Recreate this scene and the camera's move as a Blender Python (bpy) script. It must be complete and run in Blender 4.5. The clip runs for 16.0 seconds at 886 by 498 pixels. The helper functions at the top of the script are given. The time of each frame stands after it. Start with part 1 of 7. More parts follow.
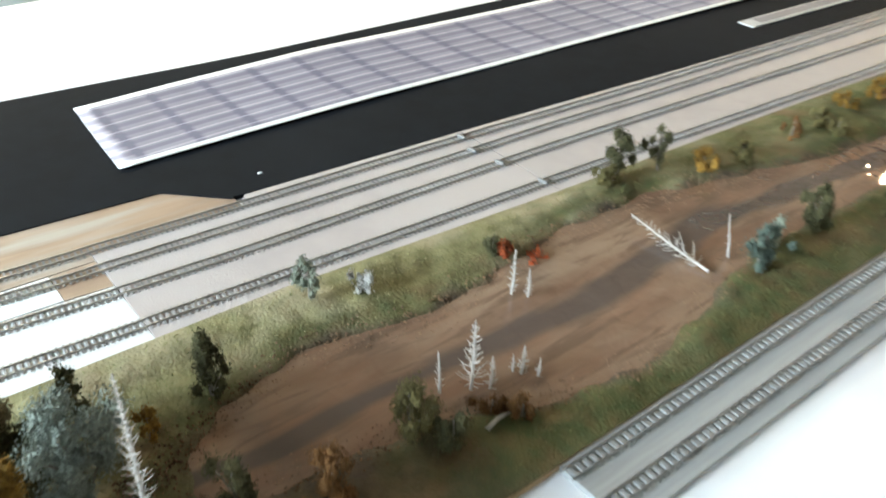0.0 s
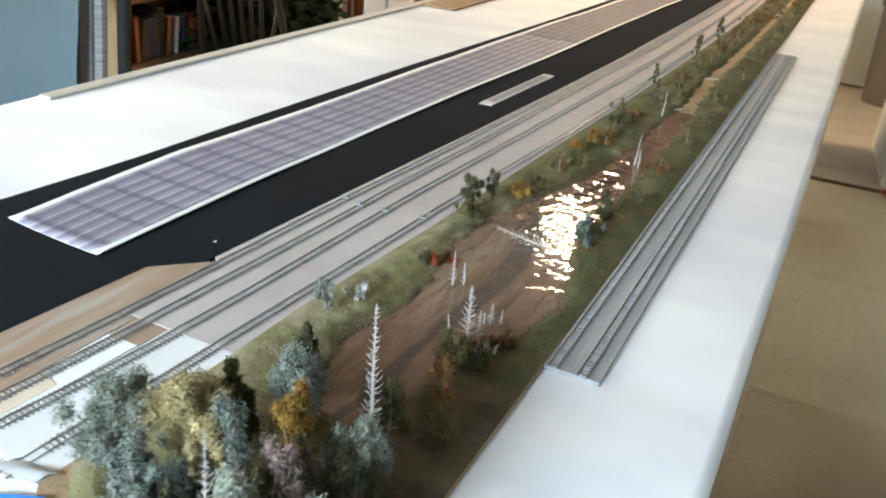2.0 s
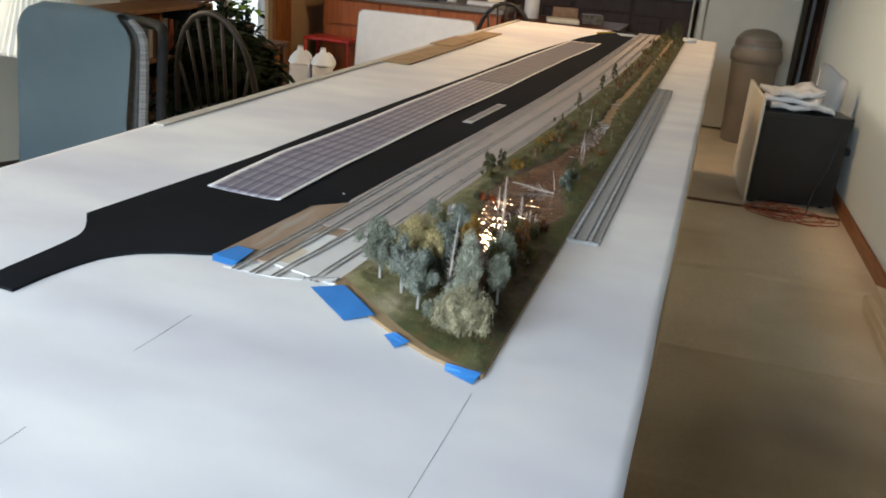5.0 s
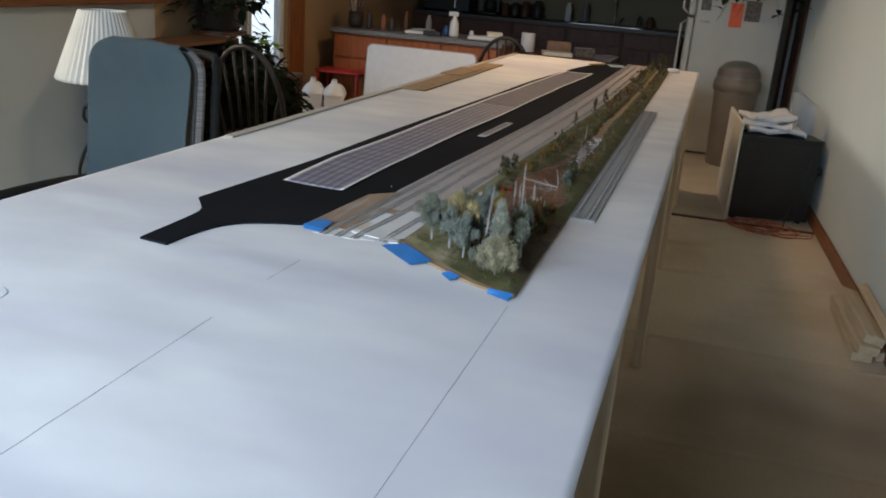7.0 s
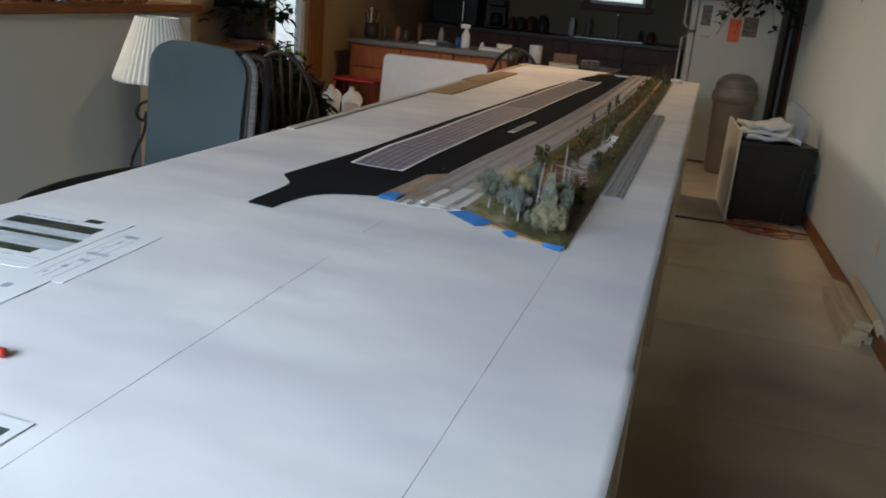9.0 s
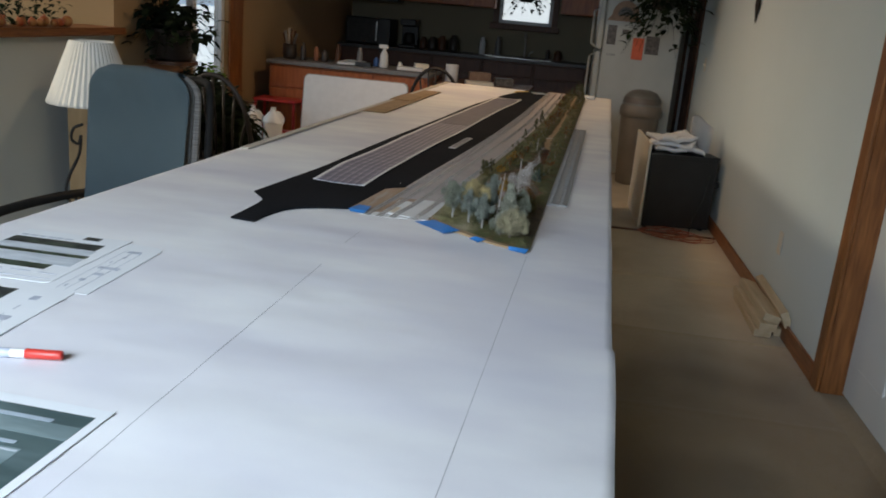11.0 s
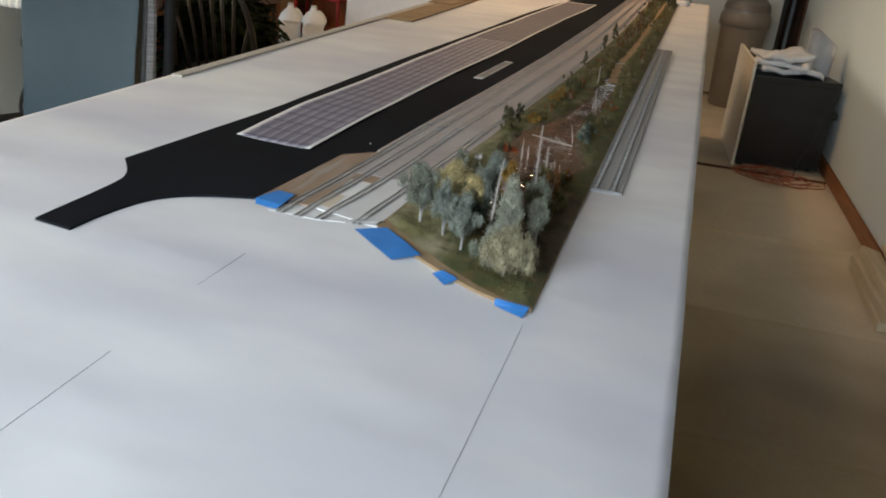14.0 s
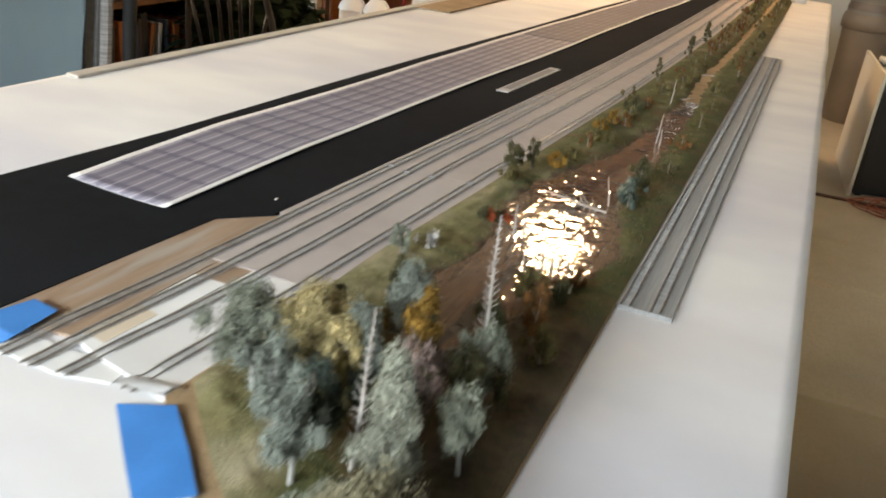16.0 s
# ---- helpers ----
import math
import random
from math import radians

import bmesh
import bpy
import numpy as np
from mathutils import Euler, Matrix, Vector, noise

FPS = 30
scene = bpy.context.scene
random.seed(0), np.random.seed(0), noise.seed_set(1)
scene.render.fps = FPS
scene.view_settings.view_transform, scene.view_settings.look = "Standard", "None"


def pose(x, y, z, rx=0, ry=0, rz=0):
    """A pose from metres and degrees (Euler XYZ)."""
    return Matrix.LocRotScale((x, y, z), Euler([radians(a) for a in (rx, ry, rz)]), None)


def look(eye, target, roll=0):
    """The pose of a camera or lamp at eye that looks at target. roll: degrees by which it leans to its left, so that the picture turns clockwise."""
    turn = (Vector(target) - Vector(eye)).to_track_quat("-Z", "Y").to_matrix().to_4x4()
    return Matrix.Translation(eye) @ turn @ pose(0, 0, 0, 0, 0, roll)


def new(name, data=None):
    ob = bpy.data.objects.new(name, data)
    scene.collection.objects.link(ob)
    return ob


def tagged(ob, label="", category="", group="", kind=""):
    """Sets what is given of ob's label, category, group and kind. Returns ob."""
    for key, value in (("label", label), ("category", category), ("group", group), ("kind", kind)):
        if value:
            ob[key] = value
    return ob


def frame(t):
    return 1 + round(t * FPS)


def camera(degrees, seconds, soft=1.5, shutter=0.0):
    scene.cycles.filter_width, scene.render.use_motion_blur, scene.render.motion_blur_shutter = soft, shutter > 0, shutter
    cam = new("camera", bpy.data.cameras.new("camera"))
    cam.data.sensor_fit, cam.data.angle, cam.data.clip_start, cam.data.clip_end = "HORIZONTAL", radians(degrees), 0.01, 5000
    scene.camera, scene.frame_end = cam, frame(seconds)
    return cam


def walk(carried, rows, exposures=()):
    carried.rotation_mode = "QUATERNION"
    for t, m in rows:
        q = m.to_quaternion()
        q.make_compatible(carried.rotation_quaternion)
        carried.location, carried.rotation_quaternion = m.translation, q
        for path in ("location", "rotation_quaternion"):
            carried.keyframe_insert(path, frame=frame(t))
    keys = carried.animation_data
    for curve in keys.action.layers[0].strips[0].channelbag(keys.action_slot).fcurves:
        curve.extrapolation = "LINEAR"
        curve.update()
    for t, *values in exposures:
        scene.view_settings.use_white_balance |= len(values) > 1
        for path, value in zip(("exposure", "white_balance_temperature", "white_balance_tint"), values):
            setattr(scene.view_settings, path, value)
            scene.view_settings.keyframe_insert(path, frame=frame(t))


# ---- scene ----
cam = camera(55.4, 16.0, soft=1.8, shutter=0.5)
# the walk: seconds, eye, target, roll
PATH = [
    (0, (0.046, 1.376, 1.166), (-1.215, 2.438, 0.034), 2.6),
    (0.5, (0.071, 1.301, 1.176), (-1.070, 2.520, 0.075), 3.2),
    (1, (0.067, 1.234, 1.194), (-0.973, 2.585, 0.149), 5.5),
    (1.5, (0.033, 1.110, 1.196), (-0.817, 2.655, 0.251), 5.4),
    (2, (0.012, 0.985, 1.214), (-0.728, 2.627, 0.346), 5.3),
    (2.5, (0.032, 0.869, 1.233), (-0.614, 2.591, 0.449), 5.2),
    (3, (-0.010, 0.731, 1.219), (-0.593, 2.493, 0.475), 4.6),
    (5.5, (0.016, 0.177, 1.244), (-0.488, 1.982, 0.547), 4.8),
    (6, (-0.007, 0.047, 1.252), (-0.477, 1.859, 0.549), 4.7),
    (6.5, (0.027, -0.039, 1.253), (-0.516, 1.775, 0.611), 4.9),
    (7, (0.065, -0.123, 1.254), (-0.467, 1.701, 0.629), 4.6),
    (7.5, (0.037, -0.242, 1.253), (-0.412, 1.602, 0.62), 4.3),
    (8, (0.022, -0.347, 1.255), (-0.478, 1.486, 0.631), 4.7),
    (8.5, (0.044, -0.407, 1.236), (-0.492, 1.421, 0.626), 5.2),
    (11, (-0.064, -0.653, 1.246), (-0.385, 1.247, 0.711), 5.1),
    (11.5, (-0.044, -0.594, 1.25), (-0.322, 1.295, 0.655), 5.0),
    (12, (-0.025, -0.437, 1.244), (-0.357, 1.424, 0.592), 5.1),
    (12.5, (0.009, -0.275, 1.238), (-0.377, 1.576, 0.588), 5.1),
    (13, (0.003, -0.119, 1.229), (-0.419, 1.698, 0.508), 5.2),
    (13.5, (-0.026, 0.058, 1.227), (-0.467, 1.87, 0.503), 6.2),
    (14, (-0.053, 0.219, 1.217), (-0.52, 2.004, 0.444), 5.9),
    (14.5, (-0.063, 0.438, 1.197), (-0.572, 2.218, 0.439), 6.8),
    (15, (-0.05, 0.58, 1.175), (-0.607, 2.319, 0.36), 8.3),
    (15.5, (-0.067, 0.727, 1.162), (-0.696, 2.433, 0.33), 6.6),
    (16, (-0.066, 0.88, 1.142), (-0.727, 2.587, 0.336), 6.5),
]
EXPOSURES = [(0.0, 1.24, 5900, -4), (1.5, 0.90, 5780, -3), (2.5, 0.75, 5750, -1), (3.2, 0.58, 5800, 0), (5.3, -0.18, 6200, 3), (5.8, -0.32, 6100, 4), (6.5, -0.50, 5800, 4), (8.5, -0.98, 5980, 4), (11.0, -0.98, 6030, 4),
             (12.0, -1.02, 6000, 4), (12.5, -0.92, 6000, 4), (13.5, -0.60, 6200, 4), (14.4, -0.34, 6450, 4), (14.8, -0.06, 6500, 4), (15.2, 0.05, 6550, 4), (16.0, 0.34, 6750, 4)]
walk(cam, [(t, look(eye, target, roll)) for t, eye, target, roll in PATH], EXPOSURES)

FLOOR = -0.08
TOP = 0.76
CEIL = 2.34
ROOM = radians(2.35)          # the room is turned a little against the table

# ---- light ----
world = bpy.data.worlds.new("sky")
scene.world = world
world.use_nodes = True
wn = world.node_tree
sky = wn.nodes.new("ShaderNodeTexSky")
sky.sky_type, sky.sun_disc = "NISHITA", False
sky.sun_elevation, sky.sun_rotation = radians(38), radians(160)
wn.links.new(sky.outputs[0], wn.nodes["Background"].inputs[0])
wn.nodes["Background"].inputs[1].default_value = 0.12


def area(name, eye, target, sx, sy, watts, colour, spread=180):
    lamp = bpy.data.lights.new(name, "AREA")
    lamp.shape, lamp.size, lamp.size_y, lamp.energy, lamp.color = "RECTANGLE", sx, sy, watts, colour
    lamp.spread = radians(spread)
    ob = new(name, lamp)
    ob.matrix_world = look(eye, target)
    return ob


area("south_window_daylight", (-1.32, -2.0, 1.95), (-1.12, 0.30, 0.15), 2.16, 0.7, 96, (0.84, 0.90, 1.0), 84)
# west lamp is an added, unseen warm fill inside the room
area("west_warm_fill", (-4.7, 2.4, 2.1), (0.9, 4.9, -0.8), 4.2, 0.7, 43, (1.0, 0.79, 0.55), 68)
area("patio_door_daylight", (-3.09, 5.38, 1.74), (0.6, 5.6, 0.1), 0.92, 0.36, 6, (0.95, 0.97, 1.0), 130)
area("ceiling_lamp_glow", (-1.08, 5.21, 2.245), (-1.08, 5.21, 0.0), 0.32, 0.15, 31, (1.0, 0.60, 0.31))


# ---- materials ----
def mk(name, c1, c2=None, scale=8.0, rough=0.7, bump=0.0, bscale=60.0, metal=0.0, c3=None, scale3=1.5, stretch=(1, 1, 1), coat=0.0, spec=0.5, sheen=0.0, island=0.0, rand=0.0):
    m = bpy.data.materials.new(name)
    m.use_nodes = True
    t = m.node_tree
    b = t.nodes["Principled BSDF"]
    b.inputs["Roughness"].default_value = rough
    b.inputs["Metallic"].default_value = metal
    b.inputs["Coat Weight"].default_value = coat
    b.inputs["Specular IOR Level"].default_value = spec
    b.inputs["Sheen Weight"].default_value = sheen
    co = t.nodes.new("ShaderNodeTexCoord")
    mp = t.nodes.new("ShaderNodeMapping")
    mp.inputs["Scale"].default_value = stretch
    t.links.new(co.outputs["Object"], mp.inputs[0])
    c2 = c2 or tuple(v * 0.8 for v in c1)

    def mix(fac, a, bb):
        n = t.nodes.new("ShaderNodeMix")
        n.data_type = "RGBA"
        t.links.new(fac, n.inputs[0])
        for sock, v in ((n.inputs[6], a), (n.inputs[7], bb)):
            if isinstance(v, tuple):
                sock.default_value = (*v, 1)
            else:
                t.links.new(v, sock)
        return n.outputs[2]

    def nz(sc, detail=4.0, lo=0.35, hi=0.65):
        n = t.nodes.new("ShaderNodeTexNoise")
        n.inputs["Scale"].default_value, n.inputs["Detail"].default_value = sc, detail
        t.links.new(mp.outputs[0], n.inputs["Vector"])
        r = t.nodes.new("ShaderNodeMapRange")
        r.inputs[1].default_value, r.inputs[2].default_value = lo, hi
        t.links.new(n.outputs[0], r.inputs[0])
        return r.outputs[0]

    col = mix(nz(scale), c1, c2)
    if c3:
        col = mix(nz(scale3, 3.0, 0.45, 0.7), col, c3)
    if island or rand:
        src = t.nodes.new("ShaderNodeNewGeometry").outputs["Random Per Island"] if island else t.nodes.new("ShaderNodeObjectInfo").outputs["Random"]
        k = island or rand
        hv = t.nodes.new("ShaderNodeHueSaturation")
        r = t.nodes.new("ShaderNodeMapRange")
        r.inputs[3].default_value, r.inputs[4].default_value = 1 - k, 1 + k
        t.links.new(src, r.inputs[0])
        t.links.new(r.outputs[0], hv.inputs["Value"])
        t.links.new(col, hv.inputs["Color"])
        col = hv.outputs[0]
    t.links.new(col, b.inputs["Base Color"])
    if bump:
        bp = t.nodes.new("ShaderNodeBump")
        bp.inputs["Strength"].default_value = min(1.0, bump)
        bp.inputs["Distance"].default_value = 0.004
        t.links.new(nz(bscale, 5.0, 0.2, 0.8), bp.inputs["Height"])
        t.links.new(bp.outputs[0], b.inputs["Normal"])
    return m


def glow(name, colour, strength):
    m = bpy.data.materials.new(name)
    m.use_nodes = True
    b = m.node_tree.nodes["Principled BSDF"]
    b.inputs["Base Color"].default_value = (*colour, 1)
    b.inputs["Emission Color"].default_value = (*colour, 1)
    b.inputs["Emission Strength"].default_value = strength
    return m


M_WALL = mk("painted_wall", (0.665, 0.735, 0.745), (0.635, 0.705, 0.715), 1.2, 0.85, 0.05, 90)
M_TANWALL = mk("tan_wall", (0.42, 0.30, 0.17), (0.38, 0.27, 0.15), 1.2, 0.85, 0.05, 90)
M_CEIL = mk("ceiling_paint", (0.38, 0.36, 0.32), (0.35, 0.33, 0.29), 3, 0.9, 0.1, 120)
M_CARPET = mk("worn_carpet", (0.38, 0.275, 0.14), (0.29, 0.205, 0.10), 130, 0.95, 0.5, 400, c3=(0.20, 0.13, 0.055), scale3=1.3, sheen=0.2)
M_TRIM = mk("stained_pine", (0.31, 0.125, 0.036), (0.165, 0.060, 0.017), 9, 0.42, 0.1, 30, stretch=(9, 9, 0.7), c3=(0.22, 0.085, 0.024), scale3=3)
M_TRIMH = mk("stained_pine_lengthwise", (0.30, 0.115, 0.036), (0.17, 0.06, 0.019), 9, 0.42, 0.1, 30, stretch=(9, 0.7, 9))
M_DARKTRIM = mk("dark_walnut_trim", (0.12, 0.048, 0.02), (0.07, 0.028, 0.012), 7, 0.5, 0.06, 30, stretch=(9, 9, 0.7))
M_WHITE = mk("white_door_paint", (0.72, 0.74, 0.74), (0.68, 0.70, 0.70), 4, 0.45, 0.02, 50)
M_PAPER = mk("white_roll_paper", (0.81, 0.81, 0.81), (0.70, 0.69, 0.72), 3.4, 0.6, 0.25, 5.0, c3=(0.625, 0.62, 0.68), scale3=2.1, stretch=(0.8, 1.6, 1))
for n in M_PAPER.node_tree.nodes:
    if n.type == "BUMP":
        n.inputs["Distance"].default_value = 0.010
    if n.type == "TEX_NOISE" and n.inputs["Scale"].default_value == 5.0:
        n.inputs["Detail"].default_value = 1.2
M_PLY = mk("plywood", (0.46, 0.33, 0.19), (0.36, 0.24, 0.13), 6, 0.7, 0.1, 60, stretch=(6, 0.8, 6))
M_LUMBER = mk("spruce_lumber", (0.74, 0.62, 0.44), (0.64, 0.51, 0.33), 6, 0.7, 0.1, 60, stretch=(6, 6, 0.8))
M_LUMBERY = mk("spruce_boards", (0.62, 0.52, 0.36), (0.52, 0.42, 0.27), 6, 0.7, 0.1, 60, stretch=(6, 0.6, 6))
M_BLACK = mk("black_foam_sheet", (0.0065, 0.0080, 0.0110), (0.005, 0.006, 0.0082), 40, 0.92, 0.06, 500, c3=(0.009, 0.0105, 0.0138), scale3=3, spec=0.12)
M_CORK = mk("brown_hardboard", (0.335, 0.235, 0.162), (0.265, 0.182, 0.122), 8, 0.6, 0.1, 200, stretch=(14, 1.4, 5), c3=(0.36, 0.315, 0.268), scale3=5)
M_CARDB = mk("brown_cardboard", (0.30, 0.205, 0.11), (0.24, 0.162, 0.085), 12, 0.8, 0.1, 100)
M_BED = mk("grey_beige_roadbed", (0.405, 0.356, 0.336), (0.37, 0.325, 0.308), 30, 0.85, 0.15, 700, c3=(0.435, 0.39, 0.37), scale3=4)
M_CARD = mk("white_card", (0.74, 0.74, 0.73), (0.69, 0.69, 0.68), 9, 0.7, 0.05, 90)
M_TIE = mk("plastic_tie", (0.30, 0.280, 0.262), (0.225, 0.210, 0.196), 300, 0.6, rand=0.25)
M_TIEJ = mk("plastic_ties_far", (0.30, 0.28, 0.258), (0.22, 0.204, 0.188), 300, 0.6, island=0.25)
M_RAIL = mk("nickel_rail", (0.50, 0.47, 0.43), (0.38, 0.355, 0.32), 60, 0.38, metal=0.75)
M_GREYBED = mk("grey_foam_roadbed", (0.34, 0.34, 0.335), (0.29, 0.29, 0.285), 60, 0.85, 0.15, 600, stretch=(6, 0.3, 1))
M_DARKRAIL = mk("oxidised_rail", (0.27, 0.265, 0.26), (0.21, 0.205, 0.20), 60, 0.5, metal=0.4)
M_GREYTIE = mk("grey_tie", (0.325, 0.322, 0.315), (0.28, 0.277, 0.27), 200, 0.75, island=0.15)
M_TAPE = mk("blue_masking_tape", (0.044, 0.20, 0.54), (0.036, 0.17, 0.47), 25, 0.55, 0.06, 260)
M_PENCIL = mk("pencil_line", (0.26, 0.26, 0.28), (0.42, 0.42, 0.44), 30, 0.6)
M_BASE = mk("fibre_base_board", (0.36, 0.25, 0.14), (0.28, 0.19, 0.10), 18, 0.85, 0.2, 200)


def blend(t, fac, a, b):
    n = t.nodes.new("ShaderNodeMix")
    n.data_type = "RGBA"
    t.links.new(fac, n.inputs[0])
    for sock, v in ((n.inputs[6], a), (n.inputs[7], b)):
        if isinstance(v, tuple):
            sock.default_value = (*v, 1)
        else:
            t.links.new(v, sock)
    return n.outputs[2]


def patches(t, scale, lo, hi, stretch=(1, 1, 1), detail=4.0, warp=0.0):
    co = t.nodes.new("ShaderNodeTexCoord")
    mp = t.nodes.new("ShaderNodeMapping")
    mp.inputs["Scale"].default_value = stretch
    t.links.new(co.outputs["Object"], mp.inputs[0])
    n = t.nodes.new("ShaderNodeTexNoise")
    n.inputs["Scale"].default_value, n.inputs["Detail"].default_value, n.inputs["Distortion"].default_value = scale, detail, warp
    t.links.new(mp.outputs[0], n.inputs["Vector"])
    r = t.nodes.new("ShaderNodeMapRange")
    r.inputs[1].default_value, r.inputs[2].default_value = lo, hi
    t.links.new(n.outputs[0], r.inputs[0])
    return r.outputs[0]


def terrain_material():
    m = mk("model_grass_and_soil", (0.205, 0.188, 0.085), (0.122, 0.112, 0.044), 60, 0.95, 0.35, 420, c3=(0.34, 0.292, 0.190), scale3=14)
    t = m.node_tree
    b = t.nodes["Principled BSDF"]
    col = b.inputs["Base Color"].links[0].from_socket
    lush = t.nodes.new("ShaderNodeAttribute")
    lush.attribute_name = "lush"
    green = blend(t, patches(t, 70, 0.35, 0.65), (0.050, 0.062, 0.015), (0.082, 0.074, 0.020))
    green = blend(t, patches(t, 22, 0.5, 0.72), green, (0.115, 0.062, 0.022))
    col = blend(t, lush.outputs["Fac"], col, green)
    at = t.nodes.new("ShaderNodeAttribute")
    at.attribute_name = "soil"
    earth = blend(t, patches(t, 130, 0.35, 0.65), (0.088, 0.058, 0.035), (0.054, 0.036, 0.021))
    earth = blend(t, patches(t, 26, 0.5, 0.68), earth, (0.042, 0.027, 0.017))
    col = blend(t, at.outputs["Fac"], col, earth)
    t.links.new(col, b.inputs["Base Color"])
    return m


def carpet_material():
    m = mk("creased_carpet", (0.76, 0.635, 0.425), (0.64, 0.52, 0.335), 130, 0.95, 0.5, 400, c3=(0.55, 0.42, 0.235), scale3=1.8, sheen=0.3)
    t = m.node_tree
    b = t.nodes["Principled BSDF"]
    col = b.inputs["Base Color"].links[0].from_socket
    # darker brown carries the near aisle's shade besides its own tone
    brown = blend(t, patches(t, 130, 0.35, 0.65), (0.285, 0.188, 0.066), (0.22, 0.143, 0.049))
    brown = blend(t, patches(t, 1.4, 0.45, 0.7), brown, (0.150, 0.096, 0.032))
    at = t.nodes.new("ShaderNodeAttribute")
    at.attribute_name = "brown_shade"
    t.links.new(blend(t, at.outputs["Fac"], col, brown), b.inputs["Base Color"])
    return m


def water_material():
    m = mk("muddy_resin_water", (0.200, 0.118, 0.076), (0.150, 0.088, 0.057), 26, 0.03, 0, c3=(0.250, 0.175, 0.120), scale3=15, stretch=(1.6, 0.45, 1), spec=0.5, coat=1.0)
    t = m.node_tree
    b = t.nodes["Principled BSDF"]
    col = b.inputs["Base Color"].links[0].from_socket
    b.inputs["Coat Roughness"].default_value = 0.03
    col = blend(t, patches(t, 48, 0.50, 0.66, (2.2, 0.35, 1), 5.0, 0.6), col, (0.135, 0.086, 0.058))
    col = blend(t, patches(t, 14, 0.56, 0.70, (1, 0.5, 1)), col, (0.165, 0.085, 0.052))
    at = t.nodes.new("ShaderNodeAttribute")
    at.attribute_name = "deep"
    col = blend(t, at.outputs["Fac"], col, (0.082, 0.062, 0.053))
    t.links.new(col, b.inputs["Base Color"])
    bp = t.nodes.new("ShaderNodeBump")
    bp.inputs["Strength"].default_value, bp.inputs["Distance"].default_value = 0.26, 0.0040
    t.links.new(patches(t, 40, 0.0, 1.0, (1, 1, 1), 2.2, 0.8), bp.inputs["Height"])
    t.links.new(bp.outputs[0], b.inputs["Normal"])
    t.links.new(bp.outputs[0], b.inputs["Coat Normal"])
    return m


def print_material(name, line, shade=1.0):
    """A lilac print: rows of pale bars with darker joints and dark cross bands."""
    m = bpy.data.materials.new(name)
    m.use_nodes = True
    t = m.node_tree
    b = t.nodes["Principled BSDF"]
    b.inputs["Roughness"].default_value = 0.6
    b.inputs["Specular IOR Level"].default_value = 0.5
    co = t.nodes.new("ShaderNodeTexCoord")
    sp = t.nodes.new("ShaderNodeSeparateXYZ")
    t.links.new(co.outputs["UV"], sp.inputs[0])
    cb = t.nodes.new("ShaderNodeCombineXYZ")
    t.links.new(sp.outputs[1], cb.inputs[0])
    t.links.new(sp.outputs[0], cb.inputs[1])
    br = t.nodes.new("ShaderNodeTexBrick")
    br.offset = 0.0
    for k, v in (("Color1", (0.290, 0.282, 0.330, 1)), ("Color2", (0.250, 0.243, 0.290, 1)), ("Mortar", (0.185, 0.180, 0.232, 1))):
        br.inputs[k].default_value = v
    br.inputs["Scale"].default_value = 1.0
    br.inputs["Mortar Size"].default_value = 0.0052
    br.inputs["Mortar Smooth"].default_value = 0.5
    br.inputs["Brick Width"].default_value = 0.062
    br.inputs["Row Height"].default_value = 0.0215
    t.links.new(cb.outputs[0], br.inputs["Vector"])
    wv = t.nodes.new("ShaderNodeTexBrick")
    wv.offset = 0.0
    for k, v in (("Color1", (0, 0, 0, 1)), ("Color2", (0, 0, 0, 1)), ("Mortar", (1, 1, 1, 1))):
        wv.inputs[k].default_value = v
    wv.inputs["Scale"].default_value = 1.0
    wv.inputs["Mortar Size"].default_value = 0.0011
    wv.inputs["Mortar Smooth"].default_value = 0.3
    wv.inputs["Brick Width"].default_value = 9.0
    wv.inputs["Row Height"].default_value = 0.0215
    sh = t.nodes.new("ShaderNodeVectorMath")
    sh.inputs[1].default_value = (0, 0.0085, 0)
    t.links.new(cb.outputs[0], sh.inputs[0])
    t.links.new(sh.outputs[0], wv.inputs["Vector"])
    mx = t.nodes.new("ShaderNodeMix")
    mx.data_type = "RGBA"
    t.links.new(wv.outputs["Color"], mx.inputs[0])
    t.links.new(br.outputs["Color"], mx.inputs[6])
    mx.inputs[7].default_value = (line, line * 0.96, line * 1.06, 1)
    cross = t.nodes.new("ShaderNodeTexBrick")
    cross.offset = 0.0
    for k, v in (("Color1", (1, 1, 1, 1)), ("Color2", (0.92, 0.92, 0.92, 1)), ("Mortar", (0.74, 0.74, 0.80, 1))):
        cross.inputs[k].default_value = v
    cross.inputs["Scale"].default_value = 1.0
    cross.inputs["Mortar Size"].default_value = 0.009
    cross.inputs["Mortar Smooth"].default_value = 0.6
    cross.inputs["Brick Width"].default_value = 0.062
    cross.inputs["Row Height"].default_value = 9.0
    t.links.new(cb.outputs[0], cross.inputs["Vector"])
    dim = t.nodes.new("ShaderNodeMix")
    dim.data_type, dim.blend_type = "RGBA", "MULTIPLY"
    dim.inputs[0].default_value = 1.0
    t.links.new(mx.outputs[2], dim.inputs[6])
    t.links.new(cross.outputs["Color"], dim.inputs[7])
    tone = t.nodes.new("ShaderNodeMix")
    tone.data_type, tone.blend_type = "RGBA", "MULTIPLY"
    tone.inputs[0].default_value = 1.0
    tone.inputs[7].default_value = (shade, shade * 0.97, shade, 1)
    t.links.new(dim.outputs[2], tone.inputs[6])
    mx = tone
    nz = t.nodes.new("ShaderNodeTexNoise")
    nz.inputs["Scale"].default_value = 30
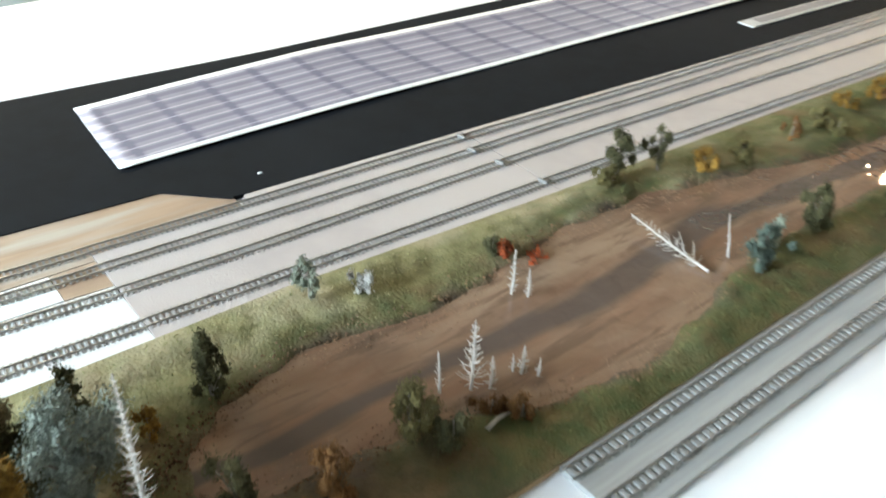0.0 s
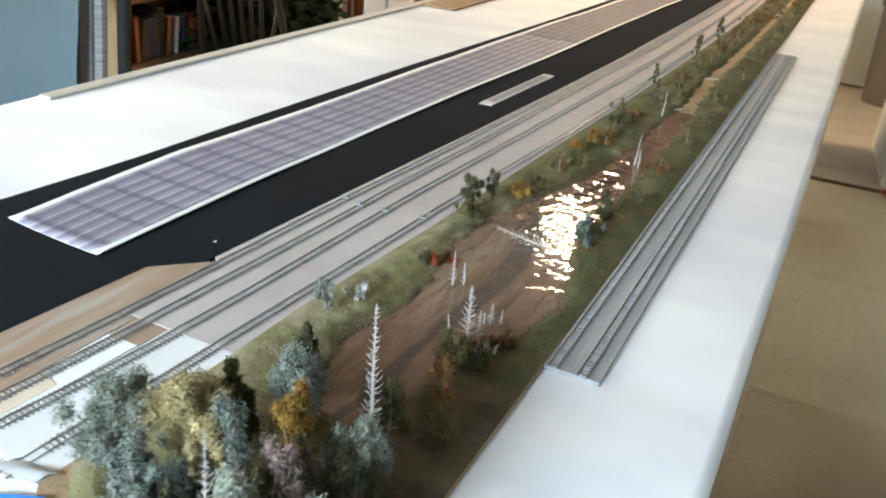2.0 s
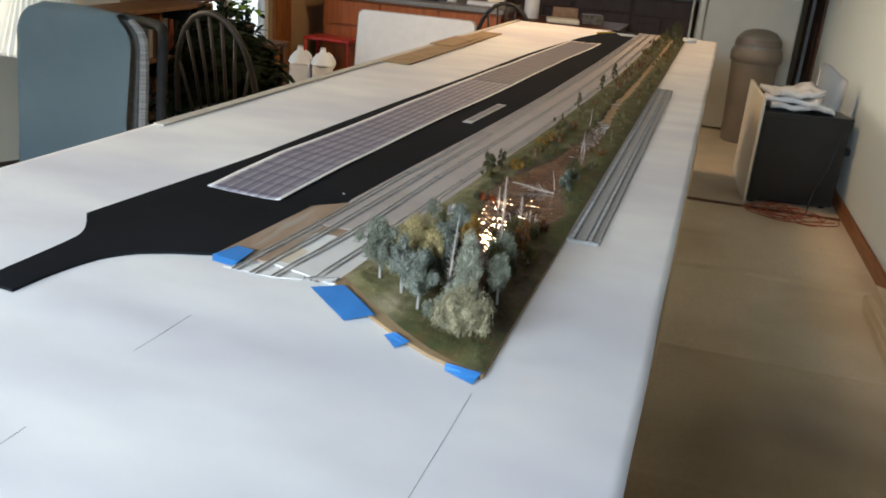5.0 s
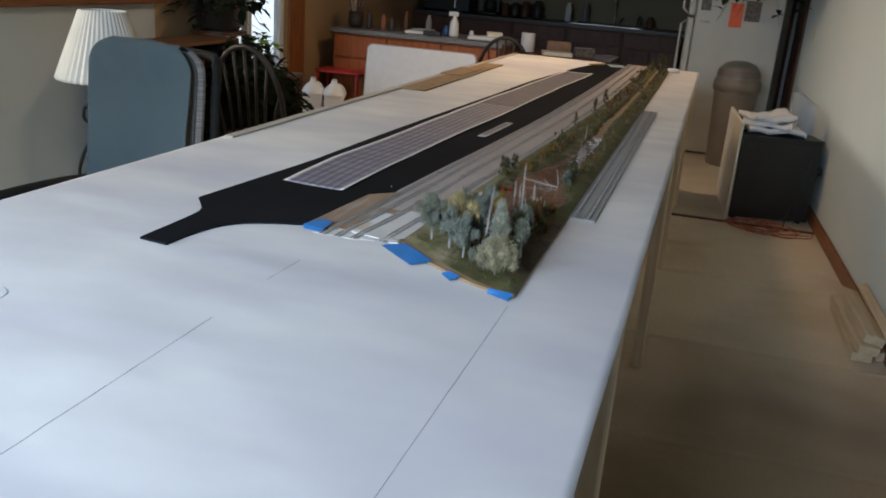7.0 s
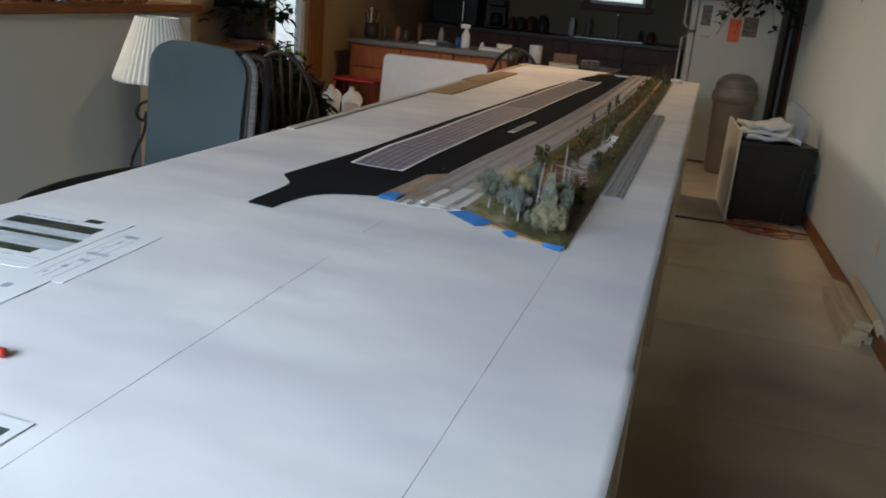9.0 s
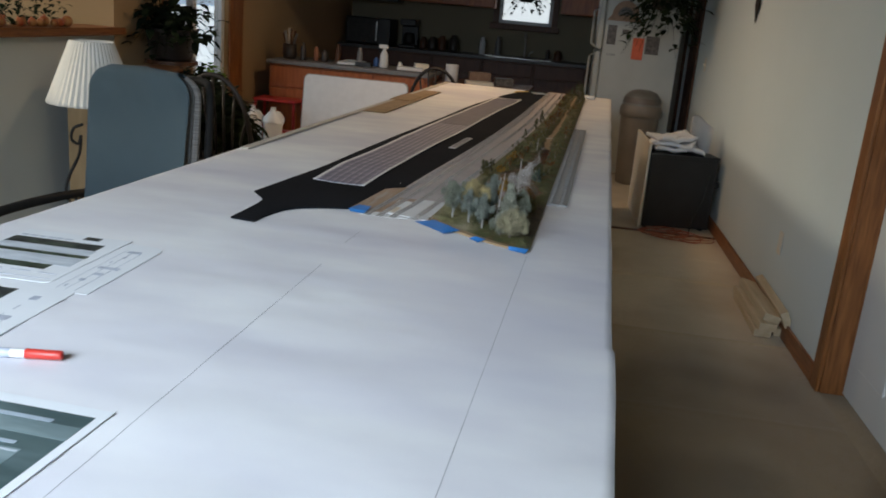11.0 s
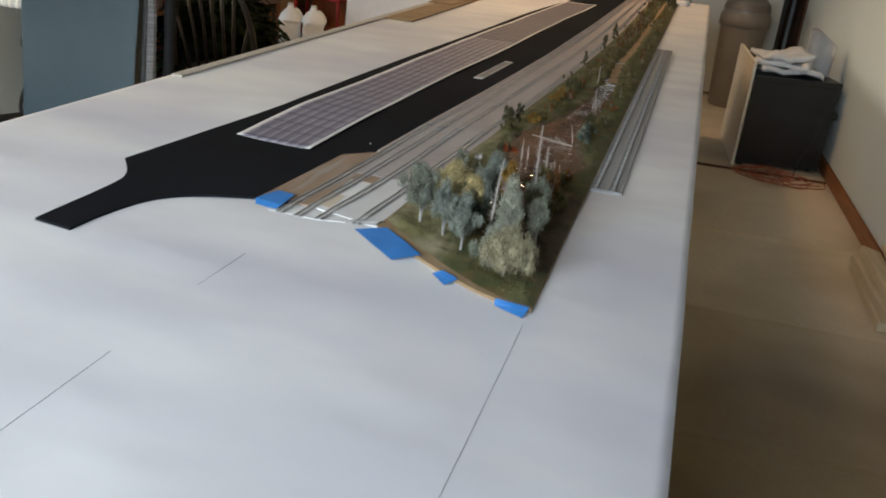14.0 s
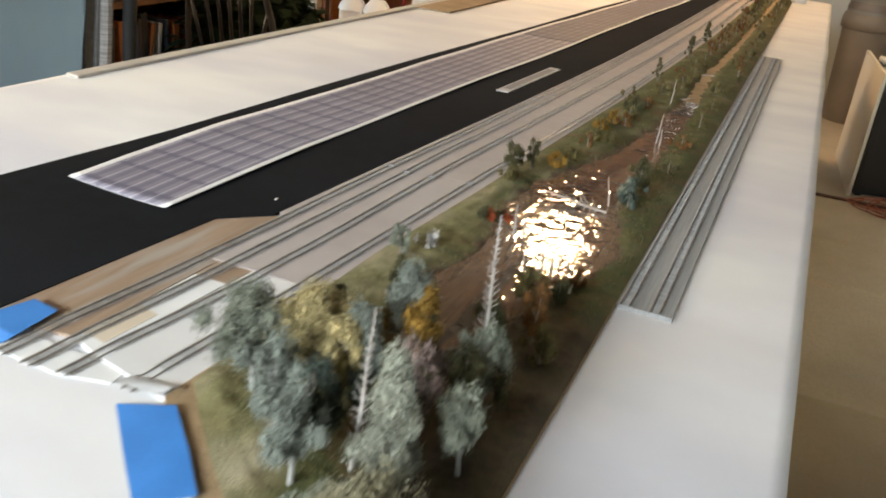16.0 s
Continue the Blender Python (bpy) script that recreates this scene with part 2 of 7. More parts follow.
    t.links.new(co.outputs["UV"], nz.inputs["Vector"])
    hv = t.nodes.new("ShaderNodeHueSaturation")
    rr = t.nodes.new("ShaderNodeMapRange")
    rr.inputs[3].default_value, rr.inputs[4].default_value = 0.8, 1.2
    t.links.new(nz.outputs[0], rr.inputs[0])
    t.links.new(rr.outputs[0], hv.inputs["Value"])
    t.links.new(mx.outputs[2], hv.inputs["Color"])
    t.links.new(hv.outputs[0], b.inputs["Base Color"])
    return m


M_CARPETTOP = carpet_material()
M_TERRAIN = terrain_material()
M_WATER = water_material()
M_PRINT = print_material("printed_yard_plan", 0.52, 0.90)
M_PRINTFAR = print_material("darker_yard_plan", 0.24, 0.62)


# ---- mesh helpers ----
def mesh_of(name, bm, material, smooth=False):
    me = bpy.data.meshes.new(name)
    bmesh.ops.recalc_face_normals(bm, faces=bm.faces)
    bm.to_mesh(me)
    bm.free()
    for m in (material if isinstance(material, (list, tuple)) else [material]):
        me.materials.append(m)
    if smooth:
        me.polygons.foreach_set("use_smooth", [True] * len(me.polygons))
        me.update()
    return me


def part(name, bm, material, parent=None, label="", smooth=False):
    ob = new(name, mesh_of(name, bm, material, smooth))
    ob.parent = parent
    if label:
        ob["label"] = label
    return ob


def thing(name, m, label, category, group=""):
    ob = new(name)
    ob.empty_display_size = 0.05
    ob.matrix_world = m
    return tagged(ob, label, category, group)


def solid(name, bm, material, m, label, category, group="", kind="", smooth=False):
    ob = new(name, mesh_of(name, bm, material, smooth))
    ob.matrix_world = m
    return tagged(ob, label, category, group, kind)


def bx(x0, y0, z0, x1, y1, z1, bevel=0.0, bm=None, seg=1):
    own = bm is None
    t = bmesh.new()
    bmesh.ops.create_cube(t, size=1.0)
    for v in t.verts:
        v.co = Vector((x0 + (v.co.x + 0.5) * (x1 - x0), y0 + (v.co.y + 0.5) * (y1 - y0), z0 + (v.co.z + 0.5) * (z1 - z0)))
    if bevel:
        bmesh.ops.bevel(t, geom=t.edges[:], offset=bevel, segments=seg, affect="EDGES", profile=0.6)
    if own:
        return t
    join(bm, t)
    return bm


def join(bm, t):
    me = bpy.data.meshes.new("tmp")
    t.to_mesh(me)
    t.free()
    bm.from_mesh(me)
    bpy.data.meshes.remove(me)


def cyl(p0, p1, r0, r1=None, n=12, bm=None):
    bm = bm or bmesh.new()
    r1 = r0 if r1 is None else r1
    p0, p1 = Vector(p0), Vector(p1)
    q = (p1 - p0).to_track_quat("Z", "Y")
    a = [bm.verts.new(p0 + q @ Vector((r0 * math.cos(2 * math.pi * k / n), r0 * math.sin(2 * math.pi * k / n), 0))) for k in range(n)]
    b = [bm.verts.new(p1 + q @ Vector((r1 * math.cos(2 * math.pi * k / n), r1 * math.sin(2 * math.pi * k / n), 0))) for k in range(n)]
    for k in range(n):
        bm.faces.new((a[k], a[(k + 1) % n], b[(k + 1) % n], b[k]))
    bm.faces.new(a[::-1])
    bm.faces.new(b)
    return bm


def lathe(profile, n=32, bm=None, pleat=0.0):
    """profile: (r, z) from bottom to top, turned round z."""
    bm = bm or bmesh.new()
    rings = []
    for r, z in profile:
        rings.append([bm.verts.new(((r * (1 + pleat * (k % 2))) * math.cos(2 * math.pi * k / n), (r * (1 + pleat * (k % 2))) * math.sin(2 * math.pi * k / n), z)) for k in range(n)])
    for a, b in zip(rings, rings[1:]):
        for k in range(n):
            bm.faces.new((a[k], a[(k + 1) % n], b[(k + 1) % n], b[k]))
    return bm


def tube(points, r, n=8, bm=None, r_end=None):
    bm = bm or bmesh.new()
    pts = [Vector(p) for p in points]
    r_end = r if r_end is None else r_end
    rings = []
    for i, p in enumerate(pts):
        d = (pts[min(i + 1, len(pts) - 1)] - pts[max(i - 1, 0)]).normalized()
        side = d.cross(Vector((0.31, 0.22, 0.93))).normalized()
        up = side.cross(d)
        rr = r + (r_end - r) * i / (len(pts) - 1)
        rings.append([bm.verts.new(p + rr * (math.cos(2 * math.pi * k / n) * side + math.sin(2 * math.pi * k / n) * up)) for k in range(n)])
    for a, b in zip(rings, rings[1:]):
        for k in range(n):
            bm.faces.new((a[k], a[(k + 1) % n], b[(k + 1) % n], b[k]))
    bm.faces.new(rings[0][::-1])
    bm.faces.new(rings[-1])
    return bm


def prism(outline, z0, z1, bm=None):
    bm = bm or bmesh.new()
    a = [bm.verts.new((x, y, z0)) for x, y in outline]
    b = [bm.verts.new((x, y, z1)) for x, y in outline]
    n = len(outline)
    bm.faces.new(a[::-1])
    bm.faces.new(b)
    for k in range(n):
        bm.faces.new((a[k], a[(k + 1) % n], b[(k + 1) % n], b[k]))
    return bm


def spline(points, n=8):
    """A smooth run through plan points."""
    out = []
    p = [Vector((*q, 0) if len(q) == 2 else q) for q in points]
    p = [p[0] * 2 - p[1]] + p + [p[-1] * 2 - p[-2]]
    for i in range(1, len(p) - 2):
        for k in range(n):
            t = k / n
            a, b, c, d = p[i - 1], p[i], p[i + 1], p[i + 2]
            out.append(0.5 * ((2 * b) + (c - a) * t + (2 * a - 5 * b + 4 * c - d) * t * t + (3 * b - a - 3 * c + d) * t ** 3))
    out.append(p[-2])
    return out


def along(rows, y):
    """x at y on a run of (y, x) rows, smoothed."""
    ys, xs = zip(*rows)
    return float(np.interp(y, ys, xs))


def room(x, y, z=0.0, rz=0.0):
    """A pose in the room: x out from the east wall (inwards minus), y along it."""
    return Matrix.Translation((1.053, 0, 0)) @ Matrix.Rotation(ROOM, 4, "Z") @ pose(x, y, z, 0, 0, rz)


EAST = room(0, 0)
AT0 = Matrix.Identity(4)

# ---- the room ----
floor = tagged(part("floor", bx(-6.6, -3.4, FLOOR - 0.1, 1.3, 10.6, FLOOR - 0.008), M_CARPET), "worn tan-brown carpet floor laid in strips with darker stains", "floor", kind="structure")
floor.matrix_world = EAST


def carpet():
    """One sheet with low ripples and raised creases across the aisle; browner towards the near door, with shade painted
    in.
    """
    ys = [-2.2 + 7.415 * j / 700 for j in range(701)]
    xs = [-4.0 + 4.0 * i / 70 for i in range(71)]
    verts, brown_shade = [], []
    for y in ys:
        for x in xs:
            z = 0.004 * noise.noise((x * 1.6, y * 4.5, 5))
            for c, h in ((3.19, 0.006), (4.08, 0.015), (2.35, 0.002), (4.62, 0.007)):
                z += h * math.exp(-((y - c - 0.05 * noise.noise((x * 1.2, c, 0))) / 0.014) ** 2)
            verts.append((x, y, FLOOR + z))
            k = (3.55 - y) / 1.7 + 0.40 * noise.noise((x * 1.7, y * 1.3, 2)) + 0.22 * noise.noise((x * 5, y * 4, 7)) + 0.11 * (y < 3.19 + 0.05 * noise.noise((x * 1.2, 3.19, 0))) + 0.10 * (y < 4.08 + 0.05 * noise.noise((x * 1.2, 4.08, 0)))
            brown_shade.append(max(0.0, min(1.0, k)))
    n = len(xs)
    me = bpy.data.meshes.new("carpet_sheet")
    me.from_pydata(verts, [], [(j * n + i, j * n + i + 1, (j + 1) * n + i + 1, (j + 1) * n + i) for j in range(700) for i in range(70)])
    me.attributes.new("brown_shade", "FLOAT", "POINT").data.foreach_set("value", brown_shade)
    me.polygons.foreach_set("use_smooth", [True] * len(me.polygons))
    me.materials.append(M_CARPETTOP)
    o = new("carpet_sheet", me)
    o.parent = floor
    o.matrix_parent_inverse = Matrix.Identity(4)
    tagged(o, "creased beige carpet, brown and with shade painted in towards the door")


carpet()
# unseen ceiling, coloured dark to hold back bounced light
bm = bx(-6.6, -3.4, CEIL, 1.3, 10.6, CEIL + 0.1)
tagged(part("ceiling", bm, M_CEIL), "plain grey-beige ceiling, unseen, darkened to cut bounced light", "ceiling", kind="structure").matrix_world = EAST


def wall(name, boxes, material, label):
    b = bmesh.new()
    for q in boxes:
        bx(*q, bm=b)
    ob = tagged(part(name, b, material), label, "wall", kind="structure")
    ob.matrix_world = EAST
    return ob


# east wall, with a door near and a doorway far; thickness 0.13
wall("wall_east", [(0, -3.4, FLOOR, 0.13, 1.86, CEIL), (0, 1.86, 1.98, 0.13, 2.72, CEIL), (0, 2.72, FLOOR, 0.13, 7.62, CEIL), (0, 7.62, 1.98, 0.13, 8.42, CEIL), (0, 8.42, FLOOR, 0.13, 10.2, CEIL)], M_WALL, "pale grey-green painted wall with a faint shadow")
wall("wall_far_doorway", [(0.9, 7.3, FLOOR, 1.0, 8.8, CEIL), (0.13, 7.3, FLOOR, 1.0, 7.4, CEIL), (0.13, 8.7, FLOOR, 1.0, 8.8, CEIL)], M_DARKTRIM, "dark passage behind the far doorway")
# north wall colour lowered to stand for the little light reaching it
wall("wall_north", [(-6.6, 10.0, FLOOR, -2.06, 10.15, CEIL), (-2.06, 10.0, FLOOR, -1.42, 10.15, 1.20), (-2.06, 10.0, 1.98, -1.42, 10.15, CEIL), (-1.42, 10.0, FLOOR, 0.13, 10.15, CEIL)], mk("dimmed_kitchen_paint", (0.26, 0.235, 0.165), (0.23, 0.208, 0.147), 1.2, 0.85, 0.05, 90), "painted kitchen wall with a window, its dimness put into the colour")
wall("wall_south", [(-6.6, -2.35, FLOOR, -3.2, -2.2, CEIL), (-3.2, -2.35, FLOOR, -0.75, -2.2, 1.55), (-3.2, -2.35, 2.28, -0.75, -2.2, CEIL), (-0.75, -2.35, FLOOR, 0.13, -2.2, CEIL)], M_WALL, "plain painted wall with a wide window")
wall("wall_west", [(-6.25, -3.4, FLOOR, -6.1, 0.0, CEIL), (-6.25, 0.0, FLOOR, -6.1, 2.4, 0.8), (-6.25, 0.0, 2.2, -6.1, 2.4, CEIL), (-6.25, 2.4, FLOOR, -6.1, 10.2, CEIL)], M_TANWALL, "tan painted wall with a window")
# added header, out of view: blocks lamp light and darkens reflections
wall("wall_header", [(-3.89, 6.45, 1.72, 0.0, 6.60, CEIL)], M_DARKTRIM, "unseen dark header added to keep lamp light out of the kitchen")
wall("wall_return", [(-6.1, 4.32, FLOOR, -4.01, 4.44, CEIL)], M_TANWALL, "tan painted wall behind the half wall")
WX = -3.89      # the line of the half wall and the patio door
wall("wall_half", [(WX - 0.12, -0.5, FLOOR, WX, 4.32, 0.955)], M_WALL, "pale painted half wall under a wooden cap")
wall("wall_kitchen_west", [(WX - 0.12, 4.32, FLOOR, WX, 5.00, CEIL), (WX - 0.12, 5.00, 1.98, WX, 6.08, CEIL), (WX - 0.12, 6.08, FLOOR, WX, 10.2, CEIL)], M_TANWALL, "warm tan painted kitchen wall")


# ---- trim, doors, windows ----
def setting(name, bm, material, label, category):
    ob = tagged(part(name, bm, material), label, category, kind="structure")
    ob.matrix_world = EAST
    return ob


setting("baseboard", bx(-0.016, 2.79, FLOOR, -0.002, 7.54, FLOOR + 0.085, 0.004), M_TRIMH, "reddish stained pine baseboard", "baseboard")
d = thing("door_1", EAST, "closed white panelled door in a stained pine frame", "door")
tagged(d, kind="structure")
part("jamb", bx(0.0, 2.70, FLOOR, 0.13, 2.72, 1.98), M_TRIM, d)
part("jamb", bx(0.0, 1.86, FLOOR, 0.13, 1.88, 1.98), M_TRIM, d)
part("casing", bx(-0.018, 2.70, FLOOR, 0.0, 2.785, 2.06, 0.004), M_TRIM, d)
part("casing", bx(-0.018, 1.795, FLOOR, 0.0, 1.88, 2.06, 0.004), M_TRIM, d)
part("head_casing", bx(-0.018, 1.88, 1.98, 0.0, 2.70, 2.06, 0.004), M_TRIM, d)
slab = part("door_slab", bx(0.085, 1.885, FLOOR + 0.01, 0.125, 2.695, 1.975, 0.003), M_WHITE, d, "white painted door slab")
for y0, y1 in ((1.98, 2.26), (2.32, 2.60)):
    for z0, z1 in ((0.08, 0.78), (0.90, 1.80)):
        part("panel", bx(0.079, y0, z0, 0.087, y1, z1, 0.006), M_WHITE, slab)
M_BRASS = mk("brass", (0.55, 0.38, 0.14), (0.42, 0.28, 0.1), 20, 0.3, metal=1.0)
M_STEEL = mk("steel", (0.55, 0.55, 0.54), (0.42, 0.42, 0.41), 25, 0.3, metal=1.0)
for z in (0.14, 1.72):
    part("hinge", cyl((0.078, 1.89, z - 0.04), (0.078, 1.89, z + 0.04), 0.007, n=8), M_STEEL, slab)
knob = lathe([(0.001, 0.055), (0.018, 0.05), (0.026, 0.035), (0.02, 0.02), (0.01, 0.012), (0.022, 0.004), (0.022, 0.0)], 16)
bmesh.ops.transform(knob, matrix=pose(0.079, 2.635, 0.90, 0, -90, 0), verts=knob.verts)
part("door_knob", knob, M_BRASS, slab, smooth=True)

d = thing("door_2", EAST, "closed dark stained wooden door with casing", "door")
tagged(d, kind="structure")
part("casing", bx(-0.02, 7.54, FLOOR, 0.0, 7.64, 2.06, 0.004), M_DARKTRIM, d)
part("casing", bx(-0.02, 8.40, FLOOR, 0.0, 8.50, 2.06, 0.004), M_DARKTRIM, d)
part("head_casing", bx(-0.02, 7.64, 1.98, 0.0, 8.40, 2.06, 0.004), M_DARKTRIM, d)
slab = part("door_slab", bx(0.03, 7.62, FLOOR + 0.01, 0.07, 8.42, 1.98, 0.003), M_DARKTRIM, d, "dark stained wooden door slab")
for y0, y1 in ((7.70, 7.98), (8.06, 8.34)):
    for z0, z1 in ((0.08, 0.78), (0.90, 1.80)):
        part("panel", bx(0.024, y0, z0, 0.032, y1, z1, 0.006), M_DARKTRIM, slab)

# half wall cap
setting("trim_half_wall_cap", bx(WX - 0.19, -0.5, 0.955, WX + 0.06, 4.36, 1.0, 0.008), M_TRIMH, "reddish stained wooden cap on the half wall", "wall cap")

M_GLASS = bpy.data.materials.new("window_glass")
M_GLASS.use_nodes = True
gb = M_GLASS.node_tree.nodes["Principled BSDF"]
gb.inputs["Transmission Weight"].default_value, gb.inputs["Roughness"].default_value, gb.inputs["IOR"].default_value = 1.0, 0.02, 1.1
M_VINYL = mk("white_vinyl", (0.62, 0.66, 0.70), (0.57, 0.61, 0.65), 5, 0.4)
w = thing("window_1", EAST, "glazed patio door with white frame and stained wood casing", "patio door")
tagged(w, kind="structure")
for y in (5.00, 5.50, 6.02):
    part("window_frame", bx(WX - 0.09, y, FLOOR, WX - 0.03, y + 0.06, 1.98, 0.004), M_VINYL, w)
part("window_frame", bx(WX - 0.09, 5.06, 1.92, WX - 0.03, 6.02, 1.98, 0.004), M_VINYL, w)
part("window_frame", bx(WX - 0.09, 5.06, FLOOR, WX - 0.03, 6.02, FLOOR + 0.08, 0.004), M_VINYL, w)
for y0, y1 in ((5.06, 5.50), (5.56, 6.02)):
    g = part("pane", bx(WX - 0.064, y0, FLOOR + 0.08, WX - 0.058, y1, 1.92), M_GLASS, w, "clear glass pane")
    g.visible_shadow = False
part("casing", bx(WX, 6.08, FLOOR, WX + 0.02, 6.36, 2.06, 0.004), M_TRIM, w)
part("casing", bx(WX, 4.93, FLOOR, WX + 0.02, 5.00, 2.06, 0.004), M_TRIM, w)
for k in range(6):
    part("curtain_fold", tube([(WX - 0.22 + 0.02 * math.sin(k * 2.1), 5.10 + 0.07 * k, FLOOR), (WX - 0.22, 5.10 + 0.07 * k, 1.95)], 0.034, 8), M_VINYL, w, "pale vertical blind slat", smooth=True)
setting("backdrop_garden", bx(WX - 0.90, 4.2, 1.12, WX - 0.88, 8.0, 2.6), glow("overcast_garden", (0.46, 0.55, 0.68), 1.3), "blue-grey daylight outside the patio door", "backdrop")
setting("backdrop_deck", bx(WX - 0.88, 4.2, -1.2, WX - 0.86, 8.0, 1.12), glow("pale_deck", (0.80, 0.86, 0.92), 2.4), "pale deck outside the patio door", "backdrop")

w = thing("window_2", EAST, "small kitchen window with dark wood casing", "window")
tagged(w, kind="structure")
for q in ((-2.13, 9.975, 1.13, -2.06, 10.0, 2.05), (-1.42, 9.975, 1.13, -1.35, 10.0, 2.05), (-2.06, 9.975, 1.98, -1.42, 10.0, 2.05)):
    part("casing", bx(*q, 0.004), M_DARKTRIM, w)
part("window_sill", bx(-2.16, 9.93, 1.13, -1.32, 10.0, 1.20, 0.005), M_DARKTRIM, w)
for x in (-2.06, -1.46):
    part("window_frame", bx(x, 10.04, 1.20, x + 0.04, 10.08, 1.98), M_VINYL, w)
part("window_frame", bx(-2.02, 10.04, 1.20, -1.46, 10.08, 1.24), M_VINYL, w)
part("pane", bx(-2.02, 10.055, 1.24, -1.46, 10.061, 1.98), M_GLASS, w).visible_shadow = False
setting("backdrop_yard", bx(-3.2, 10.85, 0.4, -0.3, 10.87, 2.8), glow("bright_overcast", (0.95, 0.97, 1.0), 1.7), "white daylight outside the kitchen window", "backdrop")

# ceiling lamp over the far end of the table
lampc = thing("ceiling_light", pose(-1.08, 5.21, CEIL), "flat ceiling light with a frosted diffuser", "ceiling light")
part("frame", bx(-0.23, -0.14, -0.06, 0.23, 0.14, 0.0, 0.006), M_VINYL, lampc)
part("diffuser", bx(-0.19, -0.10, -0.082, 0.19, 0.10, -0.06, 0.006), glow("frosted_diffuser", (1.0, 0.8, 0.55), 3.0), lampc)

# ---- the long table ----
table = thing("trestle_table", AT0, "long plywood table on lumber legs", "table")
T0, T1 = -1.6, 5.64
part("tabletop", bx(-1.22, T0, TOP - 0.021, -0.002, T1, TOP - 0.003, 0.002), M_PLY, table, "plywood tabletop")
# left apron, out of view, is made extra deep to stop light below
for x, deep in ((-0.075, 0.11), (-1.18, 0.30)):
    part("apron", bx(x, T0 + 0.05, TOP - deep, x + 0.038, T1 - 0.05, TOP - 0.021, 0.003), M_LUMBERY, table)
for y in (-1.3, 0.35, 1.15, 2.81, 4.02, 5.35):
    part("crossbar", bx(-1.142, y, TOP - 0.11, -0.075, y + 0.038, TOP - 0.021, 0.003), M_LUMBERY, table)
    for x in (-0.037, -1.22):
        part("leg", bx(x, y, FLOOR, x + 0.037, y + 0.088, TOP - 0.025, 0.004), M_LUMBER, table)


def sheet(outline_fn, nu, nv, lift, thick):
    """A thin sheet over unit (u, v) with its own thickness."""
    b = bmesh.new()
    up = [[b.verts.new((*outline_fn(u / nu, v / nv), TOP + lift(u / nu, v / nv) + thick)) for v in range(nv + 1)] for u in range(nu + 1)]
    lo = [[b.verts.new((*outline_fn(u / nu, v / nv), TOP + lift(u / nu, v / nv))) for v in range(nv + 1)] for u in range(nu + 1)]
    for u in range(nu):
        for v in range(nv):
            b.faces.new((up[u][v], up[u + 1][v], up[u + 1][v + 1], up[u][v + 1]))
            b.faces.new((lo[u][v], lo[u][v + 1], lo[u + 1][v + 1], lo[u + 1][v]))
    for u in range(nu):
        b.faces.new((up[u][0], lo[u][0], lo[u + 1][0], up[u + 1][0]))
        b.faces.new((up[u][nv], up[u + 1][nv], lo[u + 1][nv], lo[u][nv]))
    for v in range(nv):
        b.faces.new((up[0][v], up[0][v + 1], lo[0][v + 1], lo[0][v]))
        b.faces.new((up[nu][v], lo[nu][v], lo[nu][v + 1], up[nu][v + 1]))
    return b


def paper_xy(u, v):
    y = T0 + 0.02 + v * (T1 - T0 - 0.03)
    left = -1.222
    right = 0.004 + 0.003 * noise.noise((0, y * 3, 2)) + (0.004 if y < 0.62 else 0)
    return left + u * (right - left), y


def paper_height(x, y):
    """Cockled paper: long cross ripples, finer creases near the open end, flat under the model."""
    u = (x + 1.222) / 1.226
    near = max(0.0, min(1.0, (1.25 - y) / 0.35))
    w = 0.0011 * (1 + 0.7 * noise.noise((u * 3.5, y * 2.0, 0)))
    w += near * (0.0013 * noise.noise((u * 9 + 0.9 * noise.noise((u * 4, y * 4, 6)), y * 8 + 3 * u, 4)) + 0.0005 * noise.noise((u * 26, y * 24, 9)))
    for cx, cy, half in ((-0.66, 0.36, 0.13), (-0.83, 0.40, 0.16), (-0.50, 0.335, 0.08)):
        if abs(x - cx) < half:
            w += 0.0007 * math.exp(-((y - cy - 0.10 * (x - cx)) / 0.006) ** 2) * (1 - abs(x - cx) / half)
    return max(0.0, min(0.0027, w)) * min(1, 60 * u * (1 - u) + 0.7) - 0.003


def paper_z(u, v):
    return paper_height(*paper_xy(u, v))


paper = solid("roll_paper", sheet(paper_xy, 90, 460, paper_z, 0.0014), M_PAPER, AT0, "white roll paper covering the table, slightly wrinkled, with pencil lines", "paper")
paper.data.polygons.foreach_set("use_smooth", [p.normal.z > 0.5 for p in paper.data.polygons])
for x0, y0, x1, y1 in ((-0.180, -0.5, -0.1777, 1.100), (-0.541, -0.4, -0.5537, 0.85), (-0.5595, 1.02, -0.557, 1.13)):
    b = bmesh.new()
    n = int((y1 - y0) / 0.012)
    rows = []
    for k in range(n + 1):
        x, y = x0 + (x1 - x0) * k / n, y0 + (y1 - y0) * k / n
        z = TOP + paper_height(x, y) + 0.0014
        rows.append([b.verts.new((x + dx, y, z + dz)) for dx, dz in ((-0.00042, -0.0006), (-0.00042, 0.0003), (0.00042, 0.0003), (0.00042, -0.0006))])
    for r0, r1 in zip(rows, rows[1:]):
        for k in range(3):
            b.faces.new((r0[k], r0[k + 1], r1[k + 1], r1[k]))
    part("pencil_line", b, M_PENCIL, paper)
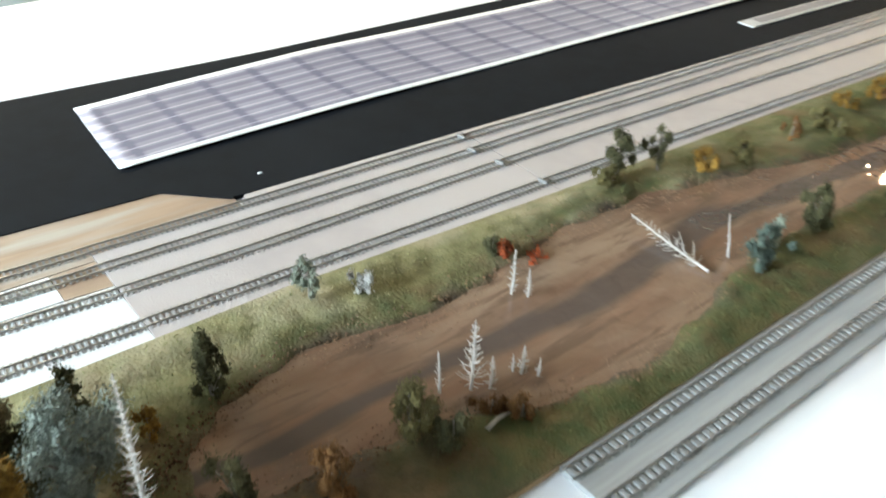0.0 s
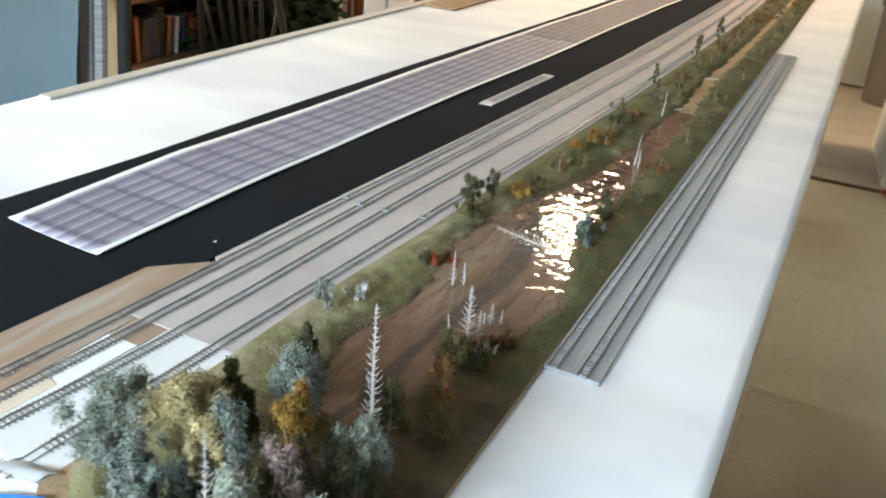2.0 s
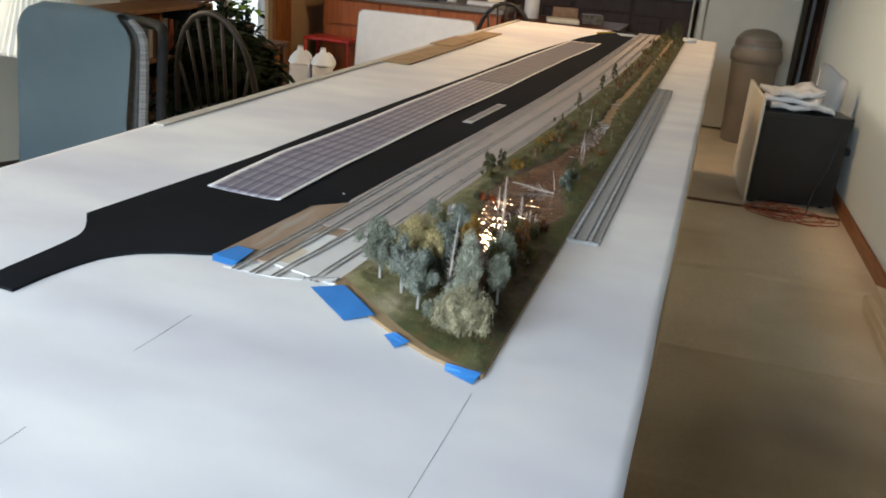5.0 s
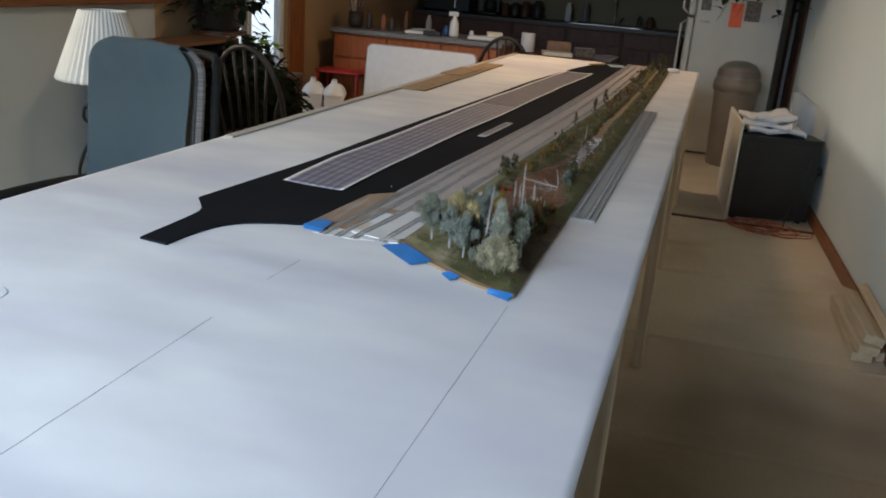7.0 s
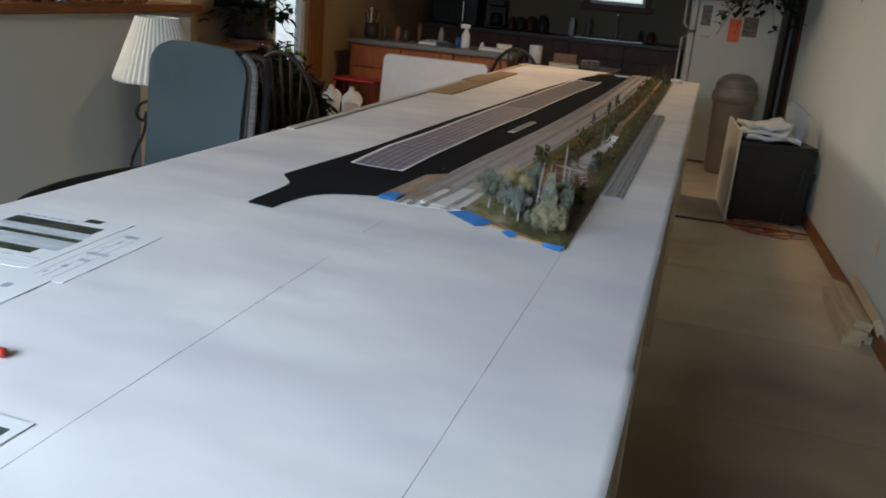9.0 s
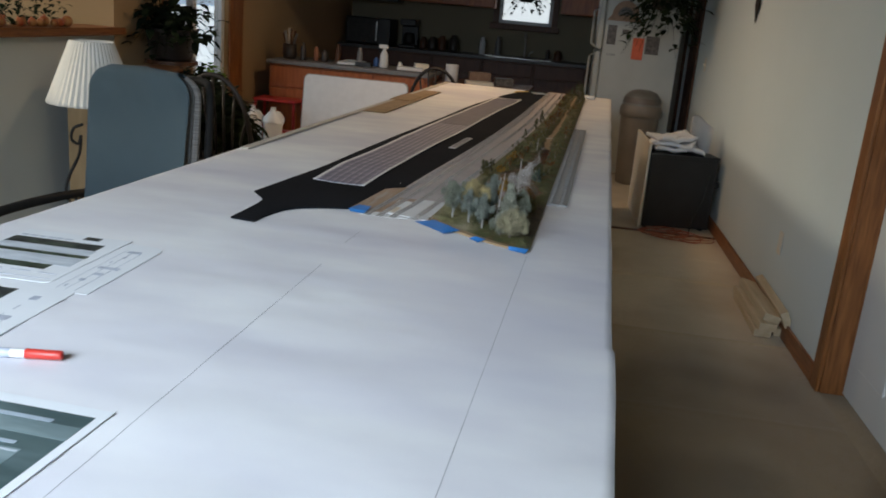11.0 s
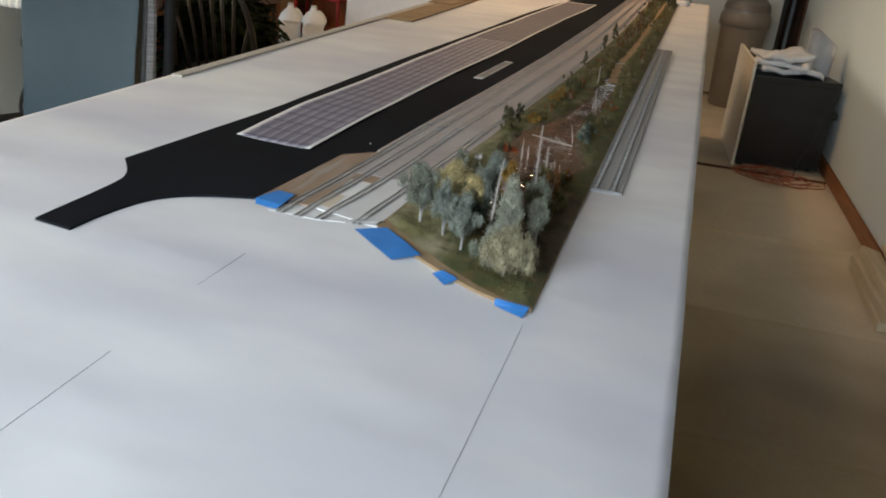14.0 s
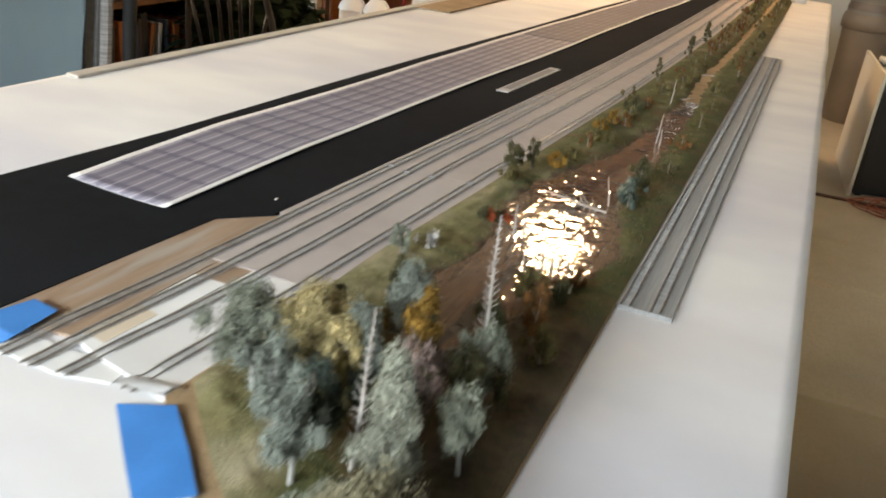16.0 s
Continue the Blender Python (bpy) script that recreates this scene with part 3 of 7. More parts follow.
solid("wood_lath", bx(-1.214, 1.96, TOP - 0.0005, -1.186, 5.6, TOP + 0.0055, 0.0015), mk("weathered_pale_lath", (0.50, 0.47, 0.42), (0.42, 0.39, 0.34), 8, 0.75, 0.1, 60, stretch=(6, 0.6, 6)), AT0, "pale bare wood lath along the table edge", "wood strip")
solid("cardboard_offcut", bx(-1.185, 3.32, TOP + 0.001, -1.075, 4.72, TOP + 0.006, 0.001), M_CARDB, pose(0, 0, 0, 0, 0, 0), "brown cardboard strip lying on the table edge", "cardboard")
solid("cardboard_offcut", bx(-1.215, 3.95, TOP + 0.0065, -1.10, 4.35, TOP + 0.010, 0.001), M_CARDB, AT0, "short brown cardboard piece on another", "cardboard")

# ---- the model railway ----
GRASS = [(1.25, -0.434), (1.42, -0.432), (1.62, -0.430), (1.87, -0.413), (2.2, -0.397), (2.62, -0.374), (3.16, -0.354), (3.83, -0.336), (5.6, -0.325)]
BLACKR = [(1.25, -0.60), (1.65, -0.577), (1.96, -0.560), (2.31, -0.537), (2.68, -0.517), (3.04, -0.500), (3.99, -0.474), (5.62, -0.45)]
LEFT = [(1.37, -0.913), (1.54, -0.897), (1.83, -0.874), (2.2, -0.864), (2.65, -0.846), (3.39, -0.808), (4.0, -0.785), (4.33, -0.762), (5.0, -0.70), (5.62, -0.60)]


def gx(y): return along(GRASS, y)
def bxr(y): return along(BLACKR, y)


ys = [1.65 + 0.1 * k for k in range(40)] + [5.62]
outline = [(-0.642, 1.316), (-0.622, 1.60), (-0.576, 1.648)] + [(bxr(y) - 0.001, y) for y in ys] + [(along(LEFT, y), y) for y in ys[::-1] if y > 1.7] + [(-0.913, 1.369)]
outline += [(p.x, p.y) for p in spline([(-0.893, 1.345), (-0.865, 1.305), (-0.853, 1.255), (-0.851, 1.09)], 4)]
outline += [(p.x, p.y) for p in spline([(-0.791, 1.083), (-0.787, 1.15), (-0.772, 1.22), (-0.742, 1.264), (-0.700, 1.292)], 4)]
solid("foam_sheet", prism(outline, TOP, TOP + 0.0042), M_BLACK, AT0, "black craft foam sheet cut out as a paved yard", "foam sheet")
hard = thing("hardboard_strip", AT0, "tan-brown grained hardboard strip beside the tracks", "board")
part("board_sheet", prism([(-0.6435, 1.318), (-0.6225, 1.602), (-0.5765, 1.65), (-0.5605, 1.65), (-0.5605, 1.515), (-0.5530, 1.515), (-0.5570, 1.330)], TOP, TOP + 0.0030), M_CORK, hard)
part("offcut", prism([(-0.5525, 1.4785), (-0.5520, 1.5150), (-0.5125, 1.5150), (-0.5160, 1.4785)], TOP, TOP + 0.0028), M_CORK, hard, "small brown offcut between the tracks")
bed = thing("roadbed", AT0, "grey-beige sheet roadbed under the tracks, laid in lengths", "roadbed")
for y0, y1 in ((1.5155, 1.905), (1.906, 3.42), (3.421, 5.62)):
    yb = [y0] + [v for v in [1.66 + 0.1 * k for k in range(40)] if y0 + 0.02 < v < y1 - 0.02] + [y1]
    left = [((-0.560, 1.5155), (-0.560, 1.649))[k] for k in range(2)] if y0 < 1.6 else []
    part("bed_sheet", prism(left + [(bxr(y), y) for y in yb if y > 1.65] + [(gx(y) - 0.001, y) for y in yb[::-1]], TOP, TOP + 0.0038), M_BED, bed)
M_GREYCARD = mk("pale_grey_card", (0.66, 0.655, 0.645), (0.61, 0.605, 0.595), 14, 0.7, 0.05, 90)
M_CREAMCARD = mk("cream_card", (0.62, 0.53, 0.41), (0.56, 0.47, 0.35), 14, 0.7, 0.05, 90)
solid("white_card", prism([(-0.5220, 1.318), (-0.5115, 1.515), (-0.434, 1.515), (-0.4365, 1.300)], TOP, TOP + 0.0030), M_GREYCARD, AT0, "pale grey card under the near track ends", "card", "cards under the tracks")
solid("white_card", prism([(-0.5560, 1.330), (-0.5525, 1.478), (-0.5165, 1.478), (-0.5230, 1.318)], TOP, TOP + 0.0027), M_CARD, AT0, "white card piece between two tracks", "card", "cards under the tracks")
solid("cream_card", prism([(-0.5545, 1.340), (-0.5525, 1.402), (-0.5270, 1.395), (-0.5300, 1.335)], TOP + 0.0028, TOP + 0.0031), M_CREAMCARD, AT0, "cream card scrap on the white card", "card", "cards under the tracks")
solid("paper_strip", prism([(-0.607, 1.286), (-0.604, 1.316), (-0.5220, 1.316), (-0.4880, 1.3135), (-0.4860, 1.296), (-0.5300, 1.284)], TOP + 0.0002, TOP + 0.0012), M_CARD, AT0, "white paper strip under the track ends", "card", "cards under the tracks")
b = bmesh.new()
flap = [[b.verts.new((-0.4870 + 0.046 * u + 0.012 * f, 1.296 + 0.018 * f + 0.004 * u, TOP + 0.0032 + 0.006 * math.sin(math.pi * f) * u)) for u in [k / 8 for k in range(9)]] for f in [k / 6 for k in range(7)]]
for r0, r1 in zip(flap, flap[1:]):
    for k in range(8):
        b.faces.new((r0[k], r0[k + 1], r1[k + 1], r1[k]))
bmesh.ops.solidify(b, geom=b.faces[:], thickness=0.0005)
solid("paper_curl", b, M_GREYCARD, AT0, "curled white paper corner at the track end", "paper scrap", smooth=True)

# printed plan, slightly bowed
PL = [(1.6, -0.834), (1.7, -0.839), (1.9, -0.842), (2.2, -0.824), (2.9, -0.806), (3.6, -0.775), (4.75, -0.715)]
PR = [(1.59, -0.680), (1.9, -0.678), (2.15, -0.672), (2.5, -0.657), (3.1, -0.628), (3.65, -0.613), (4.74, -0.557)]
SEAM = 3.16


def plan_sheet(y0, y1, nv):
    def xy(u, v):
        y = y0 + v * (y1 - y0)
        a, b = along(PL, y), along(PR, y)
        return a + u * (b - a), y - 0.01 * u * max(0.0, 1 - (y - 1.595))
    return sheet(xy, 32, nv, lambda u, v: 0.0045 + 0.0045 * (2 * u - 1) ** 2 * max(0.0, 0.5 + noise.noise(((y0 + v * (y1 - y0)) * 2.6, 1.0, u))), 0.0006)


plan = thing("printed_plan", AT0, "long lilac printed plan with pale bars and white border", "printed sheet")
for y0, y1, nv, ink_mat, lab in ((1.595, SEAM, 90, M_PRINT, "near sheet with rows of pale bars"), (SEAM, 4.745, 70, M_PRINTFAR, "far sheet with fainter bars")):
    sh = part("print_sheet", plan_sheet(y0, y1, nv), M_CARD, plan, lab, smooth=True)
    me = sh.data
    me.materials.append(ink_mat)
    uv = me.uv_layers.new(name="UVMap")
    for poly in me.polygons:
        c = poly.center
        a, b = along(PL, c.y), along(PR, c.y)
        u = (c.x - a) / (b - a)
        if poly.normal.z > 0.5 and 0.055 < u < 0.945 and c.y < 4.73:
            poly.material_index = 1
        for li in poly.loop_indices:
            co = me.vertices[me.loops[li].vertex_index].co
            uv.data[li].uv = ((co.x - along(PL, co.y)), co.y)
tray = thing("footprint_card", AT0, "narrow white card frame lying on the black foam sheet", "card")
part("rim", prism([(-0.602, 2.455), (-0.577, 2.455), (-0.561, 2.770), (-0.586, 2.770)], TOP + 0.0042, TOP + 0.0062), mk("dull_white_card", (0.52, 0.52, 0.52), (0.44, 0.44, 0.44), 30, 0.7), tray)
part("inset", prism([(-0.597, 2.480), (-0.5805, 2.480), (-0.5670, 2.750), (-0.5835, 2.750)], TOP + 0.0063, TOP + 0.0067), mk("grey_card", (0.20, 0.19, 0.20), (0.28, 0.27, 0.28), 18, 0.7, stretch=(1, 0.2, 1)), tray, "dark grey inset")


# tracks: centre lines as (y, x)
TRACKS = [
    [(1.28, -0.471), (1.42, -0.459), (1.60, -0.449), (1.80, -0.438), (1.97, -0.430), (2.15, -0.417), (2.43, -0.399), (2.76, -0.385), (3.20, -0.373), (3.83, -0.358), (5.62, -0.346)],
    [(1.28, -0.527), (1.43, -0.507), (1.60, -0.495), (1.80, -0.489), (1.97, -0.483), (2.17, -0.471), (2.43, -0.456), (2.90, -0.433), (3.20, -0.418), (3.83, -0.402), (5.62, -0.386)],
    [(1.28, -0.558), (1.45, -0.542), (1.62, -0.533), (1.85, -0.522), (2.00, -0.518), (2.17, -0.507), (2.50, -0.494), (2.90, -0.479), (3.40, -0.459), (3.99, -0.444), (5.62, -0.422)],
    [(1.28, -0.587), (1.45, -0.573), (1.62, -0.562), (1.85, -0.553), (2.00, -0.543), (2.18, -0.532), (2.44, -0.520), (2.74, -0.505), (3.04, -0.490), (3.99, -0.464), (5.62, -0.440)],
]


def track_x(k, y):
    return (along(TRACKS[k], y - 0.06) + 2 * along(TRACKS[k], y) + along(TRACKS[k], y + 0.06)) / 4


ZT = TOP + 0.0039
tie_mesh = mesh_of("tie", bx(-0.0078, -0.00085, 0, 0.0078, 0.00085, 0.0006), M_TIE)
rail_ends = (1.282, 1.276, 1.272, 1.268)
for k in range(4):
    y0 = (1.295, 1.285, 1.281, 1.282)[k]
    tr = thing("model_track", AT0, ("brown-tied model railway track with nickel rails, beside the grass", "brown-tied model railway track with nickel rails", "brown-tied model railway track running over card and roadbed", "brown-tied model railway track beside the black sheet")[k], "model track", "parallel yard tracks")
    n = 0
    y = y0 + 0.003
    far = bmesh.new()
    while y < 5.58:
        m = Matrix.Translation((track_x(k, y), y, ZT)) @ Matrix.Rotation(-math.atan((track_x(k, y + 0.02) - track_x(k, y - 0.02)) / 0.04), 4, "Z")
        m.translation.z = ZT - (0.0 if y > 1.515 else 0.0008) - 0.0016 * max(0.0, min(1.0, (1.345 - y) / 0.04))
        if n < 210:
            o = new("tie", tie_mesh)
            o.parent, o.matrix_parent_inverse = tr, Matrix.Identity(4)
            o.matrix_basis = m
        else:
            c = [m @ Vector((sx * 0.0078, sy * 0.0009, z)) for z in (0, 0.0006) for sx, sy in ((-1, -1), (1, -1), (1, 1), (-1, 1))]
            vs = [far.verts.new(q) for q in c]
            for f in ((4, 5, 6, 7), (0, 1, 5, 4), (1, 2, 6, 5), (2, 3, 7, 6), (3, 0, 4, 7)):
                far.faces.new([vs[i] for i in f])
        n += 1
        y += 0.0049
    tagged(part("tie_run", far, M_TIEJ, tr), kind="stuff")
    for side in (-0.0045, 0.0045):
        b = bmesh.new()
        yy = [y0 - 0.001 + 0.02 * i for i in range(217)]
        prev = None
        for q in yy:
            if q > 5.6:
                break
            x = track_x(k, q) + side
            ring = [b.verts.new((x + dx, q, ZT + z - (0.0 if q > 1.515 else 0.0008) - 0.0016 * max(0.0, min(1.0, (1.345 - q) / 0.04)))) for dx, z in ((-0.0005, 0.0002), (-0.0004, 0.0021), (0.0004, 0.0021), (0.0005, 0.0002))]
            if prev:
                for i in range(3):
                    b.faces.new((prev[i], prev[i + 1], ring[i + 1], ring[i]))
            prev = ring
        part("rail", b, M_RAIL, tr)
for k, (x, y) in enumerate(((-0.4370, 1.901), (-0.4890, 1.892), (-0.5245, 1.886), (-0.5540, 1.896))):
    solid("rail_joiner", bx(-0.006, -0.0022, 0, 0.006, 0.0022, 0.0035, 0.0008), M_DARKRAIL, pose(x + 0.004, y, ZT + 0.0002, 0, 0, 4), "small dark metal track contact plate between the rails", "contact plate", "contact plates")

# loose track bundle on grey foam, on the open paper
bun = thing("track_bundle", AT0, "two loose flex tracks with grey ties on a grey foam strip", "model track")
part("foam_strip", prism([(-0.176, 1.664), (-0.119, 1.664), (-0.117, 3.497), (-0.176, 3.497)], TOP - 0.0005, TOP + 0.0045), M_GREYBED, bun)
for x in (-0.1665, -0.1365):
    b = bmesh.new()
    y = 1.667
    while y < 3.495:
        vs = [b.verts.new((x + sx * 0.0068, y + sy * 0.0015, z)) for z in (TOP + 0.0045, TOP + 0.0055) for sx, sy in ((-1, -1), (1, -1), (1, 1), (-1, 1))]
        for f in ((4, 5, 6, 7), (0, 1, 5, 4), (1, 2, 6, 5), (2, 3, 7, 6), (3, 0, 4, 7)):
            b.faces.new([vs[i] for i in f])
        y += 0.0062
    ties = part("tie_run", b, M_GREYTIE, bun)
    tagged(ties, kind="stuff")
    for side in (-0.0046, 0.0046):
        part("rail", bx(x + side - 0.0006, 1.661, TOP + 0.0053, x + side + 0.0006, 3.499, TOP + 0.0074), M_DARKRAIL, bun)

# masking tape: three rows of points, on the paper, at the board's edge and on the board
def tape_piece(rows, label):
    b = bmesh.new()
    g = [[b.verts.new((x, y, TOP + z)) for x, y in row] for row, z in zip((rows[0], rows[2], rows[3]), (0.0011, 0.0056, 0.0080))]
    for r0, r1 in zip(g, g[1:]):
        for k in range(len(r0) - 1):
            b.faces.new((r0[k], r0[k + 1], r1[k + 1], r1[k]))
    return solid("masking_tape", b, M_TAPE, AT0, label, "tape", "blue tape pieces")


tape_piece([[(-0.633, 1.297), (-0.597, 1.291)], [(-0.641, 1.306), (-0.593, 1.299)], [(-0.640, 1.309), (-0.592, 1.302)], [(-0.624, 1.352), (-0.593, 1.348)]], "blue masking tape holding the hardboard")
tape_piece([[(-0.4645, 1.2780), (-0.4185, 1.2360), (-0.3790, 1.2010)], [(-0.4423, 1.2848), (-0.3990, 1.2458), (-0.3620, 1.2113)], [(-0.4369, 1.2864), (-0.3943, 1.2481), (-0.3579, 1.2137)], [(-0.4200, 1.2915), (-0.3795, 1.2555), (-0.3450, 1.2215)]], "wide blue masking tape holding the scenery base")
tape_piece([[(-0.3180, 1.1870), (-0.2930, 1.1595)], [(-0.3110, 1.1875), (-0.2855, 1.1655)], [(-0.3093, 1.1876), (-0.2837, 1.1669)], [(-0.3040, 1.1880), (-0.2780, 1.1715)]], "small torn blue masking tape piece")
tape_piece([[(-0.2210, 1.1340), (-0.1995, 1.1235), (-0.1820, 1.1165)], [(-0.2215, 1.1370), (-0.1995, 1.1305), (-0.1795, 1.1258)], [(-0.2216, 1.1377), (-0.1995, 1.1322), (-0.1789, 1.1280)], [(-0.2220, 1.1400), (-0.1995, 1.1375), (-0.1770, 1.1350)]], "blue masking tape at the corner of the scenery base")

solid("paper_crumb", bx(-0.0012, -0.0022, 0, 0.0012, 0.0022, 0.0012, 0.0003), M_CARD, pose(-0.602, 1.690, TOP + 0.0043, 0, 0, 10), "tiny white paper crumb on the black sheet", "crumb")

# ---- the scenic base: grass, soil and a muddy river ----
BANKL = [(1.10, -0.30), (1.40, -0.300), (1.47, -0.312), (1.52, -0.335), (1.583, -0.352), (1.697, -0.334), (1.78, -0.345), (1.854, -0.357), (1.95, -0.352), (2.026, -0.337), (2.12, -0.312), (2.2, -0.290), (2.44, -0.270), (2.7, -0.262), (2.98, -0.272), (3.3, -0.262), (3.8, -0.255), (5.6, -0.245)]
BANKR = [(1.10, -0.29), (1.40, -0.290), (1.47, -0.275), (1.546, -0.262), (1.632, -0.250), (1.712, -0.217), (1.786, -0.205), (1.885, -0.229), (1.97, -0.247), (2.173, -0.240), (2.44, -0.240), (2.7, -0.240), (2.98, -0.254), (3.3, -0.246), (3.8, -0.243), (5.6, -0.236)]
EDGE = [(-0.438, 1.300), (-0.40, 1.262), (-0.355, 1.226), (-0.30, 1.186), (-0.25, 1.157), (-0.215, 1.143), (-0.1752, 1.136)]
FRONT = [(-0.434, 1.327), (-0.40, 1.292), (-0.355, 1.250), (-0.30, 1.204), (-0.25, 1.168), (-0.215, 1.150), (-0.1755, 1.142)]
WATER = TOP + 0.0062


def front_y(x):
    xs, yy = zip(*FRONT)
    return float(np.interp(x, xs, yy))


def height(x, y):
    """Ground height and how far bare soil colour shows, grove shade included."""
    l, r = along(BANKL, y), along(BANKR, y)
    w = (r - l) / 2
    d = abs(x - (l + r) / 2) - w + 0.007 * noise.noise((x * 38, y * 38, 1))
    h = 0.0105 + 0.0040 * noise.noise((x * 17, y * 17, 3)) + 0.0022 * noise.noise((x * 60, y * 60, 5))
    edge = min((x - gx(y)), (-0.1755 - x), (y - front_y(x)) * 0.8)
    h = 0.006 + (h - 0.006) * min(1.0, max(0.0, edge / 0.02))
    open_ = max(0.0, min(1.0, (y - 1.44) / 0.08))
    if d < 0.02:
        f = max(0.0, min(1.0, (d + 0.012) / 0.032))
        f = f * f * (3 - 2 * f)
        h = h + (0.001 - h) * (1 - f) * open_
    soil = max(0.0, min(1.0, (0.013 + 0.012 * noise.noise((x * 55, y * 40, 6)) - d) / 0.012)) * open_
    soil *= max(0.08, min(1.0, 1 - (y - 2.25) / 0.9))
    soil = max(soil, 0.55 * max(0.0, min(1.0, 2.2 * noise.noise((x * 24, y * 13, 8)) - 0.55)))
    # right of the grove: brown soil with the trees' shade painted in
    wood = max(0.0, min(1.0, (1.66 - y) / 0.1)) * max(0.0, min(1.0, (x + 0.285) / 0.03)) * max(0.0, min(1.0, (y - 1.20) / 0.06))
    soil = max(soil, wood * (0.80 + 0.5 * noise.noise((x * 50, y * 40, 12))))
    return TOP + h, min(1.0, soil)


def lushness(x, y):
    """Dark green right of the river and upstream, straw-coloured on the near left bank."""
    mid = (along(BANKL, y) + along(BANKR, y)) / 2
    right = max(0.0, min(1.0, (x - mid) / 0.03 + 0.3))
    up = max(0.0, min(1.0, (y - 1.72) / 0.5)) * 0.85
    near = max(0.0, min(1.0, (1.47 - y) / 0.1)) * max(0.0, min(1.0, (x + 0.35) / 0.05))
    d = abs(x - mid) - (along(BANKR, y) - along(BANKL, y)) / 2
    rim = 0.75 * math.exp(-((d - 0.022) / 0.012) ** 2)
    return max(0.0, min(1.0, max(right, up, near, rim) + 0.6 * noise.noise((x * 22, y * 14, 2))))


board = EDGE + [(-0.1752, 5.58)] + [(gx(y), y) for y in (5.58, 4.6, 3.83, 3.16, 2.62, 2.2, 1.87, 1.62, 1.42)]
base = thing("scenery_module", AT0, "model landscape strip with grass, soil and a muddy glossy river", "model landscape")
part("base_board", prism(board, TOP, TOP + 0.0048), M_BASE, base, "brown fibre base board")
NU, NV = 64, 640
verts, soil, lush = [], [], []
for j in range(NV + 1):
    v = j / NV
    for i in range(NU + 1):
        u = i / NU
        vv = v ** 1.5
        x0 = -0.434 + u * 0.2585
        yf = front_y(x0)
        y = yf + vv * (5.57 - yf)
        x = gx(y) + u * (-0.1755 - gx(y))
        z, so = height(x, y)
        verts.append((x, y, z))
        soil.append(so)
        lush.append(lushness(x, y))
faces = [(j * (NU + 1) + i, j * (NU + 1) + i + 1, (j + 1) * (NU + 1) + i + 1, (j + 1) * (NU + 1) + i) for j in range(NV) for i in range(NU)]
me = bpy.data.meshes.new("ground_cover")
me.from_pydata(verts, [], faces)
me.materials.append(M_TERRAIN)
at = me.attributes.new("soil", "FLOAT", "POINT")
at.data.foreach_set("value", soil)
me.attributes.new("lush", "FLOAT", "POINT").data.foreach_set("value", lush)
me.polygons.foreach_set("use_smooth", [True] * len(me.polygons))
g = new("ground_cover", me)
g.parent = base
tagged(g, "olive-green and straw model grass with bare brown banks")
CHANNEL = [(1.40, -0.296), (1.533, -0.294), (1.62, -0.290), (1.70, -0.286), (1.77, -0.277), (1.84, -0.279), (1.908, -0.289), (1.97, -0.295), (2.2, -0.268), (2.6, -0.252), (5.6, -0.242)]
SPAN = [(1.40, 0.008), (1.55, 0.011), (1.70, 0.014), (1.80, 0.020), (1.95, 0.018), (2.2, 0.013), (5.6, 0.008)]
verts, deep, NW = [], [], 40
ny = 300
for j in range(ny + 1):
    y = 1.42 + 1.26 * (j / ny) ** 1.2
    l, r = along(BANKL, y) - 0.018, along(BANKR, y) + 0.018
    for k in range(NW + 1):
        u = k / NW
        x = l + (r - l) * u
        verts.append((x, y, WATER))
        d = 1 - abs(x - along(CHANNEL, y) - 0.006 * noise.noise((y * 14, 0, 4))) / along(SPAN, y) + 0.55 * noise.noise((x * 60, y * 12, 9)) + 0.25 * noise.noise((x * 160, y * 30, 2))
        deep.append(max(0.0, min(0.92, 1.6 * d)))
me = bpy.data.meshes.new("river_water")
me.from_pydata(verts, [], [(j * (NW + 1) + i, j * (NW + 1) + i + 1, (j + 1) * (NW + 1) + i + 1, (j + 1) * (NW + 1) + i) for j in range(ny) for i in range(NW)])
me.materials.append(M_WATER)
me.attributes.new("deep", "FLOAT", "POINT").data.foreach_set("value", deep)
me.polygons.foreach_set("use_smooth", [True] * len(me.polygons))
riv = new("river_water", me)
riv.parent = base
tagged(riv, "glossy brown resin water with ripples")

# ---- model trees ----
rng = random.Random(7)


def leaf_mat(name, c, k=0.24):
    return mk(name, c, tuple(v * 0.62 for v in c), 260, 0.95, 0.5, 700, spec=0.15, island=k, c3=tuple(min(1, v * 1.25) for v in c), scale3=45)


F_SAGE = leaf_mat("sage_foliage", (0.320, 0.325, 0.255))
F_GREY = leaf_mat("grey_green_foliage", (0.225, 0.238, 0.182))
F_BLUE = leaf_mat("blue_grey_foliage", (0.240, 0.262, 0.222))
F_TEAL = leaf_mat("teal_foliage", (0.082, 0.102, 0.082))
F_YELLOW = leaf_mat("pale_yellow_foliage", (0.47, 0.385, 0.19))
F_STRAW = leaf_mat("straw_foliage", (0.37, 0.335, 0.215))
F_ORANGE = leaf_mat("mustard_orange_foliage", (0.235, 0.135, 0.028))
F_RUST = leaf_mat("rust_foliage", (0.145, 0.072, 0.025))
F_RED = leaf_mat("red_foliage", (0.27, 0.062, 0.022))
F_PINK = leaf_mat("dusty_pink_foliage", (0.275, 0.200, 0.172))
F_OLIVE = leaf_mat("olive_foliage", (0.125, 0.105, 0.042))
F_DARK = leaf_mat("dark_green_foliage", (0.082, 0.076, 0.036))
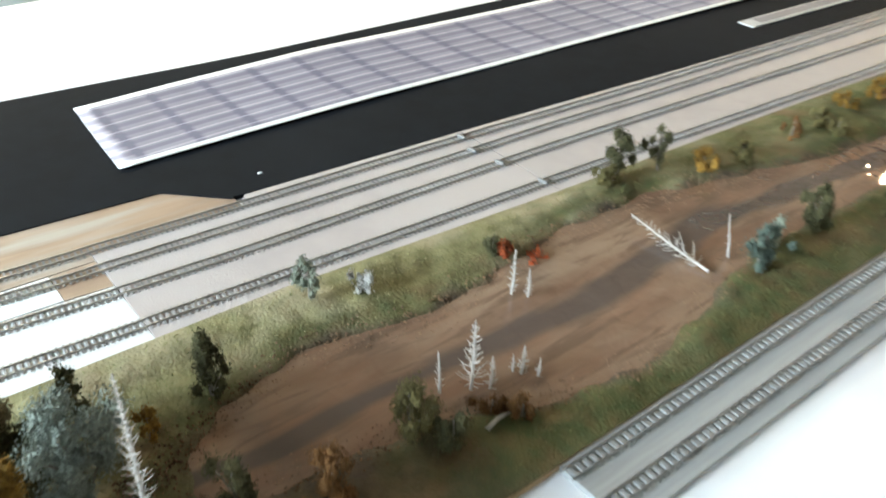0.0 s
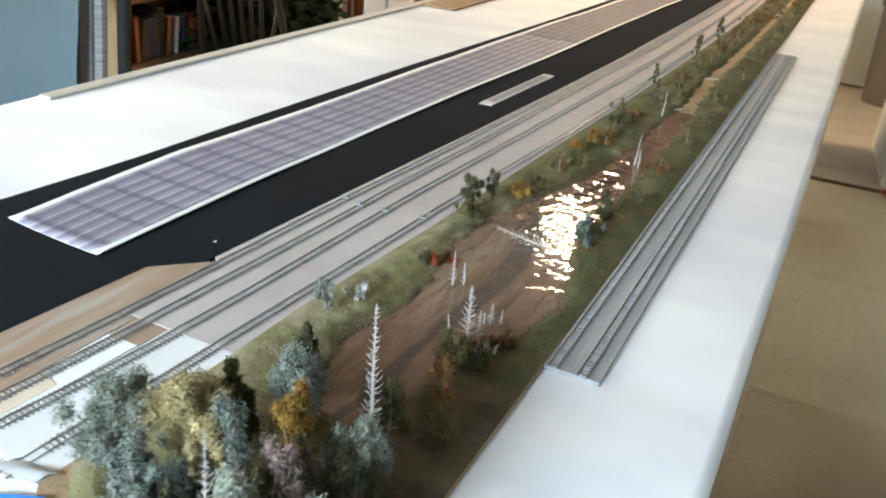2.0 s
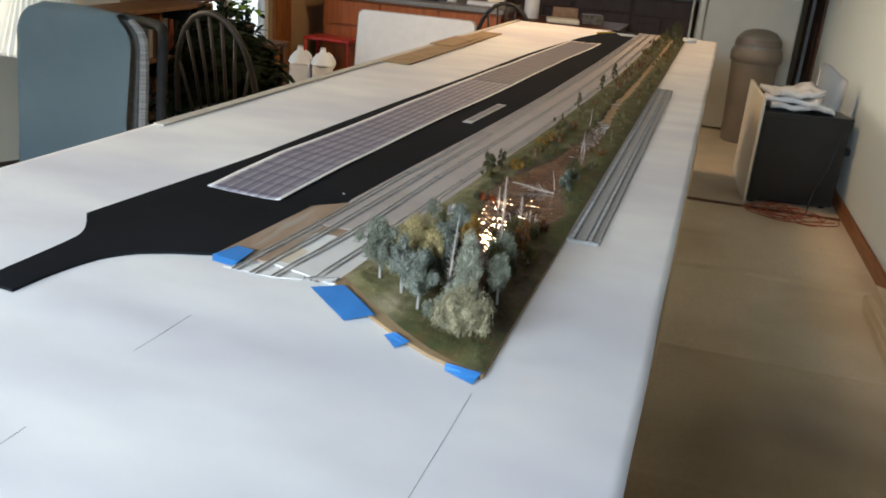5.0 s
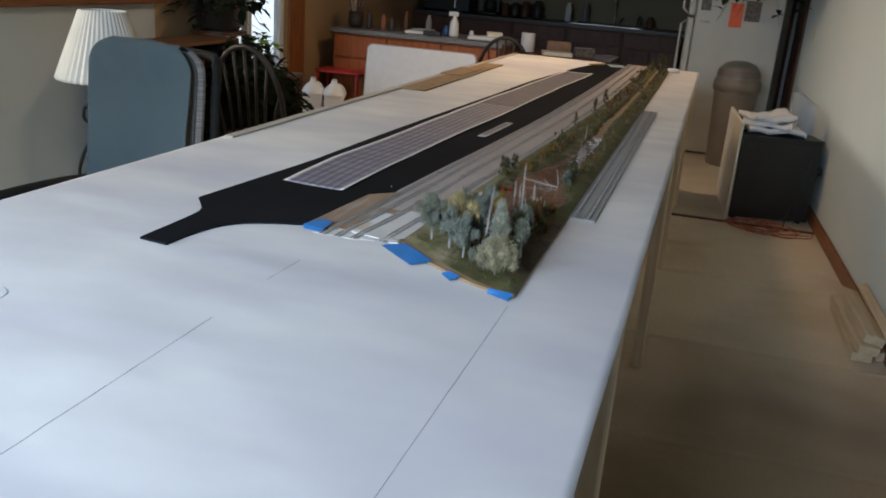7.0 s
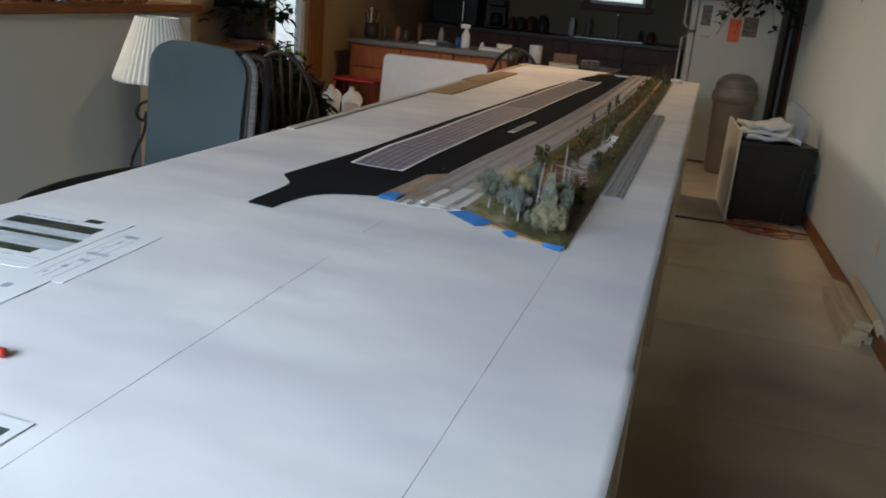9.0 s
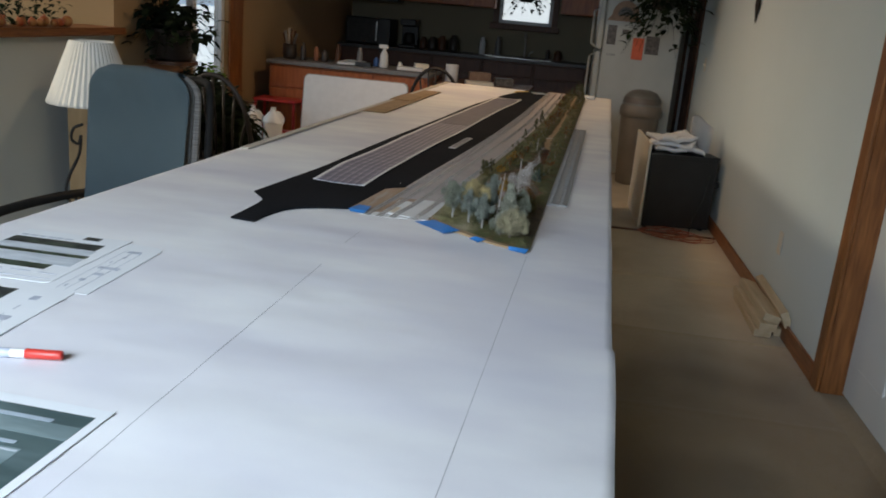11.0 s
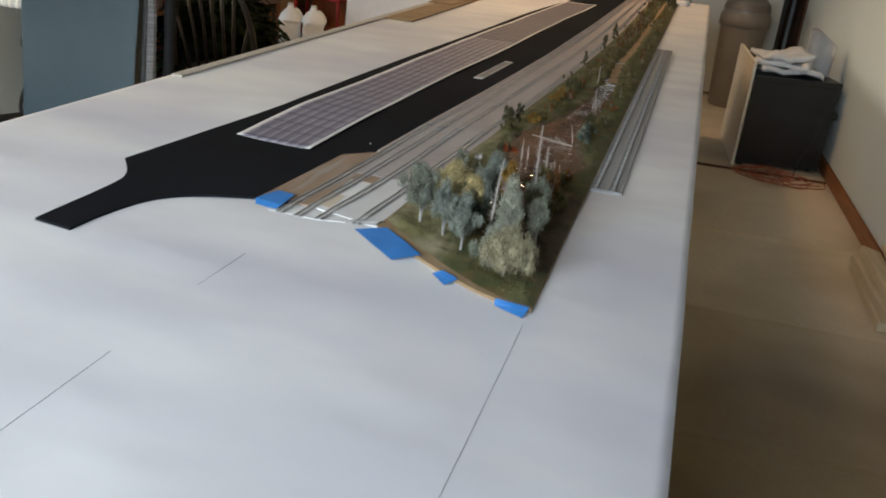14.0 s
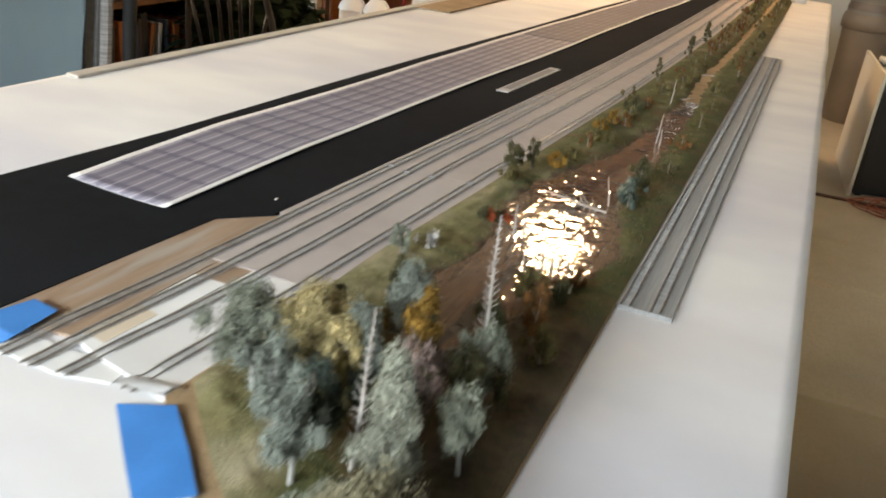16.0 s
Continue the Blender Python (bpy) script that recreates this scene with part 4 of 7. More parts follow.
F_WHITE = leaf_mat("pale_dry_foliage", (0.48, 0.46, 0.43))
M_TRUNK = mk("grey_trunk", (0.22, 0.19, 0.16), (0.14, 0.115, 0.09), 120, 0.9, 0.4, 300)
M_PALETRUNK = mk("pale_trunk", (0.36, 0.35, 0.33), (0.25, 0.24, 0.22), 120, 0.9, 0.4, 300)
M_SNAG = mk("bleached_wood", (0.45, 0.41, 0.375), (0.33, 0.295, 0.26), 120, 0.85, 0.3, 300)


def leaves(b, centre, r, n, size):
    """A lumpy clump of foam, its skin broken up by fine crumbs drawn out downwards."""
    ico = bmesh.ops.create_icosphere(b, subdivisions=1 if r < 0.004 else 2, radius=1.0)["verts"]
    off = rng.random() * 50
    for v in ico:
        k = (0.44 if r < 0.009 else 0.34) + 0.42 * noise.noise(v.co * 2.4 + Vector((off, 0, 0))) + 0.26 * (rng.random() - 0.5)
        v.co = centre + Vector((v.co.x, v.co.y, v.co.z * 1.45)) * r * k
    for _ in range(int(n * min(2.6, max(0.45, (r / 0.0075) ** 2)))):
        d = Vector((rng.gauss(0, 1), rng.gauss(0, 1), rng.gauss(0, 1))).normalized()
        k = 0.56 + 0.46 * noise.noise(d * 2.4 + Vector((off, 0, 0)))
        p = centre + Vector((d.x, d.y, d.z * 1.5)) * r * max(0.2, k - 0.08 + 0.36 * rng.random() ** 1.5)
        s = size * (0.18 + 0.38 * rng.random())
        q = [b.verts.new(p + s * Vector((rng.uniform(-1, 1), rng.uniform(-1, 1), rng.uniform(-2.0, 2.0)))) for _k in range(4)]
        for f in ((0, 1, 2), (0, 2, 3), (0, 3, 1), (1, 3, 2)):
            b.faces.new([q[i] for i in f])


def ground(x, y):
    return height(x, y)[0]


def tree(x, y, h, r, foliage, label, form="round", trunk=M_TRUNK, clumps=26, leaf=0.0017, bare=0.35, per=280, name="model_tree", category="model tree", group="model trees"):
    """Trunk with limbs and an uneven crown of clumps."""
    t = thing(name, pose(x, y, ground(x, y) - 0.001), label, category, group)
    b = bmesh.new()
    lean = Vector((rng.uniform(-0.06, 0.06), rng.uniform(-0.06, 0.06), 1)) * h
    tube([lean * (k / 5) + Vector((rng.uniform(-1, 1), rng.uniform(-1, 1), 0)) * 0.012 * h * (k > 0) for k in range(6)], 0.022 * h + 0.0006, 6, b, 0.0006)
    clumps = int(clumps * 0.85)
    cr = bmesh.new()
    for i in range(clumps):
        f = (i + rng.random()) / clumps
        z = bare + (1 - bare) * f
        if form == "cone":
            rad = r * (1.05 - f) + 0.15 * r
        elif form == "vase":
            rad = r * (0.35 + 0.75 * math.sin(min(1.0, f * 1.1) * 2.3))
        else:
            rad = r * math.sqrt(max(0.05, 1 - (2 * f - 0.95) ** 2))
        ang = i * 2.4 + rng.uniform(-0.6, 0.6)
        rr = rad * (0.25 + 0.75 * rng.random()) * (1.0 + 0.85 * noise.noise((math.cos(ang) * 1.3 + x * 90, math.sin(ang) * 1.3 + y * 90, f * 2.2)))
        c = lean * z + Vector((math.cos(ang) * rr, math.sin(ang) * rr, rng.uniform(-0.07, 0.07) * h - 0.12 * rr))
        if i % 3 == 0:
            s = lean * max(0.06, z - 0.38)
            tube([s, s.lerp(c, 0.6) + Vector((0, 0, 0.01 * h)), c], 0.010 * h + 0.0003, 4, b, 0.0003)
        cs = (0.22 + 0.24 * rng.random()) * r + 0.0014
        leaves(cr, c, cs, per, leaf)
    part("trunk", b, trunk, t)
    part("crown", cr, foliage, t)
    return t


def bush(x, y, h, r, foliage, label, name="model_bush", clumps=11, leaf=0.0016, per=170):
    return tree(x, y, h, r, foliage, label, "round", M_TRUNK, clumps, leaf, 0.12, per, name, "model bush", "model bushes")


def snag(x, y, h, label, lean=(0, 0), twigs=26, reach=0.17, fall=False, turn=0.0):
    """A bleached dead conifer: a tapered stem with short bare branches."""
    z = ground(x, y) if not fall else WATER + 0.003
    t = thing("dead_tree", pose(x, y, max(z, WATER - 0.002), *((0, 84, turn) if fall else (lean[0], lean[1], turn))), label, "model tree", "dead model trees")
    part("trunk", tube([(0, 0, -0.001), (0.001, 0, h * 0.4), (-0.0006, 0.001, h * 0.75), (0, 0, h)], 0.0009 + 0.007 * h, 6, None, 0.0004), M_SNAG, t)
    b = bmesh.new()
    twigs = int(twigs * 2.2)
    for i in range(twigs):
        f = 0.10 + 0.88 * (i + rng.random()) / twigs
        a = i * 2.4 + rng.uniform(-0.5, 0.5)
        L = h * reach * (1.15 - f) * rng.uniform(0.6, 1.2)
        s = Vector((0, 0, f * h))
        e = s + Vector((math.cos(a) * L, math.sin(a) * L, L * rng.uniform(0.1, 1.1)))
        tube([s, s.lerp(e, 0.6) + Vector((0, 0, -0.1 * L)), e], 0.0005, 4, b, 0.0002)
    part("branch_set", b, M_SNAG, t)
    return t


# front grove
tree(-0.384, 1.335, 0.088, 0.030, F_GREY, "grey-green model tree with a bare lower trunk", "round", M_PALETRUNK, 34, bare=0.42)
tree(-0.338, 1.300, 0.070, 0.022, F_BLUE, "blue-grey model tree with a pale trunk", "round", M_PALETRUNK, 24, bare=0.45)
tree(-0.345, 1.352, 0.086, 0.029, F_YELLOW, "golden yellow foam-leaved model tree", "round", M_TRUNK, 42, bare=0.5)
tree(-0.312, 1.338, 0.078, 0.020, F_YELLOW, "smaller golden yellow foam-leaved model tree", "round", M_TRUNK, 26, bare=0.5)
tree(-0.370, 1.395, 0.060, 0.022, F_STRAW, "straw-coloured model tree in the grove", "round", M_TRUNK, 22, bare=0.35)
tree(-0.300, 1.258, 0.072, 0.024, F_BLUE, "slender blue-grey model tree", "round", M_PALETRUNK, 28, bare=0.4)
tree(-0.310, 1.300, 0.060, 0.024, F_TEAL, "teal model tree in the grove", "round", M_TRUNK, 22, bare=0.3)
tree(-0.242, 1.288, 0.100, 0.024, F_SAGE, "tall sage-green model conifer", "cone", M_PALETRUNK, 60, bare=0.15)
tree(-0.228, 1.208, 0.056, 0.036, F_STRAW, "low spreading sage-straw model tree", "round", M_TRUNK, 52, bare=0.4)
tree(-0.252, 1.222, 0.046, 0.022, F_GREY, "small grey-green model tree", "round", M_TRUNK, 22, bare=0.25)
tree(-0.209, 1.325, 0.066, 0.020, F_GREY, "thin grey-green model tree on a bare stem", "round", M_PALETRUNK, 22, bare=0.48)
tree(-0.297, 1.352, 0.088, 0.021, F_BLUE, "dusty blue model tree in the grove", "round", M_TRUNK, 24, bare=0.42)
tree(-0.296, 1.420, 0.090, 0.027, F_BLUE, "blue-green model tree with a full crown", "round", M_TRUNK, 30, bare=0.45)
tree(-0.273, 1.378, 0.096, 0.017, F_ORANGE, "orange-yellow model tree in the grove", "round", M_TRUNK, 20, bare=0.55)
tree(-0.252, 1.352, 0.074, 0.018, F_PINK, "dusty pink model tree in the grove", "round", M_TRUNK, 24, bare=0.4)
tree(-0.228, 1.400, 0.070, 0.024, F_GREY, "sage-olive model tree in the grove", "round", M_TRUNK, 26, bare=0.35)
tree(-0.330, 1.405, 0.052, 0.020, F_DARK, "dark green model tree under the grove", "round", M_TRUNK, 20, bare=0.3)
tree(-0.371, 1.441, 0.050, 0.013, F_DARK, "small dark green model tree", "cone", M_TRUNK, 16, bare=0.2)
tree(-0.225, 1.375, 0.060, 0.022, F_DARK, "dark green model tree in the grove", "round", M_TRUNK, 20, bare=0.3)
tree(-0.268, 1.335, 0.058, 0.022, F_DARK, "dark green understorey model tree", "round", M_TRUNK, 18, bare=0.25)
# banks
tree(-0.352, 1.520, 0.048, 0.013, F_DARK, "dark green columnar model shrub", "cone", M_TRUNK, 24, bare=0.1)
bush(-0.338, 1.473, 0.024, 0.010, F_ORANGE, "orange model bush on the bank")
bush(-0.248, 1.487, 0.050, 0.018, F_DARK, "dark green model bush by the water", clumps=18)
bush(-0.222, 1.530, 0.050, 0.017, F_RUST, "rust-brown model bush by the water", clumps=18)
bush(-0.205, 1.500, 0.030, 0.018, F_OLIVE, "olive model bush on the grass", clumps=12)
bush(-0.252, 1.606, 0.036, 0.021, F_OLIVE, "olive model bush at the water's edge", clumps=18)
bush(-0.225, 1.620, 0.020, 0.016, F_DARK, "low dark model bush")
bush(-0.218, 1.672, 0.018, 0.010, F_RUST, "small rusty model bush")
bush(-0.236, 1.662, 0.010, 0.012, F_RUST, "low dry tuft by the water")
tree(-0.402, 1.624, 0.034, 0.012, F_GREY, "grey-green model bush beside the track", "round", M_TRUNK, 14, bare=0.3)
bush(-0.384, 1.661, 0.017, 0.012, F_WHITE, "pale dry tuft of model grass")
bush(-0.360, 1.783, 0.013, 0.009, F_RED, "red-orange model bush at the bank")
bush(-0.346, 1.808, 0.007, 0.010, F_RED, "low red model tuft")
bush(-0.366, 1.775, 0.017, 0.009, F_DARK, "small dark green model bush")
tree(-0.396, 1.962, 0.046, 0.016, F_DARK, "small dark model tree beside the track", "round", M_TRUNK, 16, bare=0.3)
tree(-0.380, 2.004, 0.047, 0.012, F_DARK, "slim dark model tree beside the track", "round", M_TRUNK, 12, bare=0.3)
bush(-0.390, 1.94, 0.016, 0.018, F_OLIVE, "olive model bush on the grass")
bush(-0.356, 2.045, 0.022, 0.016, F_ORANGE, "yellow-orange model bush on the grass")
bush(-0.345, 2.09, 0.018, 0.018, F_OLIVE, "olive-yellow model bush on the grass")
bush(-0.226, 1.945, 0.036, 0.016, F_TEAL, "teal-green model bush by the water", clumps=16)
tree(-0.230, 2.035, 0.044, 0.018, F_DARK, "dark green model shrub by the water", "round", M_TRUNK, 20, bare=0.1)
bush(-0.240, 1.985, 0.026, 0.014, F_GREY, "grey model bush by the water")
bush(-0.343, 2.354, 0.024, 0.014, F_ORANGE, "orange model bush on the grass")
bush(-0.352, 2.30, 0.018, 0.014, F_ORANGE, "orange-yellow model bush on the grass")
bush(-0.318, 2.224, 0.018, 0.014, F_OLIVE, "olive model bush on the grass")
bush(-0.335, 2.50, 0.024, 0.018, F_DARK, "dark green model bush on the grass")
for i in range(52):
    yy = 2.12 + 3.42 * ((i + rng.random() * 0.8) / 52) ** 1.1
    l, r = along(BANKL, yy), along(BANKR, yy)
    xx = rng.uniform(gx(yy) + 0.015, l - 0.012) if i % 3 else rng.uniform(r + 0.012, -0.19)
    f, w = rng.choice(((F_DARK, "dark green"), (F_OLIVE, "olive"), (F_RUST, "rust-brown"), (F_OLIVE, "olive"), (F_OLIVE, "olive")))
    if rng.random() < 0.5 and yy > 2.75:
        xx = max(xx, gx(yy) + 0.028)
        tree(xx, yy, rng.uniform(0.035, 0.065), rng.uniform(0.011, 0.018), f, w + " model tree along the river", "cone" if rng.random() < 0.5 else "round", M_TRUNK, 14, 0.0020, 0.25, 36)
    else:
        bush(xx, yy, rng.uniform(0.018, 0.032), rng.uniform(0.014, 0.022), f, w + " model bush along the river", clumps=9, per=30)
for xx, yy, hh in ((-0.350, 2.82, 0.05), (-0.345, 3.25, 0.055), (-0.34, 3.55, 0.06), (-0.20, 4.9, 0.11), (-0.22, 5.15, 0.12), (-0.24, 5.35, 0.10), (-0.205, 5.3, 0.09), (-0.26, 5.05, 0.08)):
    tree(xx, yy, hh, hh * 0.26, F_DARK, "dark upright model tree along the river", "cone", M_TRUNK, 18, 0.0022, 0.15, 36)

# dead trees standing in the water
snag(-0.274, 1.292, 0.134, "tall leaning bleached dead model tree in the grove", (4, 6), 44, 0.07)
snag(-0.239, 1.438, 0.146, "tall bleached dead model conifer at the grove", (0, 0), 60, 0.075)
snag(-0.258, 1.662, 0.062, "bleached dead model conifer in the water", (0, 0), 34, 0.17)
snag(-0.251, 1.673, 0.032, "short bleached dead model tree", (2, 3), 16, 0.18)
snag(-0.268, 1.643, 0.034, "leaning bleached dead model tree", (-3, -9), 14, 0.12)
snag(-0.320, 1.756, 0.044, "bleached dead model tree at the bank", (0, 0), 22, 0.12)
snag(-0.310, 1.764, 0.030, "short bleached dead model tree at the bank", (2, 0), 16, 0.14)
snag(-0.249, 1.700, 0.028, "small bleached dead model tree", (0, 2), 14, 0.2)
snag(-0.255, 1.697, 0.017, "small bleached stump in the water", (0, 0), 8, 0.2)
snag(-0.241, 1.708, 0.020, "small bleached dead model tree", (3, 6), 10, 0.16)
snag(-0.250, 1.940, 0.044, "bare leaning dead model tree", (6, -8), 8, 0.06)
snag(-0.246, 1.905, 0.086, "fallen bleached dead tree lying in the water", twigs=26, reach=0.16, fall=True, turn=178)
snag(-0.247, 2.290, 0.030, "bleached dead model tree by the stream", (0, 0), 10, 0.1)
snag(-0.255, 2.300, 0.055, "tall bare dead model tree", (0, 4), 10, 0.07)
snag(-0.249, 2.310, 0.028, "bare dead model tree by the stream", (0, -3), 8, 0.08)
snag(-0.285, 2.62, 0.05, "bare dead model tree upstream", (0, 3), 8, 0.08)
for x, y, L, a in ((-0.262, 2.70, 0.05, 60), (-0.255, 3.02, 0.045, 20), (-0.222, 1.655, 0.022, 96)):
    solid("driftwood", tube([(-L / 2, 0, 0), (0, 0.001, 0.0012), (L / 2, 0, 0)], 0.0019, 6, None, 0.001), M_SNAG, pose(x, y, max(ground(x, y), WATER) + 0.0012, 0, 0, a), "small pale driftwood piece on the bank", "driftwood", "driftwood pieces", smooth=True)

# grass tufts and gravel, too many to count
b = bmesh.new()
M_BLADES = mk("static_grass", (0.195, 0.19, 0.072), (0.11, 0.125, 0.040), 50, 0.95, island=0.30, c3=(0.34, 0.29, 0.175), scale3=12)
M_GREENBLADES = mk("green_static_grass", (0.082, 0.100, 0.022), (0.056, 0.074, 0.016), 50, 0.95, island=0.30, c3=(0.13, 0.09, 0.03), scale3=14)
bg = bmesh.new()
for i in range(44000):
    f = rng.random() ** 1.7
    y = 1.12 + 2.1 * f
    x = rng.uniform(gx(y) + 0.003, -0.178)
    if y < front_y(x) + 0.004:
        continue
    z, so = height(x, y)
    if so > 0.45 or z < WATER + 0.002:
        continue
    p = Vector((x, y, z - 0.0005))
    a = rng.random() * 6.28
    u = Vector((math.cos(a), math.sin(a), 0)) * 0.0004
    tip = p + Vector((rng.uniform(-1, 1) * 0.0016, rng.uniform(-1, 1) * 0.0016, rng.uniform(0.0012, 0.0034)))
    bb = bg if rng.random() < lushness(x, y) else b
    bb.faces.new([bb.verts.new(q) for q in (p - u, p + u, tip)])
tagged(part("model_grass", b, M_BLADES), "fine straw-coloured model grass fibres", "model grass", kind="stuff")
tagged(part("model_grass", bg, M_GREENBLADES), "fine dark green model grass fibres", "model grass", kind="stuff")
b = bmesh.new()
for i in range(5200):
    y = 1.44 + 1.1 * rng.random() ** 1.3
    l, r = along(BANKL, y), along(BANKR, y)
    x = (l if rng.random() < 0.55 else r) + rng.gauss(0, 0.008)
    if not gx(y) < x < -0.18:
        continue
    z, so = height(x, y)
    s = rng.uniform(0.0005, 0.0016)
    p = Vector((x, y, max(z, WATER - 0.0006)))
    q = [b.verts.new(p + Vector(v) * s) for v in ((1, 0, 0), (-0.5, 0.8, 0), (-0.6, -0.8, 0), (0.1, 0, 1.1))]
    for f in ((0, 1, 3), (1, 2, 3), (2, 0, 3)):
        b.faces.new([q[k] for k in f])
tagged(part("bank_gravel", b, mk("bank_soil_crumbs", (0.17, 0.10, 0.05), (0.10, 0.055, 0.028), 90, 0.95, island=0.5)), "brown soil crumbs along the river banks", "gravel", kind="stuff")

# ---- papers on the table ----
M_PRINTPAPER = mk("office_paper", (0.78, 0.80, 0.82), (0.74, 0.76, 0.78), 7, 0.6, 0.03, 40)
M_INKDARK = mk("dark_photo_ink", (0.030, 0.036, 0.036), (0.075, 0.085, 0.075), 22, 0.45, c3=(0.012, 0.014, 0.014), scale3=30)
M_INKMID = mk("grey_photo_ink", (0.26, 0.27, 0.27), (0.40, 0.41, 0.40), 26, 0.45)
M_INKTEAL = mk("teal_photo_ink", (0.085, 0.125, 0.125), (0.050, 0.078, 0.080), 9, 0.42, c3=(0.13, 0.18, 0.185), scale3=14, stretch=(0.5, 1.6, 1))
M_INKPALE = mk("pale_photo_ink", (0.42, 0.48, 0.54), (0.25, 0.31, 0.36), 18, 0.42, stretch=(0.5, 1.8, 1))
M_INKGREY = mk("faint_grey_ink", (0.36, 0.39, 0.46), (0.50, 0.53, 0.60), 40, 0.5)
ZP = TOP + 0.0012


def ink(t, x0, y0, x1, y1, m, name="print_block", z=0.0007, label=""):
    return part(name, bx(x0, y0, z, x1, y1, z + 0.0003), m, t, label)


def rounded(w, h, r, corners):
    """A page outline with some of its corners rounded: se, ne, nw, sw."""
    out = []
    for (sx, sy, a0), on in zip(((1, -1, -90), (1, 1, 0), (-1, 1, 90), (-1, -1, 180)), corners):
        if not on:
            out.append((sx * w / 2, sy * h / 2))
            continue
        for k in range(7):
            a = radians(a0 + 15 * k)
            out.append((sx * (w / 2 - r) + r * math.cos(a), sy * (h / 2 - r) + r * math.sin(a)))
    return out


def page(name, cx, cy, w, h, rz, label, z=ZP, corners=(0, 0, 0, 0), r=0.022):
    t = thing(name, pose(cx, cy, z, 0, 0, rz), label, "printed sheet", "papers on the table")
    part("sheet", prism(rounded(w, h, r, corners), 0.0, 0.0007), M_PRINTPAPER, t)
    return t


M_INKGREEN = mk("dark_green_photo_ink", (0.035, 0.055, 0.030), (0.075, 0.095, 0.065), 60, 0.45, c3=(0.018, 0.020, 0.018), scale3=35)
M_INKWHITE = mk("white_photo_ink", (0.62, 0.66, 0.70), (0.44, 0.48, 0.52), 30, 0.42, stretch=(0.4, 1.8, 1))
M_INKHAZE = mk("hazy_photo_ink", (0.20, 0.26, 0.27), (0.13, 0.18, 0.185), 12, 0.42, c3=(0.27, 0.34, 0.35), scale3=20, stretch=(0.4, 1.6, 1))
p = page("photo_page", -1.035, 0.672, 0.216, 0.279, 2.5, "glossy printed page with two landscape photographs and a heading", corners=(1, 0, 0, 0), r=0.014)
ink(p, 0.020, 0.112, 0.052, 0.132, M_INKDARK, "logo_block")
for k in range(6):
    ink(p, -0.100 + 0.018 * k, 0.098, -0.087 + 0.018 * k + 0.002 * (k % 2), 0.106, M_INKGREY, "heading_bar")
ink(p, -0.104, 0.052, 0.080, 0.090, M_INKDARK, "photo")
ink(p, -0.060, 0.060, 0.040, 0.070, M_INKGREEN, "photo_band", 0.0011)
ink(p, -0.104, 0.018, 0.084, 0.0515, M_INKWHITE, "photo")
ink(p, -0.104, 0.0005, 0.090, 0.0175, M_INKGREEN, "photo")
ink(p, -0.104, -0.050, 0.090, 0.0, M_INKWHITE, "photo")
ink(p, -0.104, -0.078, 0.060, -0.0505, M_INKGREEN, "photo")
for k in range(4):
    ink(p, -0.09 + 0.05 * k, -0.096, -0.055 + 0.05 * k, -0.093, M_INKGREY, "text_bar")
ink(p, -0.104, -0.122, 0.10, -0.120, M_INKGREY, "rule_line")
p = page("plan_page", -0.952, 0.655, 0.216, 0.290, 3.0, "pale printed plan page with a rounded corner lying under another", ZP - 0.001, (0, 1, 0, 0), 0.034)
for k in range(7):
    ink(p, 0.052 + 0.005 * (k % 3), -0.12 + 0.035 * k, 0.055 + 0.012 * ((k * 5) % 4), -0.108 + 0.035 * k, M_INKGREY, "text_bar")
for k in range(3):
    ink(p, 0.046 + 0.017 * k, -0.135, 0.0468 + 0.017 * k, 0.11 - 0.01 * k, M_INKGREY, "drawing_line")
p = page("plan_page", -0.957, 0.377, 0.216, 0.279, 3.5, "pale printed plan page with faint drawing lines", ZP - 0.0009, (0, 1, 0, 0), 0.010)
for k in range(9):
    ink(p, -0.05 + 0.016 * k, -0.11 + 0.02 * ((k * 3) % 5), -0.0490 + 0.016 * k, 0.10 - 0.012 * k, M_INKGREY, "drawing_line")
for k in range(5):
    ink(p, 0.060 + 0.006 * (k % 2), -0.10 + 0.045 * k, 0.064 + 0.009 * (k % 3), -0.082 + 0.045 * k, M_INKGREY, "text_bar")
ink(p, -0.104, 0.020, 0.020, 0.118, M_INKDARK, "photo")
p = page("photo_page", -0.717, 0.064, 0.280, 0.216, -0.5, "printed landscape photograph in hazy grey-green tones")
ink(p, -0.128, -0.096, 0.128, 0.088, M_INKTEAL, "photo")
ink(p, -0.128, 0.030, 0.128, 0.060, M_INKHAZE, "photo_band", 0.0011)
ink(p, -0.128, -0.062, 0.098, 0.000, M_INKHAZE, "photo_band", 0.0011)
for k in range(12):
    y0 = -0.088 + 0.0135 * k
    x0 = -0.12 + 0.12 * rng.random()
    ink(p, x0, y0, x0 + 0.05 + 0.09 * rng.random(), y0 + 0.002 + 0.007 * rng.random(), (M_INKWHITE, M_INKPALE, M_INKPALE)[k % 3], "photo_band", 0.0015)

M_REDP = mk("red_plastic", (0.56, 0.045, 0.03), (0.46, 0.035, 0.025), 30, 0.35)
M_WHITEP = mk("white_plastic", (0.74, 0.75, 0.76), (0.70, 0.71, 0.72), 20, 0.35)
mark = thing("marker_pen", pose(-0.765, 0.270, TOP + 0.0069, 0, 0, 14), "white marker pen with a red cap", "marker pen")
body = lathe([(0.0, -0.088), (0.0058, -0.087), (0.0064, -0.08), (0.0064, 0.0), (0.0060, 0.002), (0.0, 0.003)], 20)
bmesh.ops.transform(body, matrix=pose(0, 0, 0, 0, 90, 0), verts=body.verts)
